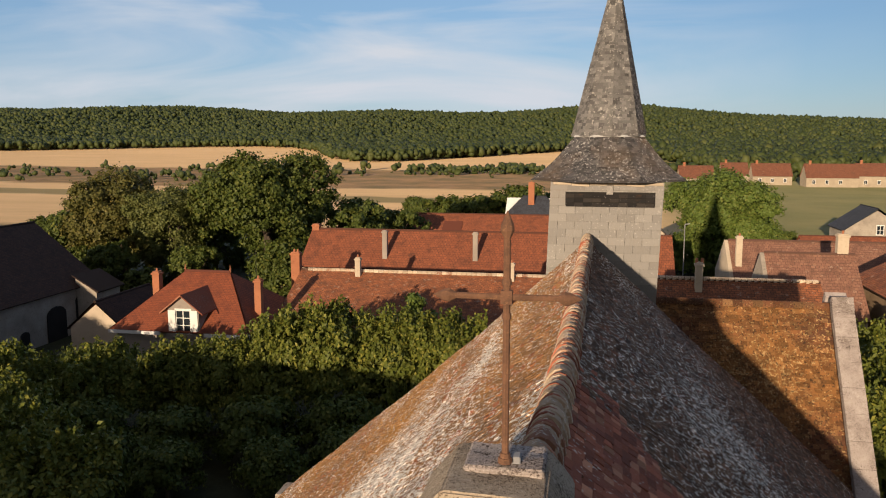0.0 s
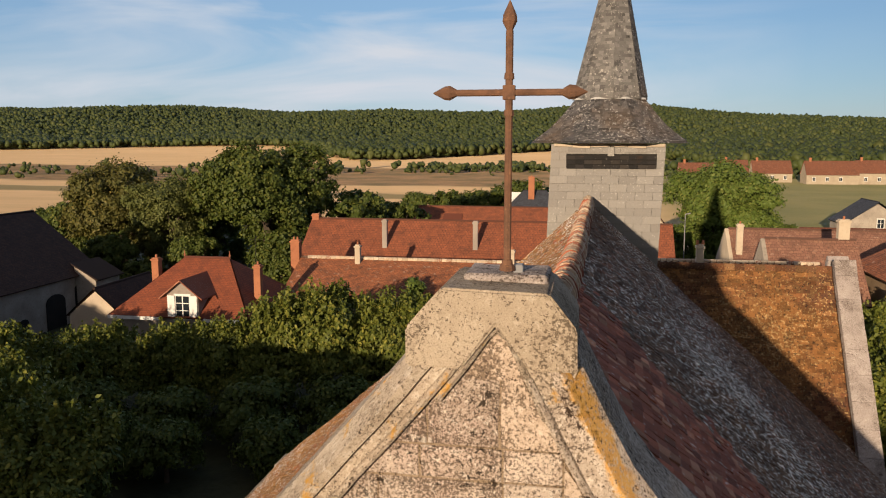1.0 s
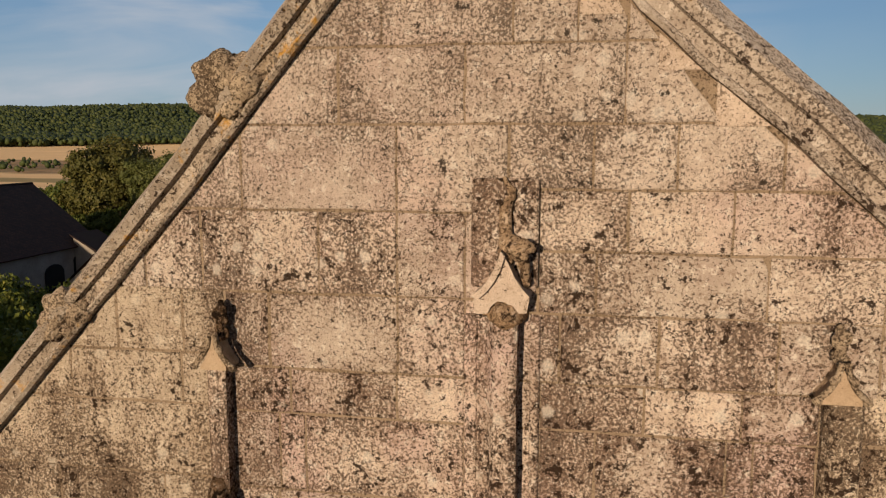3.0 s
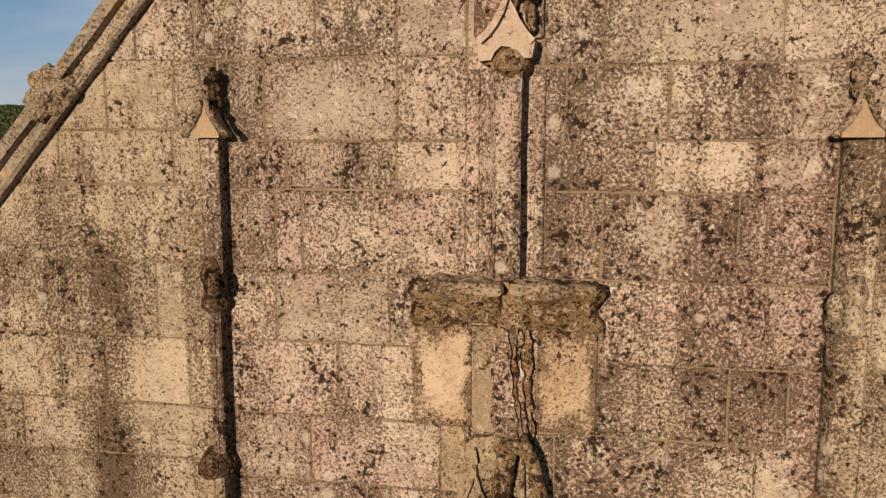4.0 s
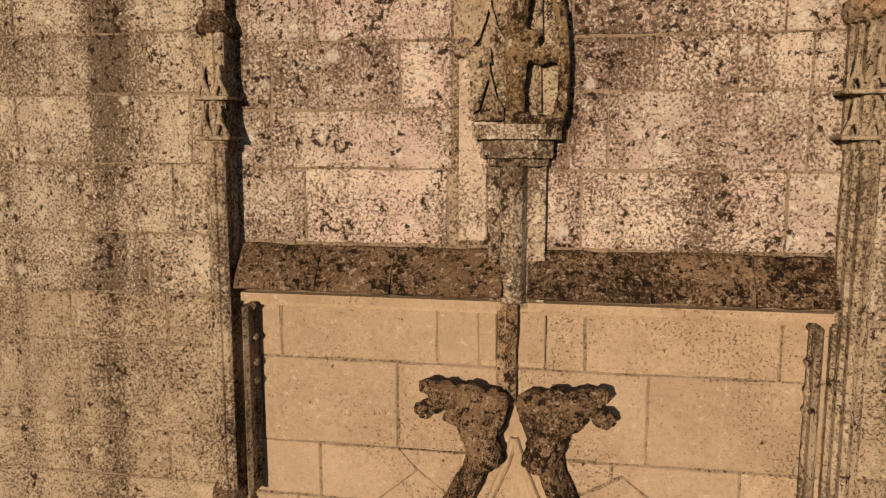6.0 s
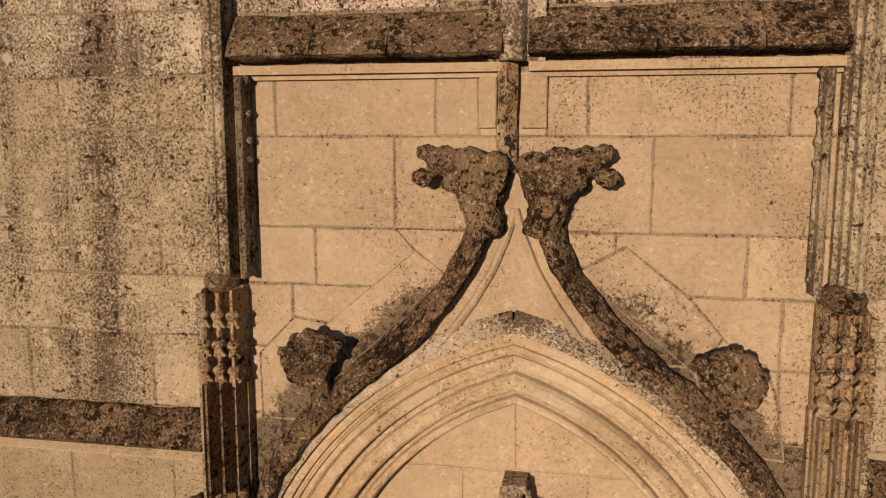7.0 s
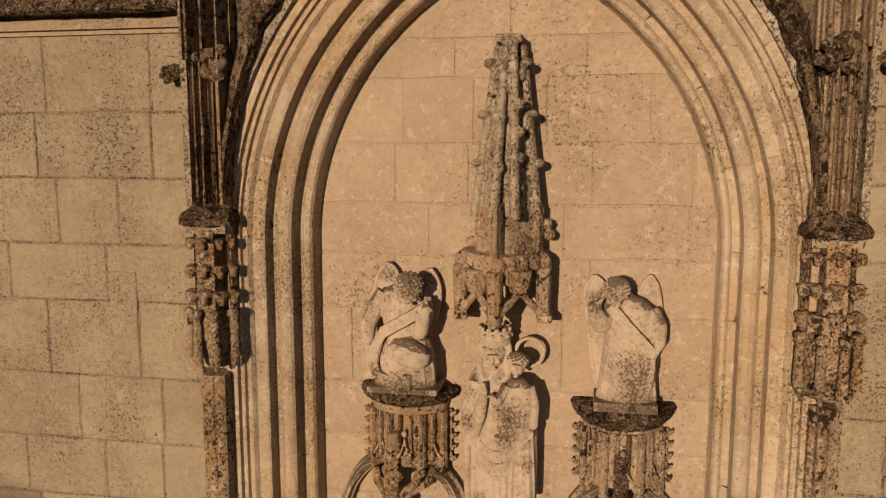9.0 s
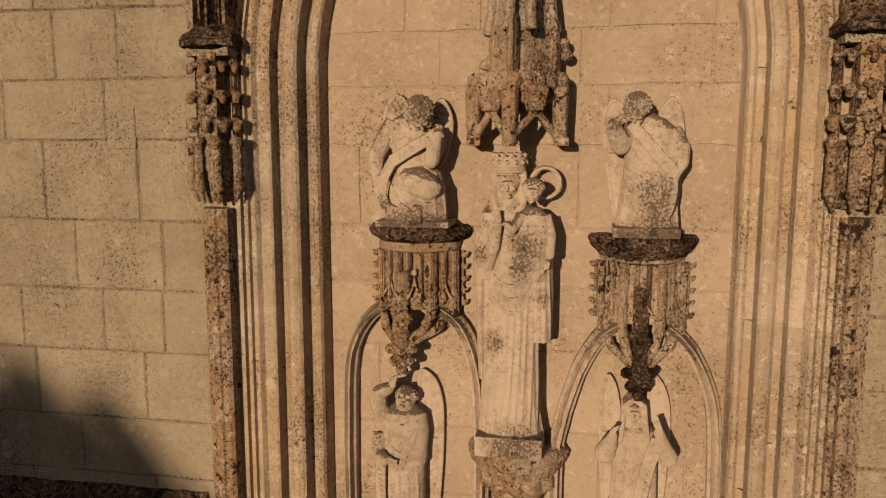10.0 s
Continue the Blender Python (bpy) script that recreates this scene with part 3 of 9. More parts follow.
def keep_world(ob):
    """Cancels the parent's place for parts that are built in world metres."""
    ob.matrix_parent_inverse = Matrix.Translation(ob.parent.location).inverted()
    return ob


def box(bm, x0, x1, y0, y1, z0, z1, bevel=0.0):
    m = Matrix.Translation(((x0 + x1) / 2, (y0 + y1) / 2, (z0 + z1) / 2)) @ Matrix.Diagonal((abs(x1 - x0), abs(y1 - y0), abs(z1 - z0), 1))
    vs = bmesh.ops.create_cube(bm, size=1, matrix=m)["verts"]
    if bevel:
        es = list({e for v in vs for e in v.link_edges})
        bmesh.ops.bevel(bm, geom=es, offset=bevel, segments=1, affect="EDGES")
    return vs


def clip(poly, px, pz, nx, nz):
    """The side of a polygon (x, z) towards (nx, nz) of the line through (px, pz)."""
    out = []
    for i, a in enumerate(poly):
        b = poly[(i + 1) % len(poly)]
        da, db = (a[0] - px) * nx + (a[1] - pz) * nz, (b[0] - px) * nx + (b[1] - pz) * nz
        if da >= 0:
            out.append(a)
        if (da < 0) != (db < 0):
            t = da / (da - db)
            out.append((a[0] + t * (b[0] - a[0]), a[1] + t * (b[1] - a[1])))
    return out


def area(poly):
    return 0.5 * sum(a[0] * b[1] - b[0] * a[1] for a, b in zip(poly, poly[1:] + poly[:1]))


def slab_stone(name, poly, y0, depth, chamfer, material, parent, jitter=0.003, ragged=0.005):
    """A dressed stone seen from the front: an outline (x, z) with uneven worn edges and a slightly tilted face."""
    if area(poly) < 0:
        poly = poly[::-1]
    edge = []
    for i, p in enumerate(poly):
        q = poly[(i + 1) % len(poly)]
        m = max(1, int(math.hypot(q[0] - p[0], q[1] - p[1]) / 0.10))
        for c in range(m):
            g = ragged if c else ragged * 0.4
            edge.append((p[0] + (q[0] - p[0]) * c / m + random.uniform(-g, g), p[1] + (q[1] - p[1]) * c / m + random.uniform(-g, g)))
    poly = edge
    n = len(poly)
    cx, cz = sum(p[0] for p in poly) / n, sum(p[1] for p in poly) / n
    front = []
    for x, z in poly:
        d = math.hypot(cx - x, cz - z) or 1
        c = min(chamfer * 1.4, d * 0.4)
        front.append((x + (cx - x) / d * c, z + (cz - z) / d * c))
    tilt = random.uniform(-1, 1) * jitter
    verts = [(x, y0 + tilt + random.uniform(-1, 1) * 0.0008, z) for x, z in front]
    verts += [(x, y0 + chamfer + tilt, z) for x, z in poly] + [(x, y0 + depth, z) for x, z in poly]
    faces = [tuple(range(n))]
    for r in (0, n):
        for i in range(n):
            j = (i + 1) % n
            faces.append((r + i, r + n + i, r + n + j, r + j))
    return link_mesh(name, verts, faces, material, parent)


def rows_of(edges, joints, x0, x1, wide=(0.45, 0.85)):
    """Rectangles of a wall laid in courses; joints: for some courses, where its upright joints stand."""
    out = []
    for i in range(len(edges) - 1):
        top, low = edges[i], edges[i + 1]
        xs = [x for x in joints.get(i, ()) if x0 + 0.08 < x < x1 - 0.08]
        if not xs:
            x = x0 + random.uniform(*wide) * 0.8
            while x < x1 - 0.2:
                xs.append(x)
                x += random.uniform(*wide)
        cuts = [x0, *sorted(xs), x1]
        for a, b in zip(cuts, cuts[1:]):
            out.append((a, b, low, top))
    return out


def prism(bm, section, z0, z1, cx=0.0, cy=0.0, taper=1.0):
    """An upright prism over a section (dx, dy)."""
    lo = [bm.verts.new((cx + x, cy + y, z0)) for x, y in section]
    hi = [bm.verts.new((cx + x * taper, cy + y * taper, z1)) for x, y in section]
    n = len(section)
    for i in range(n):
        bm.faces.new((lo[i], lo[(i + 1) % n], hi[(i + 1) % n], hi[i]))
    bm.faces.new(hi)
    bm.faces.new(lo[::-1])


def loft(bm, rings, cx=0.0, cy=0.0, n=16, half=False):
    """Rings (z, half width, depth) stacked into a turned shape; half: a half-round against the wall."""
    made = []
    for z, w, d in rings:
        ring = []
        for i in range(n):
            a = math.pi * i / (n - 1) if half else 2 * math.pi * i / n
            ring.append(bm.verts.new((cx - w * math.cos(a), cy - d * math.sin(a), z)))
        made.append(ring)
    for r0, r1 in zip(made, made[1:]):
        for i in range(n):
            j = (i + 1) % n
            bm.faces.new((r0[i], r0[j], r1[j], r1[i]))
    bm.faces.new(made[0][::-1])
    bm.faces.new(made[-1])


def ball(bm, x, y, z, rx, ry, rz, rot=(0, 0, 0), sub=2):
    m = pose(x, y, z, *rot) @ Matrix.Diagonal((rx, ry, rz, 1))
    bmesh.ops.create_icosphere(bm, subdivisions=sub, radius=1, matrix=m)


def limb(bm, a, b, ra, rb, n=10, flat=1.0):
    """A tapered round bar from a to b."""
    a, b = Vector(a), Vector(b)
    q = (b - a).to_track_quat("Z", "Y").to_matrix().to_4x4()
    m = Matrix.Translation((a + b) / 2) @ q @ Matrix.Diagonal((1, flat, 1, 1))
    bmesh.ops.create_cone(bm, cap_ends=True, segments=n, radius1=ra, radius2=rb, depth=(b - a).length, matrix=m)


def chain(bm, pts):
    """A bent limb through points (x, y, z, radius)."""
    for a, b in zip(pts, pts[1:]):
        limb(bm, a[:3], b[:3], a[3], b[3], 10)
        ball(bm, *b[:3], b[3], b[3], b[3])


def wear(bm, amount, scale, cuts=0, seed=0.0):
    """Roughens a shape with noise, as weather does."""
    if cuts:
        bmesh.ops.subdivide_edges(bm, edges=[e for e in bm.edges if e.calc_length() > 0.03], cuts=cuts, use_grid_fill=True)
    bm.normal_update()
    for v in bm.verts:
        p = v.co * scale + Vector((seed, seed * 0.7, -seed))
        v.co += v.normal * (noise.noise(p) * amount + noise.noise(p * 2.7) * amount * 0.5)


def fuse(ob, voxel=0.012, rough=0.0, size=0.06):
    """Melts the pieces of a carving into one skin, with a weathered surface."""
    md = ob.modifiers.new("fuse", "REMESH")
    md.mode, md.voxel_size, md.use_smooth_shade = "VOXEL", voxel, True
    sm = ob.modifiers.new("soften", "SMOOTH")
    sm.factor, sm.iterations = 0.5, 1 if voxel < 0.006 else 2
    if rough:
        tx = bpy.data.textures.new("weathering", "CLOUDS")
        tx.noise_scale, tx.noise_depth = size * 0.6, 4
        dm = ob.modifiers.new("weather", "DISPLACE")
        dm.texture, dm.strength, dm.mid_level, dm.texture_coords = tx, rough * 0.75, 0.5, "GLOBAL"
    return ob


def sweep(path, profile, cap=True):
    """A grid of points: each path point is (point, outward, forward); each profile point (out, fwd). Returns verts, faces."""
    verts, faces, n = [], [], len(profile)
    for p, o, f in path:
        verts += [tuple(p + o * a + f * b) for a, b in profile]
    for i in range(len(path) - 1):
        for j in range(n - 1):
            a = i * n + j
            faces.append((a, a + 1, a + n + 1, a + n))
    if cap:
        faces.append(tuple(range(n))[::-1])
        faces.append(tuple(range((len(path) - 1) * n, len(path) * n)))
    return verts, faces


def lay_tiles(surface, across, down, tile_w, row, thick, lift, jitter, keep=None):
    """Lays overlapped tiles over surface(u, v): u in metres across, v metres down the slope. Returns corner arrays (n, 8, 3) and their u, v."""
    tiles, where = [], []
    rows = int(down / row)
    for r in range(rows):
        v = r * row
        lo, hi = across(v)
        c = int((hi - lo) / tile_w)
        if c < 1:
            continue
        w = (hi - lo) / c
        us = lo + (np.arange(c) + (0.5 if r % 2 else 0.0)) * w
        for u in us:
            ua, ub = max(u, lo), min(u + w * 0.965, hi)
            if ub - ua < w * 0.25 or (keep and not keep(u + w / 2, v)):
                continue
            where.append((ua, ub, v))
    for ua, ub, v in where:
        e = row * 1.55
        p0, p1 = surface(ua, v - row * 0.55), surface(ub, v - row * 0.55)
        p2, p3 = surface(ub, v + e - row * 0.55), surface(ua, v + e - row * 0.55)
        nrm = np.cross(p1 - p0, p3 - p0)
        nrm /= np.linalg.norm(nrm) or 1
        if nrm[2] < -0.2 or (abs(nrm[2]) <= 0.2 and nrm[1] > 0 and lift > 0):
            nrm = -nrm
        j = np.random.uniform(-1, 1, 4) * jitter
        d = (p3 - p0) / (np.linalg.norm(p3 - p0) or 1)
        top = [p0 + nrm * 0.002, p1 + nrm * 0.002, p2 + nrm * (lift + abs(j[0])) + d * j[1], p3 + nrm * (lift + abs(j[2])) + d * j[3]]
        tiles.append([t + nrm * thick for t in top] + top)
    return np.array(tiles), where


def tile_mesh(name, tiles, material, parent, label="", kind=""):
    n = len(tiles)
    verts = tiles.reshape(-1, 3)
    quads = np.array([(0, 1, 2, 3), (3, 2, 6, 7), (0, 3, 7, 4), (1, 5, 6, 2)])
    faces = (quads[None] + (np.arange(n) * 8)[:, None, None]).reshape(-1, 4)
    me = bpy.data.meshes.new(name)
    me.from_pydata(verts.tolist(), [], faces.tolist())
    me.materials.append(material)
    ob = new(name, me)
    ob.parent = parent
    return tagged(ob, label, "", "", kind)


# ---- ground ----
def hill(x, y):
    """Height of the land: a flat valley, fields that climb a little, then a wooded ridge."""
    far = math.hypot(x * 0.8, y) + 0.22 * min(max(x, -500), 300) * (y > 0)
    if y < -200:
        far = 0
    z = 8.0 * min(max((far - 330) / 420, 0), 1) ** 1.4
    t = min(max((far - 700) / 620, 0), 1)
    crest = 53 - 36 * min(max((x - 60) / 380, 0), 1.2) + 4 * math.sin(x * 0.006) + 3 * math.sin(x * 0.017 + 1)
    return z + crest * t * t * (3 - 2 * t)


def make_ground():
    steps = [-4200, -2500, -1500, -900, -600, -450, -330, -250, -180, -120, -80, -50, -25, 0, 25, 50, 80, 120, 160, 200, 250, 300, 350, 400, 460, 530, 600, 680, 760, 840, 920, 1000, 1080, 1160, 1250, 1350, 1500, 1800, 2500, 4200]
    side = sorted({*range(-900, 901, 50), -4200, -3000, -2000, -1400, 1400, 2000, 3000, 4200})
    verts = [(x, y, hill(x, y)) for y in steps for x in side]
    n = len(side)
    faces = [(j * n + i, j * n + i + 1, (j + 1) * n + i + 1, (j + 1) * n + i) for j in range(len(steps) - 1) for i in range(n - 1)]
    ob = link_mesh("ground", verts, faces, M_GROUND, smooth=True)
    tagged(ob, "meadow, stubble fields and rough ground that rise to a wooded ridge", "ground", kind="structure")


make_ground()

# ---- church ----
church = thing("church", "medieval limestone church with lichened tile roof and slated spire", "church")

# gable lines: the lower edge of the coping
DRIP_L = [(0.0, 14.87), (-0.16, 14.70), (-0.52, 14.27), (-1.13, 13.57), (-1.65, 12.95), (-2.92, 11.56), (-8.7, 5.2)]
DRIP_R = [(0.0, 14.86), (0.14, 14.61), (0.31, 14.27), (0.45, 14.02), (0.61, 13.81), (0.86, 13.58), (1.34, 13.18), (1.74, 12.81), (8.7, 6.2)]


def gable_z(x):
    pts = DRIP_L if x < 0 else DRIP_R
    xs, zs = [abs(p[0]) for p in pts], [p[1] for p in pts]
    return float(np.interp(abs(x), xs, zs))


ARCH_C, ARCH_Z, R_OUT = 0.52, 5.57, 2.055


def arch_z(x, r):
    """Height of the pointed arch of radius r over x."""
    d = abs(x) + ARCH_C
    return ARCH_Z + math.sqrt(max(r * r - d * d, 0))


# wall core behind the facing stones: mortar, with the arched recess cut through
def facade_core():
    ws = R_OUT - 0.05 - ARCH_C
    xs = sorted({*np.linspace(-8.7, -ws, 12).round(3), *np.linspace(-ws, ws, 61).round(3), *np.linspace(ws, 8.7, 12).round(3), *(round(p[0], 3) for p in DRIP_L + DRIP_R)})
    lows = []
    for x in xs:
        lows.append(arch_z(x, R_OUT - 0.05) if abs(x) <= ws - 1e-6 else 0.0)
    verts, faces = [], []
    for x, lo in zip(xs, lows):
        verts += [(x, 0.0035, lo), (x, 0.0035, gable_z(x) + 0.02), (x, 0.8, lo), (x, 0.8, gable_z(x) + 0.02)]
    for i in range(len(xs) - 1):
        a, b = i * 4, i * 4 + 4
        if (lows[i] == 0) != (lows[i + 1] == 0):
            s = a if lows[i] == 0 else b
            o = b if s == a else a
            k = len(verts)
            verts += [(verts[s][0], 0.0035, ARCH_Z), (verts[s][0], 0.8, ARCH_Z)]
            faces += [(k, o, o + 1, s + 1) if s == a else (o, k, s + 1, o + 1), (a + 1, b + 1, b + 3, a + 3)]
            continue
        faces += [(a, b, b + 1, a + 1), (a + 1, b + 1, b + 3, a + 3), (a + 2, a + 3, b + 3, b + 2), (a, a + 2, b + 2, b)]
    return link_mesh("wall", verts, faces, M_MORTAR, church, "west gable wall of dressed limestone blocks in courses")


facade = facade_core()
bm = bmesh.new()
box(bm, -1.5, 1.5, 0.2555, 0.75, 0, 7.35)
tympanum = part("tympanum", bm, M_MORTAR_CLEAN, church, "smooth pale limestone wall inside the blind pointed arch")


def gable_clip(poly):
    cx = sum(p[0] for p in poly) / len(poly)
    pts = DRIP_L if cx < 0 else DRIP_R
    for a, b in zip(pts, pts[1:]):
        dx, dz = b[0] - a[0], b[1] - a[1]
        nx, nz = (-dz, dx) if cx < 0 else (dz, -dx)
        if nz > 0:
            nx, nz = -nx, -nz
        if min(abs(a[0]), abs(b[0])) - 0.05 <= max(abs(p[0]) for p in poly) and max(abs(a[0]), abs(b[0])) + 0.05 >= min(abs(p[0]) for p in poly):
            poly = clip(poly, a[0], a[1], nx, nz)
            if len(poly) < 3:
                return []
    return poly


def arch_clip(poly, r):
    """Keeps what lies outside the arch of radius r: the lower edge follows the curve."""
    x0, x1 = min(p[0] for p in poly), max(p[0] for p in poly)
    z0, z1 = min(p[1] for p in poly), max(p[1] for p in poly)
    low = []
    for i in range(13):
        x = x0 + (x1 - x0) * i / 12
        z = arch_z(x, r) if abs(x) + ARCH_C < r else z0
        low.append((x, max(z, z0)))
    low = [p for p in low if p[1] < z1 - 0.01]
    if len(low) < 2:
        return []
    if all(p[1] <= z0 + 1e-6 for p in low):
        return [low[0], low[-1], (low[-1][0], z1), (low[0][0], z1)]
    return low + [(low[-1][0], z1), (low[0][0], z1)]


GAP = 0.0055
# courses: the gable's head, the two halves of the middle bay beside the shaft, the side bays, the band round the arch
HEAD = [15.0, 14.66, 14.24, 14.06, 13.68, 13.30]
HEAD_J = {0: [0.0], 1: [-0.36, 0.012, 0.40], 2: [-0.40, 0.028, 0.332], 3: [-0.62, 0.03, 0.332, 0.56], 4: [-0.843, -0.204, 0.559]}
MID_L = [13.30, 12.865, 12.43, 12.02, 11.772, 11.34, 10.97, 10.566, 10.197, 9.86, 9.56, 9.17]
MID_LJ = {0: [-1.38, -0.55], 1: [-1.62, -0.968, -0.55, -0.2], 2: [-2.14, -1.745, -1.25, -0.55, -0.2], 3: [-1.14, -0.554, -0.2], 4: [-1.205, -1.061, -0.2], 5: [-1.217, -0.60, -0.2], 6: [-0.88, -0.475, -0.2], 7: [-1.043, -0.335, -0.2],
          8: [-1.29, -0.60, -0.335, -0.2], 9: [-1.297, -0.335, -0.2], 10: [-1.117, -0.358, -0.2]}
MID_R = [13.30, 12.985, 12.682, 12.373, 12.02, 11.775, 11.347, 10.936, 10.555, 10.20, 9.94, 9.557, 9.17]
MID_RJ = {0: [0.42, 0.808, 1.281], 1: [0.165, 0.592, 1.068], 2: [0.165, 0.447, 1.239], 3: [0.278, 0.75, 1.30], 4: [0.18, 0.693, 1.15], 5: [0.18, 0.46, 1.086, 1.212], 6: [0.18, 0.456, 0.84, 1.231], 7: [0.16, 0.450, 0.658, 1.08, 1.35],
          8: [0.25, 0.80, 1.217, 1.433], 9: [0.24, 0.645, 1.012, 1.345], 10: [0.243, 0.43, 1.345], 11: [0.312, 1.267]}
SIDE = [12.44, 12.08, 11.79, 11.375, 10.955, 10.577, 10.27, 9.95, 9.58, 9.20, 8.86, 8.58, 8.07, 7.78, 7.442, 7.02, 6.74, 6.29, 5.925, 5.55, 5.22, 4.775, 4.38, 4.02, 3.62, 3.28, 2.95, 2.6]
SIDE_J = {0: [-2.14, -1.745], 1: [-2.436, -1.768], 2: [-2.43], 3: [-2.557, -1.9], 4: [-2.51, -2.228, -1.726], 5: [-2.775, -2.3], 6: [-2.55, -2.0], 7: [-2.80, -2.045, -1.75], 8: [-2.423, -1.87], 9: [-2.89, -2.04], 10: [-2.54, -1.94],
          11: [-2.513], 12: [-2.52, -1.965], 13: [-2.25], 14: [-2.83, -2.044], 16: [-2.6, -1.95], 17: [-2.68, -1.96], 18: [-2.57, -2.187], 19: [-2.91, -2.28], 20: [-2.68, -2.10], 21: [-2.51, -1.97], 22: [-2.89, -2.36, -1.99],
          23: [-2.816, -2.118], 24: [-2.55]}
LOW = [8.86, 8.54, 8.063, 7.752, 7.40, 7.02, 6.62, 6.2, 5.8, 5.4]
LOW_J = {0: [-1.27, -0.41, -0.19, 0.15, 0.35, 1.28], 1: [-1.39, -0.624, 0.666], 2: [-1.066, -0.5, 0.5, 1.122], 3: [-1.2, 1.3], 4: [-1.3, 0.0, 1.3], 5: [0.0], 6: [0.0], 7: [0.0], 8: [0.0]}


def lay_stones(rects, y0, depth, pick, parent, arch=0.0, chamfer=0.005):
    for x0, x1, z0, z1 in rects:
        poly = [(x0 + GAP, z0 + GAP), (x1 - GAP, z0 + GAP), (x1 - GAP, z1 - GAP), (x0 + GAP, z1 - GAP)]
        poly = gable_clip(poly)
        if arch and poly:
            poly = arch_clip(poly, arch)
        if len(poly) < 3 or abs(area(poly)) < 0.004:
            continue
        slab_stone("stone", poly, y0, depth, chamfer, pick((x0 + x1) / 2, (z0 + z1) / 2), parent)


def pick_mid(x, z):
    if -0.34 < x < -0.2 and z < 10.6:
        return M_WALL_LOW
    return M_GABLE if z > 12.95 else M_UPPER if z > 12.05 else M_WALL


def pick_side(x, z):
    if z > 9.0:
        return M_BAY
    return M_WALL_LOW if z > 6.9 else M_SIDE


def beyond(joints, extra):
    return {i: [*js, *extra] for i, js in joints.items()}


FACE = -0.002
lay_stones(rows_of(HEAD, HEAD_J, -3.5, 3.2), FACE, 0.05, pick_mid, facade)
lay_stones(rows_of(MID_L[:3], beyond(MID_LJ, (-3.1, -2.5, -1.95)), -3.5, 0.012), FACE, 0.05, pick_mid, facade)
lay_stones(rows_of(MID_L[2:], {i - 2: js for i, js in MID_LJ.items()}, -1.5, 0.012), FACE, 0.05, pick_mid, facade)
lay_stones(rows_of(MID_R[:5], beyond(MID_RJ, (1.75, 2.3, 2.8)), 0.012, 3.2), FACE, 0.05, pick_mid, facade)
lay_stones(rows_of(MID_R[4:], {i - 4: js for i, js in MID_RJ.items()}, 0.012, 1.5), FACE, 0.05, pick_mid, facade)
lay_stones(rows_of(LOW, LOW_J, -1.5, 1.5), FACE, 0.05, lambda x, z: M_BELT, facade, arch=R_OUT - 0.03)
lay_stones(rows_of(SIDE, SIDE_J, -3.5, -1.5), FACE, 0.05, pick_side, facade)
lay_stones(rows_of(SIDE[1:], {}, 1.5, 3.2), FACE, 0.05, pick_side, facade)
# smooth repair stones let into the gable's right-hand slope
for x0, x1, z0, z1 in ((0.02, 0.40, 14.245, 14.64), (0.338, 0.62, 13.80, 14.24), (0.70, 0.97, 13.543, 13.80), (0.966, 1.33, 13.285, 13.543)):
    poly = gable_clip([(x0, z0), (x1, z0), (x1, z1), (x0, z1)])
    if len(poly) > 2:
        slab_stone("stone", poly, FACE - 0.005, 0.04, 0.003, M_PATCH, facade, 0.001, 0.002)
TYM = [7.3, 6.68, 6.47, 6.118, 5.79, 5.50, 5.19, 4.75, 4.43, 4.07, 3.61, 3.2, 2.8]
TYM_J = {0: [0.0], 1: [-0.3, 0.4], 2: [-0.588, -0.196, 0.20, 0.737], 3: [-0.638, -0.226, 0.444, 0.96], 4: [-0.447, 0.301, 0.95], 5: [-0.644, 0.445], 6: [-0.9, 0.3, 0.761]}
lay_stones(rows_of(TYM, TYM_J, -1.16, 1.16), 0.25, 0.04, lambda x, z: M_TYMP, tympanum, chamfer=0.004)
# stones cut to follow the ogee hood on either side
for quad in ([(-0.517, 7.95), (-1.013, 7.534), (-0.86, 7.34), (-0.36, 7.83)], [(-1.02, 7.54), (-1.19, 7.565), (-1.388, 7.36), (-1.385, 7.0), (-0.98, 7.0), (-0.87, 7.34)], [(-0.615, 8.06), (-0.517, 7.957), (-0.34, 7.82), (-0.16, 8.06)],
             [(0.556, 7.99), (0.858, 7.746), (1.024, 7.556), (0.90, 7.37), (0.314, 7.86)], [(1.03, 7.55), (1.14, 7.43), (1.23, 7.42), (1.29, 7.25), (1.34, 6.95), (1.0, 6.98), (0.91, 7.37)]):
    mx, mz = sum(p[0] for p in quad) / len(quad), sum(p[1] for p in quad) / len(quad)
    bed = [(x + (x - mx) / math.hypot(x - mx, z - mz) * 0.016, z + (z - mz) / math.hypot(x - mx, z - mz) * 0.016) for x, z in quad]
    slab_stone("joint", bed, FACE - 0.005, 0.03, 0.001, M_MORTAR, facade, 0.0, 0.002)
    slab_stone("stone", quad, FACE - 0.0075, 0.03, 0.003, M_BELT, facade, 0.0005, 0.003)
# small square repair set in the side bay, and holes
slab_stone("stone", [(-2.275, 5.17), (-2.10, 5.17), (-2.10, 5.395), (-2.275, 5.395)], -0.009, 0.03, 0.004, M_SIDE, facade)

slab_stone("stone", [(-2.275, 10.965), (-2.155, 10.965), (-2.155, 11.06), (-2.18, 11.095), (-2.215, 11.105), (-2.25, 11.095), (-2.275, 11.06)], -0.010, 0.03, 0.004, M_WALL_LOW, facade)

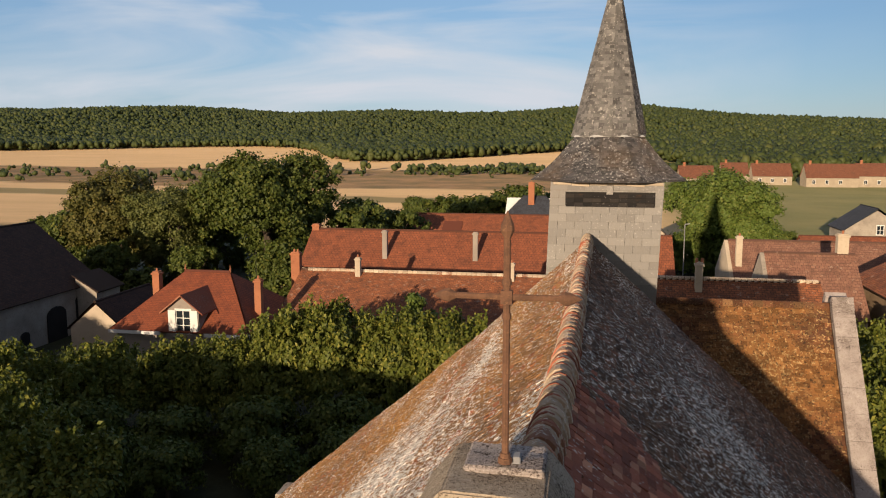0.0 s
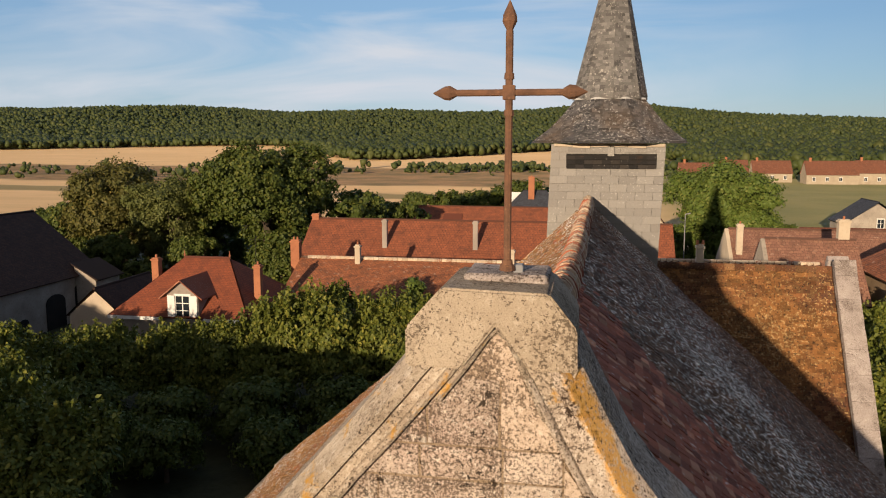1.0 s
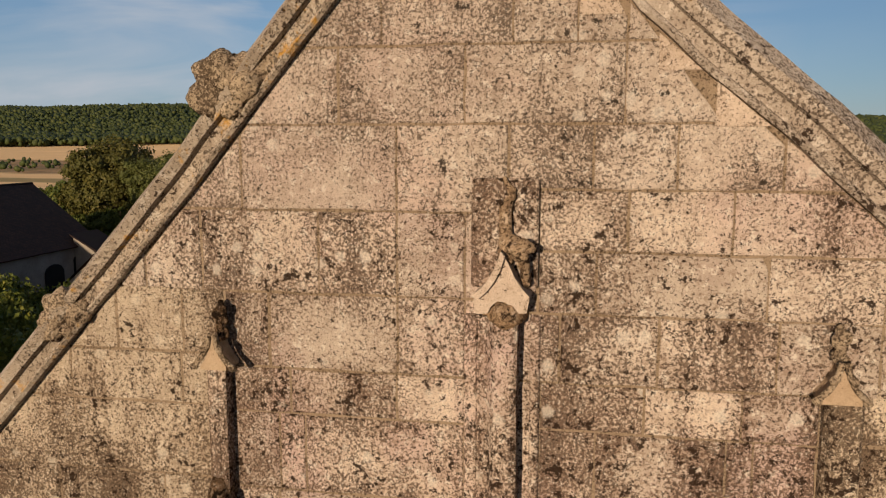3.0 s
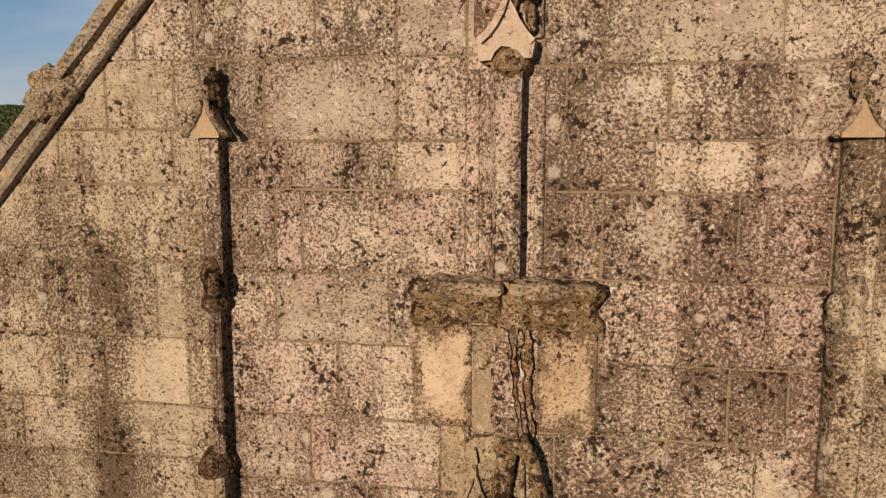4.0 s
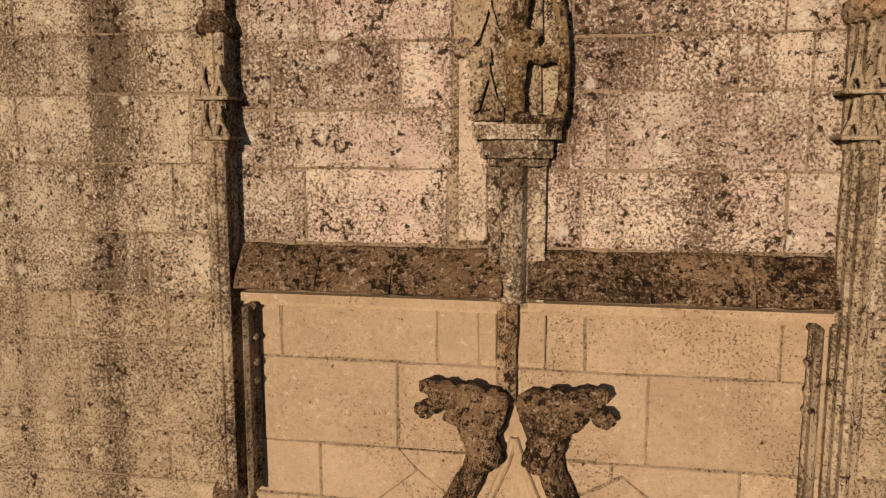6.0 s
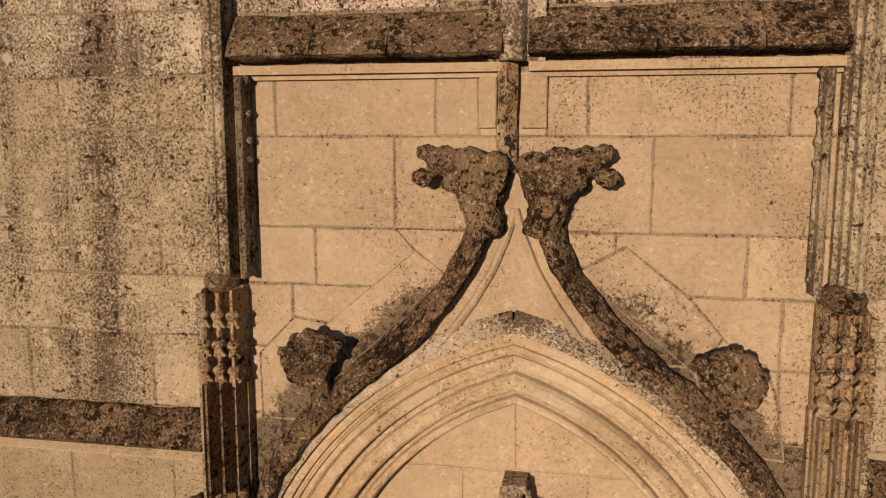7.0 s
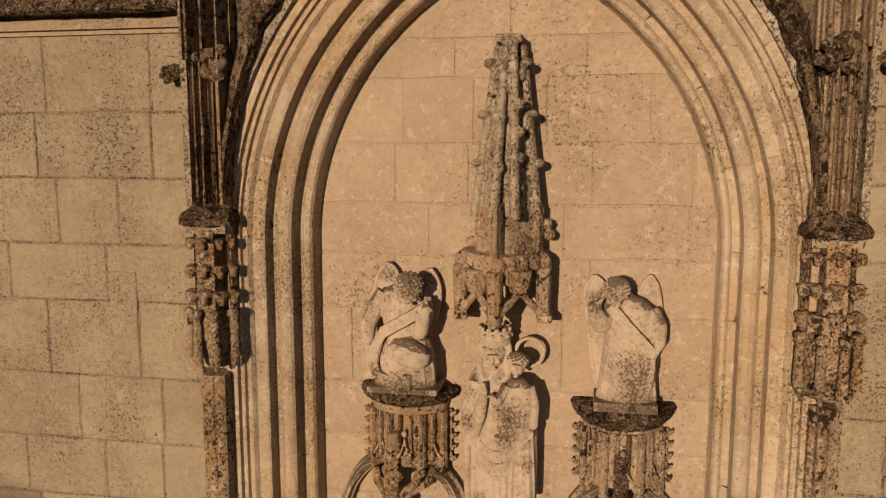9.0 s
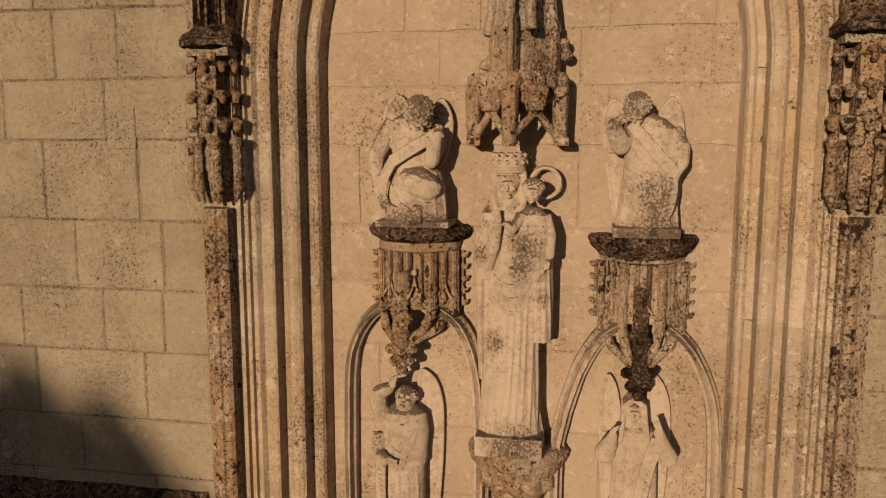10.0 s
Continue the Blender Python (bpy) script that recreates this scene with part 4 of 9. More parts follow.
# ---- arch mouldings ----
# the section, from the outer edge inwards: half width at the jamb, and depth
JAMB = [(1.545, 0.03), (1.545, -0.045), (1.505, -0.055), (1.480, -0.052), (1.474, -0.022), (1.462, -0.020), (1.456, -0.038), (1.446, -0.036), (1.440, -0.010), (1.424, -0.008), (1.412, -0.018), (1.402, -0.004),
        (1.392, 0.012), (1.340, 0.020), (1.328, 0.028), (1.322, 0.105), (1.286, 0.116), (1.276, 0.078), (1.256, 0.058), (1.230, 0.051), (1.206, 0.056), (1.191, 0.070), (1.186, 0.160), (1.150, 0.172),
        (1.142, 0.136), (1.126, 0.124), (1.108, 0.129), (1.097, 0.150), (1.092, 0.222), (1.082, 0.262)]
PROFILE = [(h + ARCH_C, y) for h, y in JAMB]
ORDERS = [(0, 16, "outer"), (15, 24, "middle"), (23, 30, "inner")]
archivolt = new("archivolt")
archivolt.parent = church
tagged(archivolt, "moulded pale limestone archivolt with rolls and deep hollows")


def arch_path(r_ref, s0, s1, side):
    """Points along the arch line between two stations; stations under 5.5 are heights on the jamb, above it angles."""
    pts = []
    n = max(2, int((s1 - s0) * 8)) if s1 <= ARCH_Z else 9
    for i in range(n + 1):
        s = s0 + (s1 - s0) * i / n
        if s <= ARCH_Z:
            pts.append((Vector((side * -ARCH_C, 0, s)) * 1, Vector((side, 0, 0))))
        else:
            a = s - ARCH_Z
            pts.append((Vector((side * -ARCH_C, 0, ARCH_Z)), Vector((side * math.cos(a), 0, math.sin(a)))))
    return [(p, o, Vector((0, 1, 0))) for p, o in pts]


for i0, i1, _ in ORDERS:
    prof = PROFILE[i0:i1]
    rm = sum(p[0] for p in prof) / len(prof)
    top = math.acos(ARCH_C / max(p[0] for p in prof))
    for side in (-1, 1):
        cuts = [0.0, 2.4, 3.4, 4.31, 5.21, ARCH_Z] + [ARCH_Z + top * k / 5 for k in range(1, 6)]
        for s0, s1 in zip(cuts, cuts[1:]):
            g = 0.0005
            path = arch_path(rm, s0 + g if s0 else 0, s1 - (g if s1 < ARCH_Z + top - 1e-4 else -0.012), side)
            v, f = sweep(path, prof)
            # both halves end on the crown's plane
            v = [Vector(p) for p in v]
            v = [Vector((0.0, p.y, ARCH_Z + math.sqrt((p.x + side * ARCH_C) ** 2 + (p.z - ARCH_Z) ** 2 - ARCH_C ** 2))) if p.z > ARCH_Z and p.x * side < 0 else p for p in v]
            link_mesh("voussoir", [tuple(p) for p in v], f, M_ARCH, archivolt)

# ---- gable coping ----
COPE = [(0.0, 0.02), (0.0, -0.05), (0.018, -0.066), (0.036, -0.05), (0.045, -0.022)]


def cope(line, side, scale, material):
    pts = []
    for a, b in zip(line, line[1:]):
        d = math.hypot(b[0] - a[0], b[1] - a[1])
        n = max(1, int(d / 0.1))
        pts += [(a[0] + (b[0] - a[0]) * i / n, a[1] + (b[1] - a[1]) * i / n) for i in range(n)]
    pts = [p for p in pts if abs(p[0]) < 7.2]
    path = []
    for i, (x, z) in enumerate(pts):
        p, q = pts[max(i - 2, 0)], pts[min(i + 2, len(pts) - 1)]
        dx, dz = q[0] - p[0], q[1] - p[1]
        o = Vector((-dz, 0, dx)) * (-1 if side < 0 else 1)
        o.normalize()
        if o.z < 0:
            o = -o
        path.append((Vector((x, 0, z)), o, Vector((0, 1, 0))))
    group = new("coping")
    group.parent = church
    tagged(group, "weathered gable coping stones with lichen and a drip mould")
    lower = COPE[:5] + [(0.105 * scale, -0.026), (0.108 * scale, 0.62), (0.0, 0.62)]
    upper = [(0.105 * scale, -0.02), (0.112 * scale, -0.07), (0.165 * scale, -0.095), (0.172 * scale, -0.086), (0.245 * scale, 0.06), (0.26 * scale, 0.62), (0.11 * scale, 0.62)]
    for prof, most in ((lower, 12), (upper, 15)):
        i = 0
        while i < len(path) - 2:
            n = random.randint(most - 4, most)
            seg = path[i:i + n + 1]
            if len(seg) > 1:
                v, f = sweep(seg, prof)
                v = [tuple(Vector(p) + Vector((0, noise.noise(Vector(p) * 6) * 0.008, noise.noise(Vector(p) * 5 + Vector((9, 0, 0))) * 0.01))) for p in v]
                link_mesh("coping_stone", v, f, material, group)
            i += n


cope(DRIP_L[1:], -1, 0.95, M_COPING)
cope(DRIP_R[1:], 1, 1.12, M_ORANGE)

# apex block, with the mould's pointed head
bm = bmesh.new()
outline = [(-0.45, 14.675), (-0.45, 14.87), (-0.36, 14.975), (-0.27, 15.075), (0.25, 15.06), (0.385, 14.89), (0.39, 14.68), (0.16, 14.68), (0.0, 14.90), (-0.17, 14.675)]
f0 = bm.faces.new([bm.verts.new((x, -0.10, z)) for x, z in outline])
ex = bmesh.ops.extrude_face_region(bm, geom=[f0])
bmesh.ops.translate(bm, verts=[v for v in ex["geom"] if isinstance(v, bmesh.types.BMVert)], vec=(0, 0.66, 0))
bmesh.ops.triangulate(bm, faces=[f for f in bm.faces if len(f.verts) > 4])
bmesh.ops.bevel(bm, geom=[e for e in bm.edges if e.calc_face_angle(0) > 0.5], offset=0.012, segments=2, affect="EDGES")
part("apex_block", bm, M_APEX, church, "large coarse apex stone with cut corners at the gable top")
bm = bmesh.new()
box(bm, -0.20, 0.23, 0.16, 0.50, 15.03, 15.105, 0.014)
wear(bm, 0.010, 9, cuts=3, seed=4.0)
part("plinth", bm, M_PLINTH, church, "weathered grey slab on the apex block")
bm = bmesh.new()
box(bm, 0.05, 0.10, 0.22, 0.30, 15.10, 15.145, 0.006)
part("clamp", bm, M_LEAD, church, "small lead clamp beside the cross")
bm = bmesh.new()
wedge = [(0.13, 14.70), (0.20, 14.47), (0.33, 14.52), (0.40, 14.70)]
f0 = bm.faces.new([bm.verts.new((x, -0.035, z)) for x, z in wedge])
ex = bmesh.ops.extrude_face_region(bm, geom=[f0])
bmesh.ops.translate(bm, verts=[v for v in ex["geom"] if isinstance(v, bmesh.types.BMVert)], vec=(0, 0.5, 0))
part("kneeler", bm, M_COPING, church, "small stone between the apex block and the coping")
bm = bmesh.new()
head = [(-0.17, 14.60), (-0.10, 14.72), (-0.05, 14.80), (0.0, 14.85), (0.05, 14.79), (0.10, 14.69), (0.14, 14.60)]
f0 = bm.faces.new([bm.verts.new((x, -0.006, z)) for x, z in head])
ex = bmesh.ops.extrude_face_region(bm, geom=[f0])
bmesh.ops.translate(bm, verts=[v for v in ex["geom"] if isinstance(v, bmesh.types.BMVert)], vec=(0, 0.05, 0))
part("gable_head", bm, M_PATCH, church, "smooth pale stone at the gable's point")
# roll that frames the pointed head
path = []
roll = [(-0.30, 14.49), (-0.17, 14.655), (-0.10, 14.755), (-0.05, 14.83), (0.0, 14.86), (0.05, 14.825), (0.10, 14.73), (0.16, 14.60), (0.24, 14.42)]
for i, (x, z) in enumerate(roll):
    p, q = roll[max(i - 1, 0)], roll[min(i + 1, len(roll) - 1)]
    o = Vector((-(q[1] - p[1]), 0, q[0] - p[0])).normalized()
    path.append((Vector((x, 0, z)), o, Vector((0, 1, 0))))
v, f = sweep(path, [(-0.016, 0.02), (-0.016, -0.045), (0.0, -0.062), (0.018, -0.045), (0.018, 0.02)])
link_mesh("mould", v, f, M_COPING, church)

# ---- ledges ----
def ledge(x0, x1, top, low, deep, material, soffit):
    """A sloping string course in blocks, with a small mould under it."""
    group = new("string_course")
    group.parent = church
    tagged(group, "sloping string course dark with moss and lichen")
    x = x0
    while x < x1 - 0.02:
        w = min(random.uniform(0.32, 0.6), x1 - x)
        if x1 - x - w < 0.15:
            w = x1 - x
        bm = bmesh.new()
        sec = [(0.03, top), (-0.02, top - 0.02), (-deep, low + 0.05), (-deep - 0.012, low + 0.012), (-deep + 0.02, low), (0.03, low - 0.012)]
        a = [bm.verts.new((x + 0.003, y, z)) for y, z in sec]
        b = [bm.verts.new((x + w - 0.003, y, z)) for y, z in sec]
        for i in range(len(sec)):
            j = (i + 1) % len(sec)
            bm.faces.new((a[i], a[j], b[j], b[i]))
        bm.faces.new(a)
        bm.faces.new(b[::-1])
        bmesh.ops.subdivide_edges(bm, edges=bm.edges[:], cuts=4, use_grid_fill=True)
        wear(bm, 0.013, 13, seed=x)
        part("ledge_block", bm, material, group)
        x += w
    bm = bmesh.new()
    prism(bm, [(0, 0.03), (0, -deep * 0.45), (x1 - x0, -deep * 0.45), (x1 - x0, 0.03)], low - 0.075, low - 0.03, cx=x0)
    prism(bm, [(0, 0.03), (0, -deep * 0.2), (x1 - x0, -deep * 0.2), (x1 - x0, 0.03)], low - 0.10, low - 0.075, cx=x0)
    part("fillet", bm, soffit, group, "clean moulding under the string course")


ledge(-1.47, -0.06, 9.17, 8.93, 0.15, M_MOSSY, M_CLEAN)
ledge(0.06, 1.49, 9.17, 8.93, 0.15, M_MOSSY, M_CLEAN)
ledge(-3.4, -1.70, 7.03, 6.81, 0.12, M_MOSSY, M_CLEAN)
ledge(-3.4, -1.76, 3.22, 2.98, 0.16, M_MOSSY, M_CLEAN)
ledge(1.66, 3.1, 7.00, 6.79, 0.12, M_MOSSY, M_CLEAN)


# ---- nave roof ----
RIDGE_END = 17.6


def ridge_z(y):
    return 14.14 + 0.62 * math.exp(-(max(y, 0) / 3.2) ** 1.5)


def ridge_x(y):
    return 0.10 + 0.02 * y


def slope(y):
    return 0.90 + 0.18 * math.exp(-y / 4)


def nave_surface(side):
    def at(u, v):
        """u: metres from the gable along the ridge; v: metres down the slope."""
        a = math.atan(slope(u))
        sag = -0.05 * math.sin(u * 1.1 + v * 0.4) - 0.10 * math.sin(min(v / 11.0, 1) * math.pi) + 0.02 * math.sin(v * 2.1 + u * 2.7)
        return np.array((ridge_x(u) + side * v * math.cos(a), u, ridge_z(u) - v * math.sin(a) + sag))
    return at


roof = new("nave_roof")
roof.parent = church
tagged(roof, "steep nave roof of old clay tiles crusted with lichen")
for side in (-1, 1):
    surf = nave_surface(side)
    # the boarding under the tiles
    us, vs = np.linspace(0.45, RIDGE_END, 36), np.linspace(0, 12.0, 26)
    verts = [tuple(surf(u, v) + np.array((0, 0, -0.03))) for u in us for v in vs]
    verts += [(x, y, z - 0.2) for x, y, z in verts]
    n, k = len(vs), len(us) * len(vs)
    faces = []
    for i in range(len(us) - 1):
        for j in range(n - 1):
            a = i * n + j
            faces += [(a, a + 1, a + n + 1, a + n), (k + a, k + a + n, k + a + n + 1, k + a + 1)]
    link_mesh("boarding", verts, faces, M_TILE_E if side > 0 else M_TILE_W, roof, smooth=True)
    tiles, where = lay_tiles(surf, lambda v: (0.5, RIDGE_END - 0.05), 11.9, 0.175, 0.118, 0.022, 0.026, 0.018)
    near, red, rest = [], [], []
    for i, (ua, ub, v) in enumerate(where):
        patch = side > 0 and ua + random.gauss(0, 0.3) < 5.2 - v * 0.35 + 0.5 * math.sin(v * 5 + ua * 2) and v < 3.6 + 0.6 * math.sin(ua * 3)
        if ua < 1.9 and 0.2 < v < 1.65 and len(near) < 145:
            near.append((i, patch))
        elif patch:
            red.append(i)
        else:
            rest.append(i)
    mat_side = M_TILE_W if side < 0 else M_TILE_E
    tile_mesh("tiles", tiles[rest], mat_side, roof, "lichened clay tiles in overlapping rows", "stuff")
    if red:
        tile_mesh("tiles", tiles[red], M_TILE_RED, roof, "cleaner red clay tiles of a repaired patch", "stuff")
    for i, patch in near:
        q = tiles[i]
        c = q.mean(axis=0)
        ob = link_mesh("tile", q - c, [(0, 1, 2, 3), (3, 2, 6, 7), (0, 3, 7, 4), (1, 5, 6, 2)], M_TILE_RED if patch else mat_side, roof)
        ob.location = c
# ridge tiles, each lapped over the next with a collar of mortar
half = [(-0.155, -0.10), (-0.145, -0.02), (-0.11, 0.06), (-0.06, 0.11), (0.0, 0.13), (0.06, 0.11), (0.11, 0.06), (0.145, -0.02), (0.155, -0.10)]
ridge_mesh = {}
for name, material in (("ridge_tile", M_RIDGE), ("collar", M_TILE_RED)):
    verts, faces = [], []
    rows_ = ((0.0, 1.06), (0.06, 1.10), (0.075, 0.95), (0.34, 0.88)) if name == "ridge_tile" else ((0.05, 1.10), (0.125, 1.02))
    for y, s in rows_:
        verts += [(x * s, y, z * s) for x, z in half]
    m = len(half)
    for i in range(len(rows_) - 1):
        faces += [(i * m + j, i * m + j + 1, (i + 1) * m + j + 1, (i + 1) * m + j) for j in range(m - 1)]
    faces += [tuple(range(m))]
    me = bpy.data.meshes.new(name)
    me.from_pydata(verts, [], faces)
    me.materials.append(material)
    ridge_mesh[name] = me
y = 0.5
while y < RIDGE_END:
    for name in ("ridge_tile", "collar"):
        ob = new(name, ridge_mesh[name])
        ob.parent = roof
        rise = math.degrees(math.atan((ridge_z(y + 0.34) - ridge_z(y)) / 0.34))
        ob.matrix_local = pose(ridge_x(y) + random.uniform(-0.012, 0.012), y, ridge_z(y) + 0.035 + random.uniform(-0.01, 0.01), rise + 2.5 + random.uniform(-1, 1), random.uniform(-3, 3), random.uniform(-2, 2))
    y += 0.25
# side walls under the eaves
bm = bmesh.new()
box(bm, -8.4, -7.8, 0.8, 17.6, 0, 6.3)
box(bm, 7.9, 8.5, 0.8, 17.6, 0, 6.5)
box(bm, -8.4, 8.5, 17.0, 17.6, 0, 6.3)
part("wall", bm, M_WALL_LOW, church, "long side walls of coursed stone")
bm = bmesh.new()
box(bm, -9.6, -8.45, 19.6, 20.6, 0, 5.1, 0.03)
part("buttress", bm, M_COPING, church, "stone buttress with a weathered top")

# ---- tower ----
TX0, TX1, TY0, TY1, TTOP = -0.56, 2.44, 18.0, 21.0, 15.80
LEAN_T = 0.034
bm = bmesh.new()
box(bm, TX0 + 0.03, TX1 - 0.03, TY0 + 0.03, TY1 - 0.03, 0, TTOP - 0.12)
for v in bm.verts:
    v.co.x += (v.co.z - TTOP) * LEAN_T
tower = part("tower", bm, M_CLAD_JOINT, church, "square bell tower clad in grey slabs")
for face, (a, b, w) in {"front": ((TX0, TY0), (TX1, TY0), TX1 - TX0), "left": ((TX0, TY1), (TX0, TY0), TY1 - TY0), "right": ((TX1, TY0), (TX1, TY1), TY1 - TY0)}.items():
    def wall_at(u, v, a=a, b=b, w=w):
        t = u / w
        z = TTOP - 0.12 - v
        return np.array((a[0] + (b[0] - a[0]) * t + (z - TTOP) * LEAN_T, a[1] + (b[1] - a[1]) * t, z))
    out = {"front": np.array((0, -1, 0)), "left": np.array((-1, 0, 0)), "right": np.array((1, 0, 0))}[face]
    tl = []
    for r in range(26):
        v0, v1 = r * 0.215 + 0.004, (r + 1) * 0.215 - 0.004
        u = -0.23 * (r % 2)
        while u < w:
            ua, ub = max(u + 0.004, 0), min(u + 0.456, w)
            u += 0.46
            if ub - ua < 0.03:
                continue
            q = np.array([wall_at(ua, v0), wall_at(ub, v0), wall_at(ub, v1), wall_at(ua, v1)])
            tl.append(np.concatenate([q + out * (0.012 + random.uniform(0, 0.003)), q - out * 0.02]))
    tl = np.array(tl)
    tile_mesh("cladding", tl, M_CLAD, tower, "grey rectangular cladding slabs with fine joints", "stuff")
# louvre slot
bm = bmesh.new()
box(bm, -0.17, 2.22, TY0 - 0.035, TY0 - 0.022, 15.06, 15.42)
part("louvre_opening", bm, M_DARK, tower, "long dark louvre opening under the eaves")
for z in (15.12, 15.24, 15.36):
    for k in range(10):
        bm = bmesh.new()
        x0 = -0.16 + k * 0.237
        box(bm, x0, x0 + 0.23, TY0 - 0.10, TY0 - 0.035, z - 0.006, z + 0.006)
        for v in bm.verts:
            if v.co.y < TY0 - 0.08:
                v.co.z -= 0.09
        part("louvre_slate", bm, M_LOUVRE, tower)
bm = bmesh.new()
box(bm, 0.93, 1.10, TY0 - 0.09, TY0 - 0.02, 15.36, 15.62)
part("lamp_box", bm, M_CLAD, tower, "small grey box over the louvres")
for i in range(6):
    bm = bmesh.new()
    x0 = -0.5 + i * 0.49
    box(bm, x0, x0 + 0.47, TY0 - 0.09, TY0 - 0.055, 15.60 + random.uniform(-0.02, 0.02), 15.69)
    for v in bm.verts:
        v.co.z += (v.co.x - x0) * random.uniform(-0.06, 0.06)
    part("fascia_board", bm, M_PL_CREAM, tower, "warped bare fascia board")
# skirt roof and spire
spire = new("spire")
spire.parent = church
tagged(spire, "octagonal slate spire on a flared skirt, patched with grey lichen")
SC = Vector(((TX0 + TX1) / 2 + 0.02, (TY0 + TY1) / 2, 0))
EAVE_R, NECK_R, EAVE_Z, NECK_Z, TIP_Z = 2.17, 1.03, 15.72, 16.92, 21.5


def oct_pt(r, k, z, square=0.0, turn=0.0):
    a = math.radians(45 * k + 22.5 - 90 + turn)
    f = 1 + square * (1 / max(abs(math.cos(a)), abs(math.sin(a))) - 1)
    return Vector((SC.x + math.cos(a) * r * f + (z - TTOP) * 0.02, SC.y + math.sin(a) * r * f, z))


def lay_face(a0, a1, b0, b1, tile_w, row, material, bend=0.0):
    """Slates over one face: a0, a1 the upper corners, b0, b1 the lower."""
    h = ((b0 + b1) / 2 - (a0 + a1) / 2).length
    wl, wu = (b1 - b0).length, (a1 - a0).length
    def at(u, v):
        t = v / h
        mid_, way = (a0 + a1) / 2 * (1 - t) + (b0 + b1) / 2 * t, (b1 - b0).normalized()
        p = mid_ + way * u
        p.z -= bend * math.sin(min(max(t, 0), 1) * math.pi)
        return np.array(p)
    def span(v):
        w = wu + (wl - wu) * v / h
        return (-w / 2, w / 2)
    tl, wh = lay_tiles(at, span, h, tile_w, row, 0.008, 0.010, 0.004)
    out = ((a0 + a1 + b0 + b1) / 4 - Vector((SC.x, SC.y, ((a0 + a1 + b0 + b1) / 4).z))).normalized()
    o = np.array(out)
    fix = []
    for q in tl:
        n_ = np.cross(q[1] - q[0], q[3] - q[0])
        if n_ @ o < 0:
            q = q[[1, 0, 3, 2, 5, 4, 7, 6]]
        fix.append(q)
    return np.array(fix)


sk, sp, sd = [], [], []
for k in range(8):
    e0, e1 = oct_pt(EAVE_R, k, EAVE_Z, 0.85), oct_pt(EAVE_R, k + 1, EAVE_Z, 0.85)
    n0, n1 = oct_pt(NECK_R, k, NECK_Z), oct_pt(NECK_R, k + 1, NECK_Z)
    s0, s1 = oct_pt(NECK_R * 1.03, k, NECK_Z, 0, 26), oct_pt(NECK_R * 1.03, k + 1, NECK_Z, 0, 26)
    t0, t1 = oct_pt(0.03, k, TIP_Z, 0, 26), oct_pt(0.03, k + 1, TIP_Z, 0, 26)
    down = Vector((0, 0, -0.16))
    m0, m1 = (e0 + n0) / 2 + down, (e1 + n1) / 2 + down
    link_mesh("rafter_face", [e0 + down * 0.1, e1 + down * 0.1, m1, m0, n1 + down * 0.1, n0 + down * 0.1], [(0, 1, 2, 3), (3, 2, 4, 5)], M_SLATE_SK, spire)
    link_mesh("rafter_face", [s0, s1, t1, t0], [(0, 1, 2, 3)], M_SLATE, spire)
    sk.append(lay_face(n0, n1, e0, e1, 0.125, 0.082, M_SLATE_SK, 0.13))
    # faces turned from the sun take darker slates: shade put into colour
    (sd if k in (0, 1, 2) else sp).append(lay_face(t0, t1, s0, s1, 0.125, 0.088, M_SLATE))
tile_mesh("skirt_slating", np.concatenate(sk), M_SLATE_SK, spire, "dark worn slates of the flared skirt", "stuff")
tile_mesh("slating", np.concatenate(sp), M_SLATE, spire, "grey slates of the spire with pale lichen", "stuff")
tile_mesh("slating", np.concatenate(sd), M_SLATE_SK, spire, "darker slates on the spire's right faces, shade put in their colour", "stuff")
link_mesh("soffit", [oct_pt(EAVE_R * 0.99, k, EAVE_Z - 0.02, 0.85) for k in range(8)], [tuple(range(8))], M_WOOD, spire)
bm = bmesh.new()
prev = None
for k in range(9):
    ring = [bm.verts.new(oct_pt(NECK_R + d, k % 8, NECK_Z + z)) for d, z in ((0.0, 0.04), (0.035, 0.0), (0.0, -0.05))]
    if prev:
        bm.faces.new((prev[0], prev[1], ring[1], ring[0]))
        bm.faces.new((prev[1], prev[2], ring[2], ring[1]))
    prev = ring
part("lead_roll", bm, M_LEAD_PALE, spire, "grey lead roll where the skirt meets the spire")

# ---- transept ----
trans = new("transept")
trans.parent = church
tagged(trans, "transept with an ochre lichened tile roof and a stone gable parapet")
T_RIDGE_Y, T_RIDGE_Z, T_X1 = 19.3, 12.2, 7.15
T_SLOPE = math.atan(1.45)


def trans_at(u, v):
    return np.array((u, T_RIDGE_Y - v * math.cos(T_SLOPE), T_RIDGE_Z - v * math.sin(T_SLOPE) + 0.015 * math.sin(u * 3 + v)))


def trans_back(u, v):
    return np.array((u, T_RIDGE_Y + v * math.cos(T_SLOPE), T_RIDGE_Z - v * math.sin(T_SLOPE)))


surf_e = nave_surface(1)


def outside_nave(u, v):
    p = trans_at(u, v)
    if p[1] > RIDGE_END + 0.1:
        return u > 2.2
    run = (p[0] - ridge_x(p[1])) * slope(p[1])
    return p[2] > ridge_z(p[1]) - run - 0.15


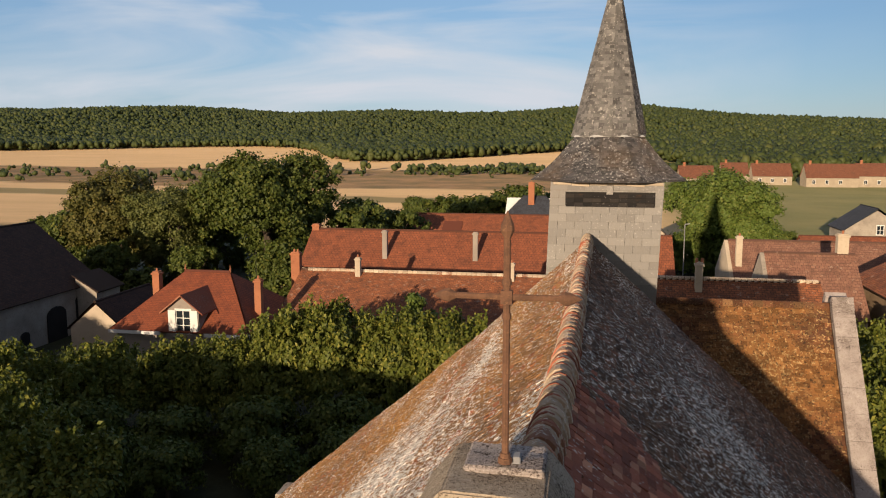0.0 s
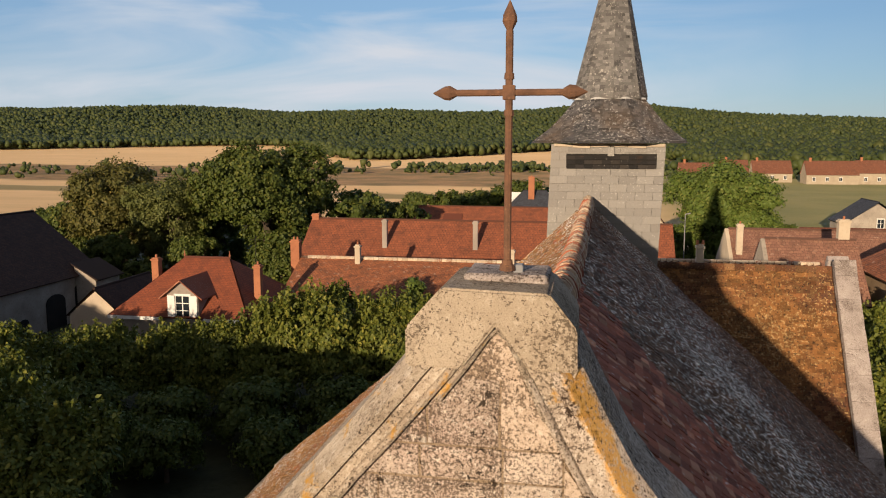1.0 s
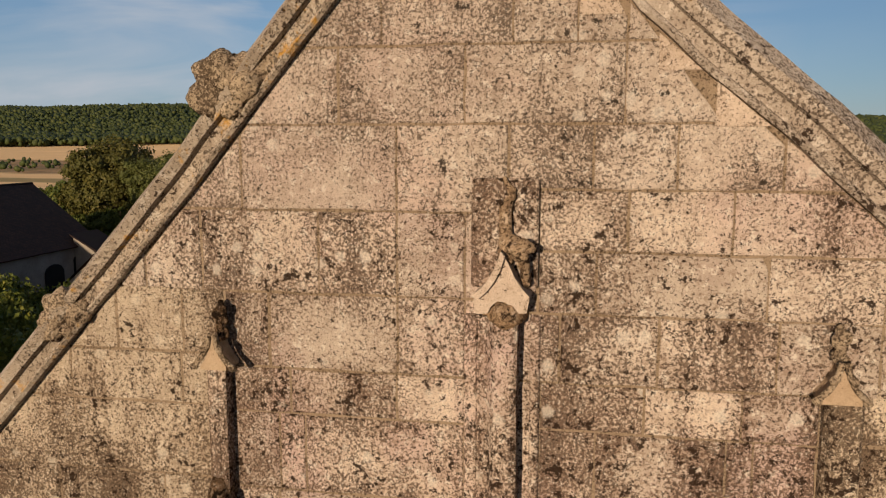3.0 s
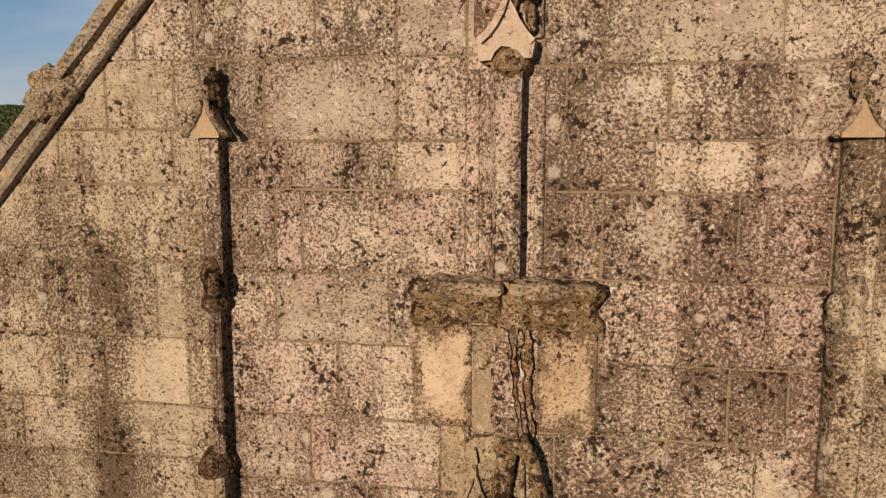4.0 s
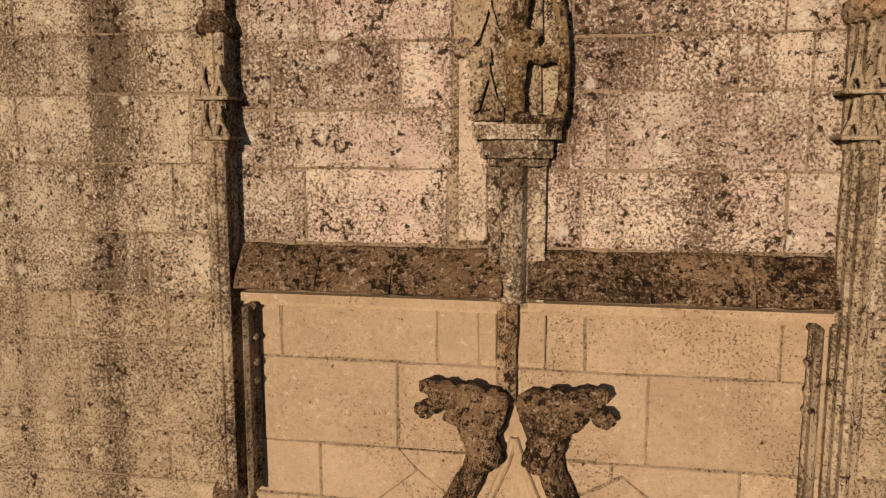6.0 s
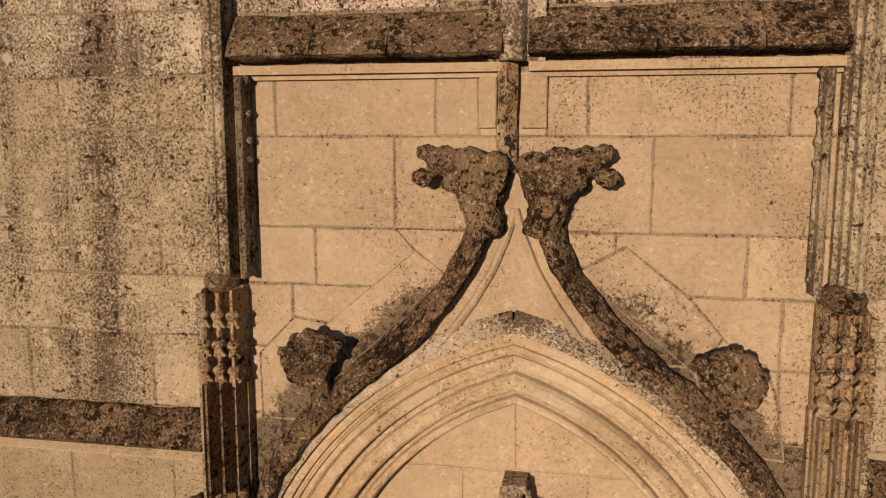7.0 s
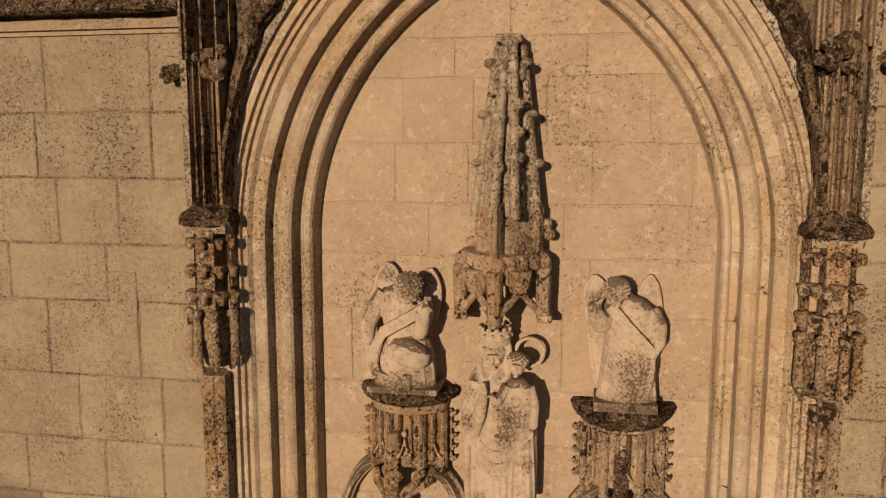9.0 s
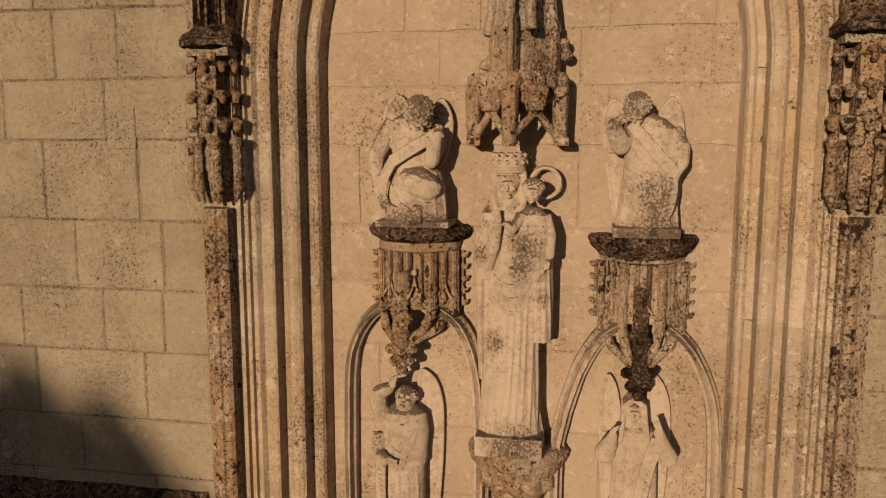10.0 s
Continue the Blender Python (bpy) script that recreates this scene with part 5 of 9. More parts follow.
tl, wh = lay_tiles(trans_at, lambda v: (1.9, T_X1), 6.5, 0.18, 0.125, 0.018, 0.016, 0.014, outside_nave)
tile_mesh("tiles", tl, M_TILE_OR, trans, "ochre clay tiles with orange lichen", "stuff")
corners = [trans_at(1.9, 0), trans_at(T_X1, 0), trans_at(T_X1, 6.6), trans_at(1.9, 6.6), trans_back(T_X1, 6.6), trans_back(1.9, 6.6)]
corners = [tuple(c + np.array((0, 0, -0.035))) for c in corners]
link_mesh("boarding", corners, [(0, 1, 2, 3), (0, 5, 4, 1)], M_TILE_OR, trans)
trans_ridge = ridge_mesh["ridge_tile"].copy()
trans_ridge.materials[0] = M_TILE_OR
for i in range(18):
    ob = new("ridge_tile", trans_ridge)
    ob.parent = trans
    ob.matrix_local = pose(2.4 + i * 0.27, T_RIDGE_Y, T_RIDGE_Z + 0.02, 2, 0, -90 + random.uniform(-2, 2)) @ Matrix.Diagonal((0.8, 1, 0.8, 1))
bm = bmesh.new()
pf = [(T_RIDGE_Y + 4, 0), (T_RIDGE_Y - 4, 0), (T_RIDGE_Y - 4, T_RIDGE_Z - 5.6), (T_RIDGE_Y, T_RIDGE_Z + 0.1), (T_RIDGE_Y + 4, T_RIDGE_Z - 5.6)]
f0 = bm.faces.new([bm.verts.new((T_X1, y, z)) for y, z in pf])
ex = bmesh.ops.extrude_face_region(bm, geom=[f0])
bmesh.ops.translate(bm, verts=[v for v in ex["geom"] if isinstance(v, bmesh.types.BMVert)], vec=(0.46, 0, 0))
part("wall", bm, M_WALL_LOW, trans)
for k in range(9):
    v0, v1 = -0.35 + k * 0.70, 0.345 + k * 0.70
    for sgn in (-1, 1):
        if sgn > 0 and k > 2:
            continue
        bm = bmesh.new()
        lift = Vector((0, sgn * math.sin(T_SLOPE), math.cos(T_SLOPE)))
        pts = []
        for v in (v0, v1 - 0.006):
            y, z = T_RIDGE_Y + sgn * v * math.cos(T_SLOPE), T_RIDGE_Z - v * math.sin(T_SLOPE)
            if k == 0 and v == v0:
                y, z = T_RIDGE_Y, T_RIDGE_Z + 0.12
            for x, h in ((T_X1 - 0.06, 0.10), (T_X1 - 0.06, 0.30), (T_X1 + 0.50, 0.30), (T_X1 + 0.50, 0.10)):
                pts.append(bm.verts.new(Vector((x, y, z)) + lift * (h + 0.12)))
        for i in range(4):
            j = (i + 1) % 4
            bm.faces.new((pts[i], pts[j], pts[4 + j], pts[4 + i]))
        bm.faces.new(pts[:4])
        bm.faces.new(pts[4:][::-1])
        wear(bm, 0.01, 5, cuts=3, seed=k)
        part("coping_stone", bm, M_PLINTH, trans)


# ---- buttress shafts beside the arch ----
def section(w, d):
    """A gothic shaft's plan: fillets, hollows and a keeled roll in front."""
    half = [(w, 0.03), (w, -0.25 * d), (0.78 * w, -0.32 * d), (0.70 * w, -0.55 * d), (0.46 * w, -0.60 * d), (0.40 * w, -0.85 * d), (0.12 * w, -0.9 * d), (0.0, -d)]
    return [(-x, y) for x, y in half] + half[-2::-1]


def section_in(w, d, side):
    """The same shaft with a sheer face on its inner side, towards the arch."""
    outer = [(w, 0.03), (w, -0.25 * d), (0.78 * w, -0.32 * d), (0.70 * w, -0.55 * d), (0.46 * w, -0.60 * d), (0.40 * w, -0.85 * d), (0.12 * w, -0.9 * d), (0.0, -d)]
    inner = [(-0.35 * w, -d), (-0.45 * w, -0.93 * d), (-0.8 * w, -0.93 * d), (-w, -0.85 * d), (-w, 0.03)]
    pts = outer + inner
    return [(side * x, y) for x, y in pts]


def hollow_gable(bm, outline, y0, y1):
    """An upright slab with an outline (x, z) between two depths."""
    fr = [bm.verts.new((x, y0, z)) for x, z in outline]
    bk = [bm.verts.new((x, y1, z)) for x, z in outline]
    for a in range(len(outline)):
        b = (a + 1) % len(outline)
        bm.faces.new((fr[a], fr[b], bk[b], bk[a]))
    bmesh.ops.triangulate(bm, faces=[bm.faces.new(fr), bm.faces.new(bk[::-1])])


def gablet(bm, cx, z0, w, h, d):
    """A small gable with hollow sides."""
    pts = [(-w, 0), (-w * 1.05, h * 0.08), (-w * 0.55, h * 0.32), (-w * 0.22, h * 0.66), (0, h), (w * 0.22, h * 0.66), (w * 0.55, h * 0.32), (w * 1.05, h * 0.08), (w, 0), (w * 0.6, h * 0.1), (0, h * 0.62), (-w * 0.6, h * 0.1)]
    fr = [bm.verts.new((cx + x, -d, z0 + z)) for x, z in pts]
    bk = [bm.verts.new((cx + x, 0.02, z0 + z)) for x, z in pts]
    n = len(pts)
    for i in range(n):
        j = (i + 1) % n
        bm.faces.new((fr[i], fr[j], bk[j], bk[i]))
    bm.faces.new(fr)
    bm.faces.new(bk[::-1])


def finial(bm, cx, z0, z1, r, d):
    """A knobbly, half lost bunch of leaves."""
    h = z1 - z0
    limb(bm, (cx, -d * 0.6, z0), (cx, -d * 0.6, z1), r * 0.45, r * 0.25)
    for k in range(7):
        a = k * 2.4
        ball(bm, cx + math.cos(a) * r * 0.6, -d * 0.6 + math.sin(a) * r * 0.4, z0 + h * (0.2 + 0.11 * k), r * 0.55, r * 0.5, h * 0.16)


def buttress(side):
    cx = side * 1.53
    if side < 0:
        cx = -1.535
    group = new("buttress_shaft")
    group.parent = church
    tagged(group, "slender carved buttress shaft with gablets and crockets, blackened by lichen")
    plan = section if side > 0 else (lambda w, d: section_in(w, d, side))
    if side > 0:
        plain = lambda w, d: [(-w, 0.03), (-w, -0.35 * d), (-0.80 * w, -0.55 * d), (-0.72 * w, -0.50 * d), (-0.55 * w, -0.62 * d), (0.8 * w, -0.66 * d), (w, -0.5 * d), (w, 0.03)]
    def add(name, bm, material, label="", fused=0.0, rough=0.02, size=0.05):
        ob = part(name, bm, material, group, label, smooth=bool(fused))
        if fused:
            fuse(ob, fused * 0.8, rough, size)
    bm = bmesh.new()
    finial(bm, cx + (0.045 if side < 0 else 0.02), 12.17, 12.39, 0.042, 0.12)
    add("finial", bm, M_MOSSY if side < 0 else M_WALL_LOW, "", 0.012)
    # small gable with hollow sides and two curved ribs that lean on it
    gx = -1.503 if side < 0 else 1.548
    gw = 0.072 if side < 0 else 0.086
    bm = bmesh.new()
    hollow_gable(bm, [(gx, 12.20), (gx - gw * 0.32, 12.135), (gx - gw * 0.68, 12.085), (gx - gw, 12.056), (gx - gw, 12.035), (gx + gw, 12.035), (gx + gw, 12.056), (gx + gw * 0.68, 12.085), (gx + gw * 0.32, 12.135)], -0.15, 0.02)
    wear(bm, 0.004, 15, seed=side)
    add("gablet", bm, M_CLEAN, "small pale gable with hollow sides")
    for way in (-1, 1):
        bm = bmesh.new()
        rib = [(0.012, 12.235), (0.026, 12.165), (0.058, 12.105), (0.108, 12.055)]
        chain_pts = [(gx + way * a, -0.155, z) for a, z in rib]
        for p, q in zip(chain_pts, chain_pts[1:]):
            limb(bm, p, q, 0.017, 0.015, 7)
        ball(bm, gx + way * 0.108, -0.15, 12.05, 0.024, 0.026, 0.02)
        ball(bm, gx + way * 0.045, -0.16, 12.15, 0.020, 0.024, 0.022)
        add("rib", bm, M_WALL_LOW, "worn curved rib beside the small gable", 0.008, 0.012, 0.03)
    bm = bmesh.new()
    prism(bm, plan(0.068, 0.10) if side < 0 else plain(0.085, 0.12), 11.15, 12.05, side * (1.535 if side < 0 else 1.59))
    add("shaft", bm, M_WALL if side < 0 else M_BAY)
    bm = bmesh.new()
    loft(bm, [(11.12, 0.05, 0.10), (11.16, 0.085, 0.16), (11.25, 0.06, 0.14), (11.34, 0.075, 0.17), (11.42, 0.05, 0.12)], side * (1.53 if side < 0 else 1.58), 0, 12)
    ball(bm, cx + 0.05 * -side, -0.15, 11.28, 0.035, 0.05, 0.07)
    add("knop", bm, M_MOSSY if side < 0 else M_BAY, "", 0.012)
    bm = bmesh.new()
    prism(bm, plan(0.05, 0.107) if side < 0 else plain(0.085, 0.14), 10.28, 11.14, side * (1.537 if side < 0 else 1.575))
    add("shaft", bm, M_WALL if side < 0 else M_BAY)
    bm = bmesh.new()
    loft(bm, [(10.22, 0.085, 0.15), (10.25, 0.11, 0.19), (10.28, 0.11, 0.19), (10.36, 0.07, 0.14)], side * 1.555, 0, 14)
    add("capital", bm, M_MOSSY if side < 0 else M_CARVED, "", 0.012)
    bm = bmesh.new()
    prism(bm, plan(0.078, 0.165), 9.66, 10.24, side * 1.557)
    add("shaft", bm, M_WALL_LOW)
    for dx in (-0.05, 0.04):
        for k in range(2):
            z = 10.02 - k * 0.2
            bm = bmesh.new()
            limb(bm, (cx + dx - 0.035, -0.16, z - 0.10), (cx + dx, -0.185, z), 0.014, 0.012, 6)
            limb(bm, (cx + dx + 0.035, -0.16, z - 0.10), (cx + dx, -0.185, z), 0.014, 0.012, 6)
            limb(bm, (cx + dx, -0.17, z - 0.01), (cx + dx, -0.175, z + 0.06), 0.018, 0.008, 6)
            box(bm, cx + dx - 0.05, cx + dx + 0.05, -0.19, -0.02, z - 0.115, z - 0.095)
            add("tracery", bm, M_WALL_LOW, "", 0.007, 0.008)
    bm = bmesh.new()
    prism(bm, plan(0.078, 0.168), 7.82, 9.67, side * 1.57)
    add("shaft", bm, M_WALL_LOW)
    bm = bmesh.new()
    prism(bm, [(-0.018, 0.02), (-0.018, -0.13), (0.0, -0.16), (0.018, -0.13), (0.018, 0.02)], 7.8, 8.84, cx - side * 0.115)
    add("side_shaft", bm, M_WALL_LOW)
    # small broken ornaments that climb beside the shaft
    bm = bmesh.new()
    ox = cx - side * 0.13
    limb(bm, (ox, -0.05, 7.85), (ox, -0.05, 8.86), 0.02, 0.014, 8)
    for z in (8.42, 8.52, 8.66, 8.83):
        ball(bm, ox, -0.06, z, 0.03, 0.04, 0.025)
    for z in (8.36, 8.45):
        ball(bm, ox + 0.02 * side, -0.06, z, 0.028, 0.03, 0.05)
    add("ornament", bm, M_WALL_LOW, "", 0.009, 0.01)
    cx = side * (1.565 if side < 0 else 1.55)
    if side < 0:
        bm = bmesh.new()
        prism(bm, [(-0.008, 0.03), (-0.008, -0.175), (0.008, -0.175), (0.008, 0.03)], 5.80, 7.74, cx + 0.088)
        add("edge_strip", bm, M_CARVED, "thin inner edge of the pier")
    bm = bmesh.new()
    loft(bm, [(7.72, 0.08, 0.16), (7.76, 0.105, 0.20), (7.80, 0.11, 0.21), (7.85, 0.06, 0.14)], cx, 0, 14)
    add("capital", bm, M_MOSSY, "", 0.012)
    bm = bmesh.new()
    prism(bm, [(-0.11, 0.03), (-0.11, -0.06), (0.11, -0.06), (0.11, 0.03)], 7.2, 7.75, cx)
    for dx in (-0.085, 0.0, 0.085):
        prism(bm, section(0.028, 0.17), 7.22, 7.74, cx + dx)
        for z in (7.30, 7.44, 7.60):
            ball(bm, cx + dx, -0.15, z, 0.038, 0.055, 0.026)
            limb(bm, (cx + dx - 0.03, -0.14, z - 0.07), (cx + dx, -0.18, z), 0.012, 0.012, 6)
            limb(bm, (cx + dx + 0.03, -0.14, z - 0.07), (cx + dx, -0.18, z), 0.012, 0.012, 6)
    add("tabernacle", bm, M_CARVED, "clustered blind tracery of tiny pinnacles", 0.008, 0.012, 0.03)
    bm = bmesh.new()
    prism(bm, [(-0.12, 0.03), (-0.12, -0.07), (0.12, -0.07), (0.12, 0.03)], 6.55, 7.24, cx)
    add("shaft", bm, M_CARVED)
    for dx in (-0.085, 0.0, 0.085):
        bm = bmesh.new()
        prism(bm, section(0.03, 0.2), 6.55, 7.22, cx + dx)
        add("rib", bm, M_CARVED)
    # ribbed stem that narrows into the cap, a plain strip along its outer edge
    bm = bmesh.new()
    for dx, w, d in ((-0.075, 0.026, 0.15), (-0.02, 0.030, 0.19), (0.04, 0.026, 0.17), (0.085, 0.020, 0.12)):
        prism(bm, section(w, d), 5.78, 6.58, cx + side * dx * -1)
        wear(bm, 0.008, 17, cuts=3, seed=cx + dx)
        add("rib", bm, M_CARVED)
        bm = bmesh.new()
    prism(bm, [(-0.10, 0.03), (-0.10, -0.07), (0.10, -0.07), (0.10, 0.03)], 5.78, 6.58, cx)
    wear(bm, 0.008, 17, cuts=3, seed=cx)
    add("shaft", bm, M_CARVED, "ribbed stem, worn and spotted with lichen")
    bm = bmesh.new()
    prism(bm, [(-0.018, 0.03), (-0.018, -0.12), (0.018, -0.12), (0.018, 0.03)], 5.74, 7.70, cx + side * 0.125)
    add("edge_strip", bm, M_WALL_LOW, "pale plain strip along the pier")
    bm = bmesh.new()
    for k in range(9):
        a = k * 0.9
        ball(bm, cx - side * (0.05 - 0.02 * math.sin(a)) + 0.05 * math.cos(a * 1.7), -0.15, 6.60 - k * 0.018, 0.04, 0.035, 0.03)
    limb(bm, (cx + side * 0.05, -0.08, 6.49), (cx + side * 0.24, -0.09, 6.50), 0.035, 0.025, 8)
    for k, (dx, dz, r) in enumerate(((0.15, 0.0, 0.045), (0.19, 0.012, 0.04), (0.225, 0.004, 0.042), (0.25, -0.022, 0.03), (0.20, -0.035, 0.035), (0.235, -0.05, 0.024))):
        ball(bm, cx + side * dx, -0.09, 6.50 + dz, r, r * 0.9, r * 0.7)
    add("leaf_boss", bm, M_MOSSY, "leaf boss that juts from the pier", 0.010, 0.03, 0.03)
    cx = side * (1.585 if side < 0 else 1.56)
    bm = bmesh.new()
    prism(bm, [(-0.145, 0.03), (-0.145, -0.17), (-0.06, -0.24), (0.06, -0.24), (0.145, -0.17), (0.145, 0.03)], 5.69, 5.72, cx)
    prism(bm, [(-0.15, 0.03), (-0.15, -0.175), (-0.06, -0.245), (0.06, -0.245), (0.15, -0.175), (0.15, 0.03)], 5.72, 5.81, cx, taper=0.6)
    wear(bm, 0.012, 14, cuts=2, seed=cx)
    add("canopy_top", bm, M_MOSSY, "sloping mossy cap of the shaft")
    bm = bmesh.new()
    prism(bm, [(-0.115, 0.03), (-0.115, -0.16), (0.115, -0.16), (0.115, 0.03)], 5.645, 5.70, cx)
    add("necking", bm, M_WALL_LOW)
    # square stem with leaf crockets in three tiers, then an eroded little canopy
    bm = bmesh.new()
    prism(bm, [(-0.05, 0.03), (-0.05, -0.17), (0.05, -0.17), (0.05, 0.03)], 5.06, 5.66, cx)
    wear(bm, 0.008, 19, cuts=3, seed=cx + 1)
    add("shaft", bm, M_CARVED)
    for dx in (-0.10, 0.10):
        bm = bmesh.new()
        prism(bm, section(0.022, 0.10), 4.95, 5.66, cx + dx)
        add("side_shaft", bm, M_CARVED)
    for k, z in enumerate((5.60, 5.45, 5.31)):
        bm = bmesh.new()
        prism(bm, [(-0.105, 0.02), (-0.105, -0.11), (-0.05, -0.175), (0.05, -0.175), (0.105, -0.11), (0.105, 0.02)], z - 0.012, z + 0.012, cx)
        for dx, y in ((-0.115, -0.10), (-0.075, -0.16), (0.0, -0.19), (0.075, -0.16), (0.115, -0.10)):
            r = 0.030 + 0.006 * k
            ball(bm, cx + dx, y, z + (0.012 if dx == 0 else 0), r * 1.1, r, r * 0.6)
            ball(bm, cx + dx * 1.12, y - 0.01, z - 0.022, r * 0.6, r * 0.6, r * 0.8)
        add("crocket_tier", bm, M_CARVED, "tier of small leaf crockets", 0.008, 0.02, 0.025)
    bm = bmesh.new()
    loft(bm, [(4.90, 0.09, 0.13), (5.0, 0.115, 0.16), (5.12, 0.115, 0.17), (5.22, 0.08, 0.14)], cx, 0, 12)
    for dx, y in ((-0.13, -0.12), (-0.05, -0.19), (0.05, -0.19), (0.13, -0.12)):
        limb(bm, (cx + dx, y, 5.20), (cx + dx, y, 4.96), 0.022, 0.028, 7)
        ball(bm, cx + dx, y - 0.01, 5.21, 0.035, 0.03, 0.03)
        limb(bm, (cx + dx, y, 4.98), (cx + dx * 0.8, y + 0.02, 4.89), 0.024, 0.012, 6)
    add("tabernacle", bm, M_CARVED, "eroded little canopy with hanging arches", 0.009, 0.025, 0.03)
    bm = bmesh.new()
    prism(bm, section_in(0.095, 0.16, side) if side < 0 else section(0.095, 0.15), 0.0, 4.86, side * (1.612 if side < 0 else 1.575))
    add("shaft", bm, M_CARVED)


buttress(-1)
buttress(1)

# ---- the middle shaft of the gable ----
mid = new("middle_shaft")
mid.parent = church
tagged(mid, "broken central pinnacle and statue bracket on the gable")
bm = bmesh.new()
box(bm, -0.165, 0.165, -0.035, 0.02, 12.50, 13.04, 0.01)
part("backing", bm, M_WALL, mid)
bm = bmesh.new()
limb(bm, (0.012, -0.06, 12.62), (0.006, -0.055, 12.90), 0.040, 0.030)
limb(bm, (0.006, -0.055, 12.90), (0.04, -0.05, 12.97), 0.030, 0.024)
limb(bm, (0.04, -0.05, 12.97), (-0.008, -0.045, 13.05), 0.024, 0.012)
for dx, dy, dz, r in ((0.0, 0.0, 0.0, 0.052), (-0.035, -0.01, 0.012, 0.034), (0.042, 0.0, 0.014, 0.036), (0.012, -0.03, -0.02, 0.036), (0.025, -0.012, 0.036, 0.030), (-0.012, -0.02, -0.034, 0.026)):
    ball(bm, 0.085 + dx, -0.13 + dy, 12.705 + dz, r, r, r * 0.85)
limb(bm, (0.09, -0.11, 12.68), (0.12, -0.07, 12.52), 0.034, 0.022)
limb(bm, (0.085, -0.10, 12.70), (0.03, -0.05, 12.74), 0.04, 0.04)
fuse(part("finial", bm, M_CARVED, mid, smooth=True), 0.010, 0.03)
GABLET_L = [(-0.005, 12.70), (-0.03, 12.625), (-0.06, 12.567), (-0.095, 12.522), (-0.135, 12.487)]
GABLET_R = [(0.135, 12.482), (0.11, 12.505), (0.085, 12.535), (0.062, 12.575), (0.035, 12.63)]
bm = bmesh.new()
hollow_gable(bm, GABLET_L + [(-0.138, 12.44), (-0.125, 12.388), (-0.07, 12.39), (-0.052, 12.425), (-0.022, 12.452), (0.018, 12.448), (0.045, 12.418), (0.06, 12.392), (0.12, 12.40)] + GABLET_R, -0.135, 0.02)
wear(bm, 0.004, 14, seed=2.0)
part("gablet", bm, M_PATCH, mid, "pale repaired gablet with hollow sides over a small arch")
for sweep_line, y in ((GABLET_L, -0.165), (GABLET_R[::-1], -0.150)):
    bm = bmesh.new()
    inner = [(x + (0.022 if x < 0 else -0.020), z - 0.022) for x, z in sweep_line]
    hollow_gable(bm, sweep_line + inner[::-1], y, -0.10)
    wear(bm, 0.003, 18, seed=y)
    part("rim", bm, M_PATCH, mid)
bm = bmesh.new()
box(bm, -0.10, 0.10, -0.10, 0.02, 12.37, 12.46)
loft(bm, [(12.31, 0.05, 0.13), (12.35, 0.10, 0.19), (12.39, 0.10, 0.19), (12.44, 0.08, 0.15)], 0.02, 0, 12)
fuse(part("corbel", bm, M_CARVED, mid, smooth=True), 0.012, 0.015)
bm = bmesh.new()
prism(bm, [(-0.125, 0.03), (-0.12, -0.04), (-0.07, -0.06), (-0.03, -0.115), (0.05, -0.13), (0.085, -0.12), (0.09, 0.03)], 11.36, 12.36, -0.01)
wear(bm, 0.007, 9, cuts=6, seed=1.0)
part("shaft", bm, M_WALL, mid)
bm = bmesh.new()
box(bm, -0.20, -0.13, -0.03, 0.02, 11.36, 12.36, 0.01)
part("backing", bm, M_WALL, mid)
bm = bmesh.new()
box(bm, 0.13, 0.18, -0.02, 0.02, 11.36, 12.36, 0.01)
part("backing", bm, M_WALL, mid)
# broken bracket with two arms, each under a thin worn lip
for x0, x1 in ((-0.44, -0.02), (0.055, 0.45)):
    bm = bmesh.new()
    box(bm, x0, x1, -0.17, 0.02, 11.10, 11.315)
    for v in bm.verts:
        if v.co.z < 11.2 and v.co.y < -0.1:
            v.co.y += 0.09
            v.co.z += 0.03
    wear(bm, 0.046, 8, cuts=9, seed=x0)
    wear(bm, 0.016, 26, seed=x1)
    part("bracket_arm", bm, M_BRACKET, mid, "thick mossy bracket slab, broken at its ends")
    bm = bmesh.new()
    box(bm, x0 - 0.012, x1, -0.185, 0.02, 11.302, 11.345)
    wear(bm, 0.034, 10, cuts=10, seed=x0 + 3.0)
    part("lip", bm, M_WALL_LOW, mid, "thin lichened ledge over the bracket")
bm = bmesh.new()
box(bm, -0.03, 0.07, -0.10, 0.02, 11.08, 11.34)
part("bracket_core", bm, M_CARVED, mid)
for x0, x1 in ((-0.465, -0.17), (0.16, 0.455)):
    bm = bmesh.new()
    box(bm, x0, x1, -0.012, 0.02, 10.56, 11.11, 0.006)
    part("panel", bm, M_PANEL, mid, "pale patched panel under the bracket, stained at its rim")
# ruined niche: a stump that flakes in layers, then two tiers of small pointed openings beside a worn pilaster


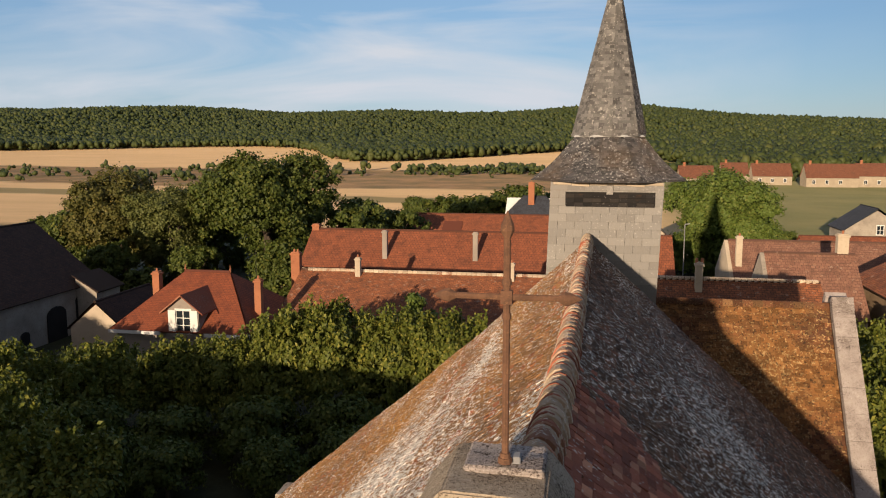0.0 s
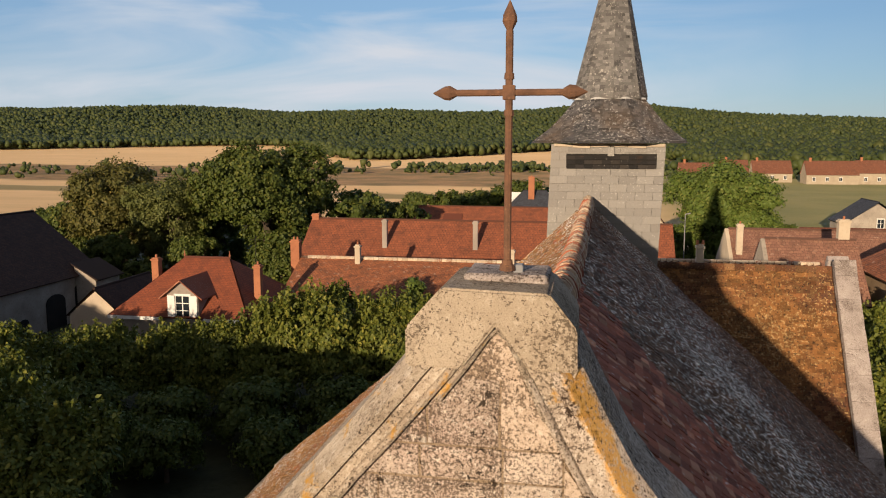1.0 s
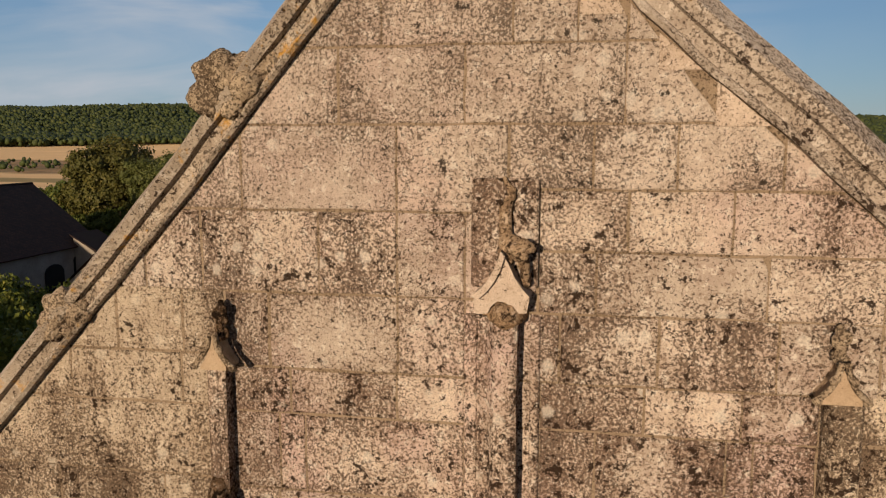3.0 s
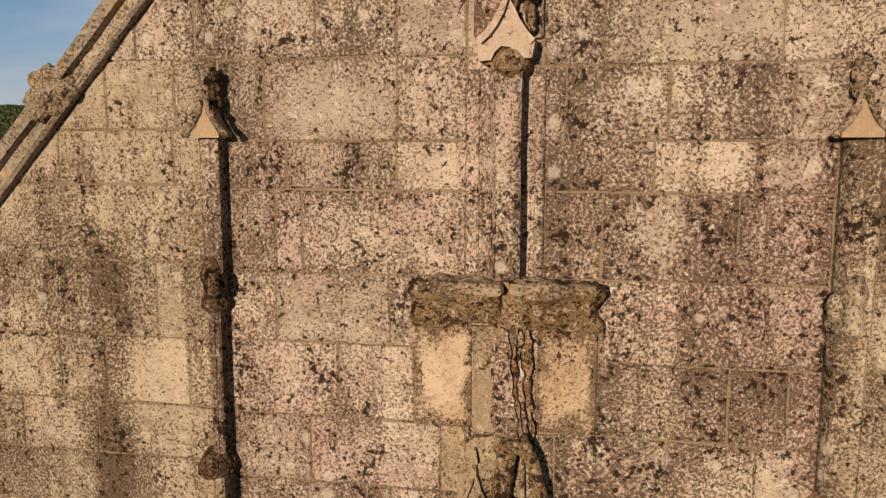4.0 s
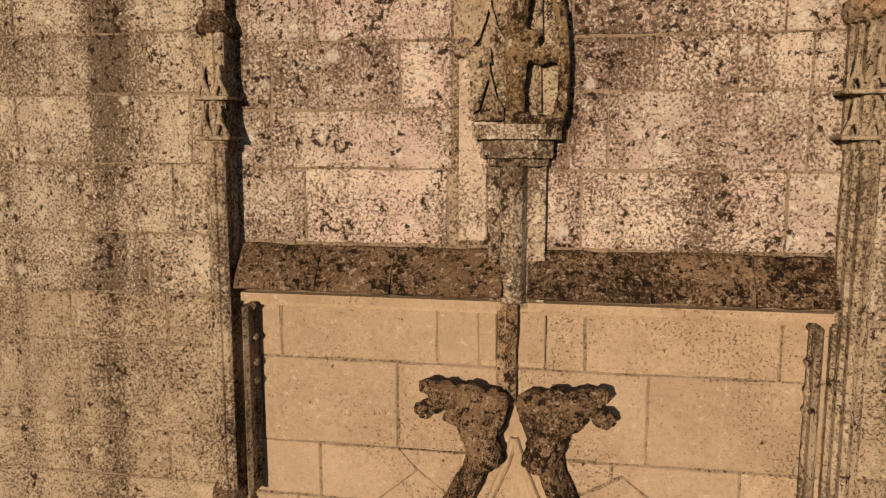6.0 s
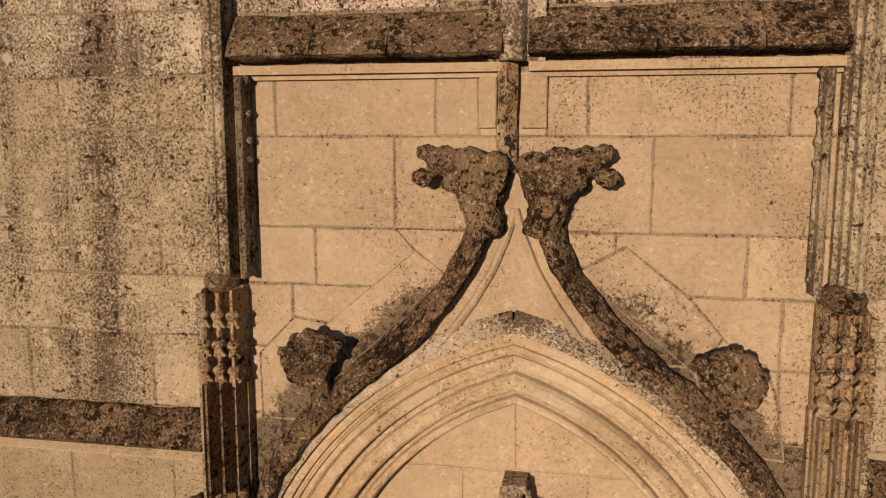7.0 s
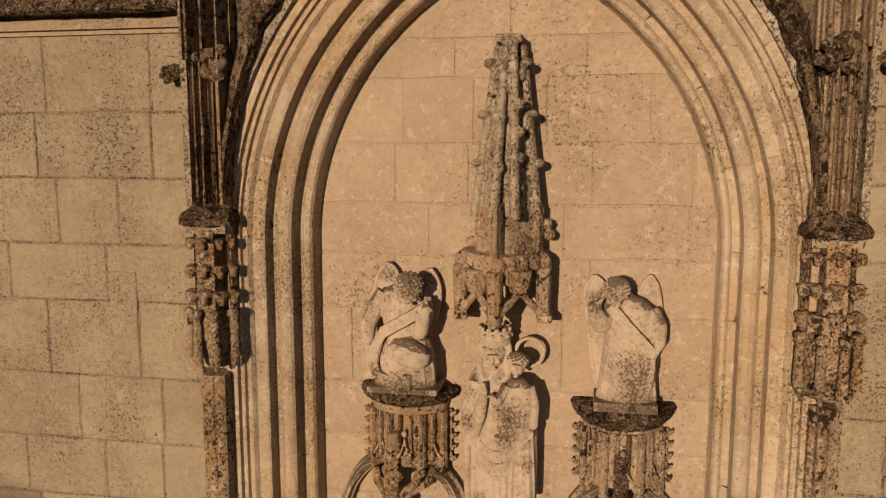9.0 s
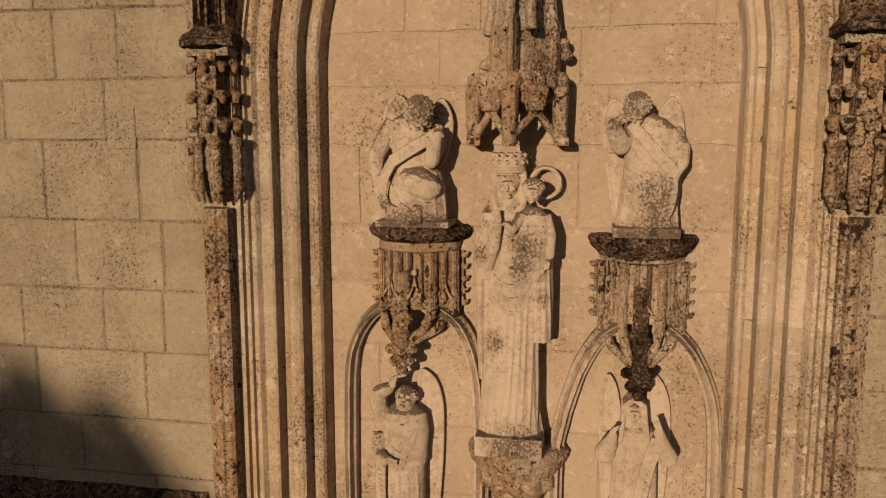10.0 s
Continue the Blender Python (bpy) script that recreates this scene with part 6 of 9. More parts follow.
def plate(pts, y0, y1, name, material, parent, label="", rough=0.006, seed=0.0):
    """An upright slab with an outline (x, z), its edge broken by weather."""
    edge = []
    for i, p in enumerate(pts):
        q = pts[(i + 1) % len(pts)]
        m = max(1, int(math.hypot(q[0] - p[0], q[1] - p[1]) / 0.03))
        for c in range(m):
            v = Vector((p[0] + (q[0] - p[0]) * c / m, seed, p[1] + (q[1] - p[1]) * c / m))
            edge.append((v.x + (noise.noise(v * 16) + 0.6 * noise.noise(v * 41)) * rough, v.z + noise.noise(v * 19 + Vector((5, 0, 0))) * rough))
    bm = bmesh.new()
    fr, bk = [bm.verts.new((x, y0 + noise.noise(Vector((x * 9, seed, z * 9))) * 0.006, z)) for x, z in edge], [bm.verts.new((x, y1, z)) for x, z in edge]
    n = len(edge)
    for i in range(n):
        bm.faces.new((fr[i], fr[(i + 1) % n], bk[(i + 1) % n], bk[i]))
    bm.faces.new(fr)
    bm.faces.new(bk[::-1])
    return part(name, bm, material, parent, label)


plate([(-0.165, 10.55), (-0.165, 11.10), (-0.03, 11.10), (-0.045, 10.55)], -0.03, 0.02, "broken_shaft", M_WALL_LOW, mid, "pale flat face of the shaft's stump")
for k, (x0, x1, w0, w1, y) in enumerate(((-0.06, 0.125, -0.05, 0.15, -0.045), (-0.05, 0.085, -0.045, 0.125, -0.075), (-0.035, 0.06, -0.04, 0.105, -0.10), (-0.015, 0.035, -0.03, 0.09, -0.125))):
    plate([(w0, 10.44 + 0.02 * k), (x0 - 0.01 * k, 10.80), (x0, 11.11), (x1, 11.11), (x1 + 0.012, 10.82), (w1, 10.44 + 0.02 * k)], y, y + 0.034, "flake", M_WALL if k % 2 else M_CARVED, mid, "layer of flaking stone on the broken shaft", 0.020, k * 3.1)
# left half: a pale carved slab with two small blind arches
plate([(-0.245, 9.80), (-0.24, 10.30), (-0.17, 10.52), (-0.02, 10.54), (-0.02, 9.80)], -0.05, 0.02, "carved_slab", M_WALL_LOW, mid, "weathered slab with small blind arches", 0.012, 7.0)
for z0 in (9.83, 10.16):
    bm = bmesh.new()
    gablet(bm, -0.145, z0, 0.075, 0.27, 0.085)
    limb(bm, (-0.145, -0.08, z0 + 0.24), (-0.145, -0.075, z0 + 0.32), 0.022, 0.010, 7)
    wear(bm, 0.008, 22, cuts=2, seed=z0)
    part("blind_arch", bm, M_WALL_LOW, mid)
# right half: the worn pilaster swells to a bulb with two hollow niches
bm = bmesh.new()
spine = [(0.035, 10.56, 0.055), (0.015, 10.40, 0.05), (-0.01, 10.22, 0.048), (-0.005, 10.10, 0.062), (-0.005, 9.95, 0.045), (-0.01, 9.80, 0.055)]
rim_ = [(0.075, 10.56, 0.050), (0.155, 10.44, 0.034), (0.20, 10.28, 0.030), (0.215, 10.10, 0.030), (0.218, 9.95, 0.028), (0.20, 9.80, 0.034)]
for chain_ in (spine, rim_):
    for (xa, za, ra), (xb, zb, rb) in zip(chain_, chain_[1:]):
        limb(bm, (xa, -0.115, za), (xb, -0.115, zb), ra, rb, 9)
        ball(bm, xb, -0.115, zb, rb, rb, rb)
for x, z, r in ((0.03, 10.13, 0.075), (0.11, 10.10, 0.06), (0.17, 10.11, 0.055), (0.06, 10.19, 0.05), (-0.02, 10.16, 0.05), (0.02, 9.80, 0.06), (0.11, 9.79, 0.05), (0.18, 9.80, 0.045)):
    ball(bm, x, -0.11, z, r, r * 0.8, r * 0.75)
fuse(part("ruined_niche", bm, M_BRACKET, mid, "worn pilaster with two hollow pointed niches", smooth=True), 0.009, 0.030, 0.035)
plate([(0.0, 9.80), (0.02, 10.2), (0.10, 10.52), (0.18, 10.3), (0.21, 9.80)], -0.045, 0.02, "niche_back", M_WALL_LOW, mid, "pale stone at the back of the niches", 0.008, 11.0)
for z0 in (9.84, 10.20):
    bm = bmesh.new()
    limb(bm, (0.10, -0.07, z0), (0.10, -0.062, z0 + 0.22), 0.016, 0.010, 7)
    part("mullion", bm, M_WALL_LOW, mid)
bm = bmesh.new()
prism(bm, [(-0.22, 0.03), (-0.22, -0.10), (-0.13, -0.2), (0.12, -0.2), (0.21, -0.10), (0.21, 0.03)], 9.71, 9.78)
prism(bm, [(-0.18, 0.03), (-0.18, -0.08), (-0.1, -0.16), (0.1, -0.16), (0.17, -0.08), (0.17, 0.03)], 9.62, 9.71)
prism(bm, [(-0.15, 0.03), (-0.15, -0.06), (-0.08, -0.12), (0.08, -0.12), (0.15, -0.06), (0.15, 0.03)], 9.58, 9.62)
wear(bm, 0.006, 14, cuts=3, seed=4.0)
part("corbel", bm, M_BAY, mid)
bm = bmesh.new()
prism(bm, [(-0.145, 0.03), (-0.145, -0.04), (-0.09, -0.05), (-0.07, -0.11), (-0.01, -0.14), (0.03, -0.11), (0.05, -0.05), (0.14, -0.05), (0.14, 0.03)], 8.9, 9.60)
part("shaft", bm, M_BAY, mid)
bm = bmesh.new()
box(bm, -0.30, -0.155, -0.012, 0.02, 9.20, 10.10, 0.006)
part("backing", bm, M_PATCH, mid)
bm = bmesh.new()
prism(bm, [(-0.055, 0.03), (-0.05, -0.05), (0.0, -0.10), (0.05, -0.05), (0.055, 0.03)], 8.36, 8.93, -0.045)
wear(bm, 0.012, 16, cuts=5)
part("shaft", bm, M_CARVED, mid, "rough stub that runs up from the ogee's point")
for x0, x1 in ((-0.19, -0.10), (0.02, 0.15)):
    bm = bmesh.new()
    box(bm, x0, x1, -0.025, 0.02, 8.58, 8.84, 0.006)
    part("panel", bm, M_CLEAN, mid)

# ---- ogee hood over the arch ----
hood = new("ogee_hood")
hood.parent = church
tagged(hood, "crocketed ogee hood mould black with moss over the arch")
OGEE = [(0.02, 8.36), (0.055, 8.25), (0.10, 8.10), (0.17, 7.93), (0.27, 7.76), (0.40, 7.58), (0.55, 7.42), (0.72, 7.28), (0.90, 7.12), (1.08, 6.92), (1.24, 6.70), (1.36, 6.42), (1.44, 6.10), (1.47, 5.84)]
OUTER = [(0.10, 8.40), (0.22, 8.20), (0.27, 8.02), (0.34, 7.87), (0.44, 7.73), (0.57, 7.58), (0.72, 7.45), (0.88, 7.32), (1.06, 7.15), (1.24, 6.95), (1.37, 6.74), (1.45, 6.45), (1.50, 6.10), (1.52, 5.84)]
for side in (-1, 1):
    bm = bmesh.new()
    rings = []
    for (ix, iz), (ux, uz) in zip(OGEE, OUTER):
        mx, mz = (ix + ux) / 2, (iz + uz) / 2
        ring = [(ix, 0.02, iz), (ix, -0.12, iz), (ix * 0.8 + mx * 0.2, -0.17, iz * 0.8 + mz * 0.2), (mx, -0.17, mz), (ux, -0.06, uz), (ux, 0.02, uz)]
        rings.append([bm.verts.new((side * x, y, z)) for x, y, z in ring])
    for r0, r1 in zip(rings, rings[1:]):
        for i in range(5):
            bm.faces.new((r0[i], r0[i + 1], r1[i + 1], r1[i]))
    bm.faces.new(rings[0])
    bm.faces.new(rings[-1][::-1])
    bmesh.ops.subdivide_edges(bm, edges=bm.edges[:], cuts=3, use_grid_fill=True)
    wear(bm, 0.014, 11, seed=side * 3.0)
    wear(bm, 0.010, 30, seed=side * 5.0)
    part("ogee_limb", bm, M_MOSSY, hood)
    # leaf crocket on the haunch: a stalk that curls back on itself
    bm = bmesh.new()
    curl = [(0.97, 7.08, 0.075), (1.00, 7.18, 0.06), (1.02, 7.28, 0.055), (1.00, 7.38, 0.06), (0.94, 7.45, 0.055), (1.03, 7.47, 0.065), (1.12, 7.44, 0.065), (1.17, 7.37, 0.055), (1.15, 7.29, 0.045), (1.09, 7.26, 0.038)]
    for (x0, z0, r0), (x1, z1, r1) in zip(curl, curl[1:]):
        limb(bm, (side * x0, -0.13, z0), (side * x1, -0.14, z1), r0, r1, 8)
        ball(bm, side * x1, -0.14, z1, r1, r1, r1)
    for x, z, r in ((0.90, 7.47, 0.04), (1.06, 7.53, 0.035), (1.19, 7.42, 0.035), (0.98, 7.50, 0.04), (1.13, 7.50, 0.035), (0.93, 7.40, 0.03), (1.08, 7.36, 0.075)):
        ball(bm, side * x, -0.17, z, r, r * 0.8, r * 0.8)
    fuse(part("crocket", bm, M_MOSSY, hood, "curled leaf crocket, worn and mossy", smooth=True), 0.010, 0.045, 0.04)
    # half of the finial
    bm = bmesh.new()
    limb(bm, (side * 0.12, -0.10, 8.05), (side * 0.22, -0.12, 8.36), 0.09, 0.10)
    for dx, dz, r in ((0.10, 0.40, 0.09), (0.22, 0.42, 0.09), (0.34, 0.42, 0.095), (0.43, 0.46, 0.055), (0.45, 0.34, 0.06), (0.30, 0.31, 0.06), (0.20, 0.28, 0.09)):
        ball(bm, side * dx, -0.13, 8.0 + dz, r, r * 0.9, r * 0.8)
    fuse(part("finial", bm, M_MOSSY, hood, "spreading leaf of the finial", smooth=True), 0.012, 0.05, 0.05)
    # hood band that follows the arch under the ogee
    pts, prof = [], [(2.05, 0.02), (2.05, -0.085), (2.095, -0.10), (2.17, -0.02), (2.17, 0.02)]
    a1 = math.acos(ARCH_C / 2.11)
    for i in range(15):
        a = a1 * (0.30 + 0.70 * i / 14)
        pts.append((Vector((-side * ARCH_C, 0, ARCH_Z)), Vector((side * math.cos(a), 0, math.sin(a))), Vector((0, 1, 0))))
    v, f = sweep(pts, prof)
    v = [tuple(Vector(p) + Vector((0, noise.noise(Vector(p) * 14) * 0.012, 0))) for p in v]
    link_mesh("hood_band", v, f, M_BAND, hood)
# small gable field between hood and arch
bm = bmesh.new()
half_fld = [p for p in OGEE if p[0] < 0.5] + [(x, ARCH_Z + math.sqrt(2.15 ** 2 - (x + ARCH_C) ** 2)) for x in (0.56, 0.42, 0.28, 0.14)]
fld = half_fld + [(0.0, ARCH_Z + math.sqrt(2.15 ** 2 - ARCH_C ** 2))] + [(-x, z) for x, z in half_fld[::-1]]
f0 = bm.faces.new([bm.verts.new((x, -0.03, z)) for x, z in fld])
ex = bmesh.ops.extrude_face_region(bm, geom=[f0])
bmesh.ops.translate(bm, verts=[v for v in ex["geom"] if isinstance(v, bmesh.types.BMVert)], vec=(0, 0.05, 0))
bmesh.ops.triangulate(bm, faces=[f for f in bm.faces if len(f.verts) > 4])
part("field", bm, M_CLEAN, hood, "pale stone field under the ogee's point")
for side in (-1, 1):
    bm = bmesh.new()
    for a, b in zip(OGEE[1:5], OGEE[2:6]):
        a, b = (Vector((side * (p[0] - 0.055), -0.04, p[1] - 0.07)) for p in (a, b))
        limb(bm, a, b, 0.022, 0.022, 7)
    part("rib", bm, M_CLEAN, hood)

# ---- crockets on the gable's edge ----
for x, z, s, tail in ((-1.37, 13.50, 1.22, 0.22), (-2.38, 12.28, 0.95, 0.1)):
    bm = bmesh.new()
    limb(bm, (x + tail, 0.1, z + 0.14), (x - 0.10, -0.02, z + 0.0), 0.10 * s, 0.08 * s)
    limb(bm, (x - 0.10, -0.02, z + 0.02), (x - 0.13 * s, -0.05, z - 0.16), 0.075 * s, 0.05 * s)
    for dx, dz, r in ((-0.16, -0.05, 0.06), (-0.06, 0.08, 0.07), (-0.14, 0.06, 0.05), (-0.02, -0.1, 0.05), (0.05, 0.0, 0.07)):
        ball(bm, x + dx * s, -0.04, z + dz * s, r * s, r * s, r * s)
    ob = part("crocket", bm, M_WALL_LOW, church, "eroded beast-like crocket on the coping", smooth=True)
    fuse(ob, 0.014, 0.05, 0.05)

# ---- iron cross ----
cross = thing("iron_cross", "rusted wrought iron cross with spear-shaped ends on the gable", "cross", (0.02, 0.2, 15.115))


def bar(bm, a, b, r):
    limb(bm, a, b, r, r, 8)


def spear(bm, base, way, length, r):
    b = Vector(base)
    w = Vector(way)
    prev = [(0.0, r * 0.55), (0.12, r * 0.9), (0.35, r * 1.75), (0.55, r * 1.6), (1.0, r * 0.1)]
    for (s0, r0), (s1, r1) in zip(prev, prev[1:]):
        limb(bm, b + w * length * s0, b + w * length * s1, r0, r1, 8, flat=1.0)


bm = bmesh.new()
bar(bm, (0, 0, 0.0), (0, 0, 1.20), 0.019)
for z, r in ((0.02, 0.04), (0.045, 0.03), (0.98, 0.026), (0.80, 0.026)):
    bmesh.ops.create_cone(bm, cap_ends=True, segments=8, radius1=r, radius2=r * 0.9, depth=0.03, matrix=Matrix.Translation((0, 0, z)))
part("upright", bm, M_RUST, cross)
bm = bmesh.new()
bar(bm, (-0.26, 0, 0.90), (0.26, 0, 0.90), 0.017)
box(bm, -0.03, 0.03, -0.024, 0.024, 0.865, 0.935)
part("crossbar", bm, M_RUST, cross)
for base, way in (((0, 0, 1.19), (0, 0, 1)), ((-0.25, 0, 0.90), (-1, 0, 0)), ((0.25, 0, 0.90), (1, 0, 0))):
    bm = bmesh.new()
    spear(bm, base, way, 0.155 if way[2] else 0.135, 0.021)
    part("spear_end", bm, M_RUST, cross)


# ---- canopies, brackets and niches inside the arch ----
WALL_Y = 0.25


def carved(name, bm, material, label="", voxel=0.010, rough=0.02, size=0.04, parent=None):
    return fuse(part(name, bm, material, parent or tympanum, label, smooth=True), voxel, rough, size)


def deepen(bm, k=1.45):
    """Draws a shape further out from the inner wall."""
    for v in bm.verts:
        v.co.y = WALL_Y - (WALL_Y - v.co.y) * k


# tall pierced canopy over the middle statue
bm = bmesh.new()
for x0, w0, x1, w1 in ((0.0, 0.165, 0.0, 0.06),):
    loft(bm, [(5.76, 0.165, 0.20), (6.02, 0.135, 0.18), (6.27, 0.105, 0.15), (6.5, 0.075, 0.13), (6.64, 0.06, 0.10)], -0.0, WALL_Y, 10, half=True)
for bx, tx in ((-0.17, -0.06), (0.16, 0.07), (-0.05, -0.01), (0.06, 0.03)):
    limb(bm, (bx, WALL_Y - (0.10 if abs(bx) > 0.1 else 0.24), 5.74), (tx, WALL_Y - (0.07 if abs(bx) > 0.1 else 0.12), 6.62), 0.030, 0.022, 8)
for z, w in ((6.53, 0.095), (6.27, 0.125), (6.02, 0.16)):
    for s in (-1, 1):
        ball(bm, s * w, WALL_Y - 0.10, z, 0.036, 0.04, 0.026)
        ball(bm, s * (w - 0.03), WALL_Y - 0.10, z - 0.05, 0.028, 0.03, 0.05)
    ball(bm, -0.03, WALL_Y - 0.24 + (z - 5.8) * 0.12, z - 0.02, 0.035, 0.03, 0.035)
box(bm, -0.065, 0.07, WALL_Y - 0.13, WALL_Y + 0.01, 6.63, 6.675)
for z in (5.9, 6.05, 6.18, 6.32):
    ball(bm, 0.075, WALL_Y - 0.18, z, 0.025, 0.025, 0.03)
deepen(bm)
carved("canopy_spire", bm, M_WALL_LOW, "pierced gothic canopy spire with crockets", 0.006, 0.006, 0.02)
bm = bmesh.new()
prism(bm, [(-0.15, 0.01), (-0.17, -0.10), (-0.06, -0.19), (0.02, -0.19), (0.16, -0.10), (0.15, 0.01)], 5.50, 5.79, 0.0, WALL_Y)
prism(bm, section(0.032, 0.08), 5.20, 5.82, -0.035, WALL_Y - 0.20)
prism(bm, section(0.022, 0.05), 5.50, 5.80, 0.17, WALL_Y - 0.09)
for x, y, z in ((0.21, -0.07, 5.70), (0.225, -0.07, 5.64), (-0.19, -0.08, 5.60), (-0.12, -0.14, 5.66)):
    ball(bm, x, WALL_Y + y, z, 0.032, 0.03, 0.03)
prism(bm, [(-0.245, 0.01), (-0.25, -0.12), (-0.09, -0.245), (0.03, -0.245), (0.215, -0.12), (0.21, 0.01)], 5.455, 5.555, 0.0, WALL_Y)
for k in range(9):
    x = -0.24 + k * 0.056
    ball(bm, x, WALL_Y - 0.245 + abs(x + 0.02) * 0.55, 5.505, 0.036, 0.036, 0.05)
deepen(bm)
carved("canopy_crown", bm, M_CARVED, "mossy crown of the canopy above a leafy band", 0.006, 0.014, 0.02)
bm = bmesh.new()
for x in (-0.24, -0.035, 0.20):
    limb(bm, (x, WALL_Y - (0.26 if abs(x) < 0.1 else 0.12), 5.19), (x, WALL_Y - (0.26 if abs(x) < 0.1 else 0.12), 5.48), 0.035, 0.045, 8)
for x0, x1 in ((-0.24, -0.035), (-0.035, 0.20)):
    xm = (x0 + x1) / 2
    ya, yb = (WALL_Y - 0.12, WALL_Y - 0.26) if x0 < -0.1 else (WALL_Y - 0.26, WALL_Y - 0.12)
    limb(bm, (x0, ya, 5.22), (xm, (ya + yb) / 2, 5.36), 0.022, 0.022, 6)
    limb(bm, (xm, (ya + yb) / 2, 5.36), (x1, yb, 5.22), 0.022, 0.022, 6)
    limb(bm, (xm, (ya + yb) / 2, 5.36), (xm, (ya + yb) / 2, 5.48), 0.05, 0.08, 6)
    ball(bm, xm, (ya + yb) / 2, 5.43, 0.07, 0.04, 0.05)
prism(bm, [(-0.25, 0.01), (-0.25, -0.10), (-0.05, -0.23), (0.02, -0.23), (0.21, -0.10), (0.21, 0.01)], 5.40, 5.50, 0.0, WALL_Y)
box(bm, -0.27, -0.20, WALL_Y - 0.16, WALL_Y, 5.19, 5.23)
box(bm, 0.17, 0.25, WALL_Y - 0.16, WALL_Y, 5.19, 5.23)
deepen(bm)
carved("canopy", bm, M_CARVED, "canopy with little arches over the middle statue", 0.006, 0.010, 0.02)


def band(pts, w, d, name, label=""):
    """A moulded band over a line (x, z) on the inner wall."""
    path = []
    for i, (x, z) in enumerate(pts):
        p, q = pts[max(i - 1, 0)], pts[min(i + 1, len(pts) - 1)]
        o = Vector((-(q[1] - p[1]), 0, q[0] - p[0])).normalized()
        path.append((Vector((x, WALL_Y, z)), o, Vector((0, 1, 0))))
    prof = [(-w, 0.01), (-w, -d * 0.5), (-w * 0.6, -d * 0.62), (-w * 0.45, -d), (0.0, -d * 0.78), (w * 0.35, -d), (w * 0.6, -d * 0.6), (w, -d * 0.45), (w, 0.01)]
    v, f = sweep(path, prof)
    v = [tuple(Vector(p) + Vector((noise.noise(Vector(p) * 15) * 0.004, noise.noise(Vector(p) * 17) * 0.006, 0))) for p in v]
    return link_mesh(name, v, f, M_STATUE, tympanum, label)


def smooth_line(pts, n=5):
    """Rounds a line of points (Catmull-Rom)."""
    out = []
    for i in range(len(pts) - 1):
        p = [pts[min(max(k, 0), len(pts) - 1)] for k in (i - 1, i, i + 1, i + 2)]
        for j in range(n):
            t = j / n
            out.append(tuple(0.5 * (2 * p[1][k] + (p[2][k] - p[0][k]) * t + (2 * p[0][k] - 5 * p[1][k] + 4 * p[2][k] - p[3][k]) * t * t + (3 * p[1][k] - p[0][k] - 3 * p[2][k] + p[3][k]) * t ** 3) for k in (0, 1)))
    return out + [pts[-1]]


band(smooth_line([(-0.97, 2.6), (-0.965, 3.7), (-0.94, 4.05), (-0.84, 4.24), (-0.72, 4.32)]), 0.036, 0.12, "niche_arch")
band(smooth_line([(-0.52, 4.33), (-0.40, 4.28), (-0.30, 4.17), (-0.235, 3.97), (-0.21, 3.75), (-0.205, 3.5), (-0.205, 2.6)]), 0.042, 0.13, "niche_arch")
band(smooth_line([(0.205, 2.6), (0.205, 3.45), (0.225, 3.64), (0.265, 3.81), (0.34, 4.03), (0.44, 4.19), (0.54, 4.26)]), 0.042, 0.13, "niche_arch")
band(smooth_line([(0.78, 4.25), (0.90, 4.13), (1.0, 3.91), (1.04, 3.6), (1.05, 2.6)]), 0.036, 0.12, "niche_arch")

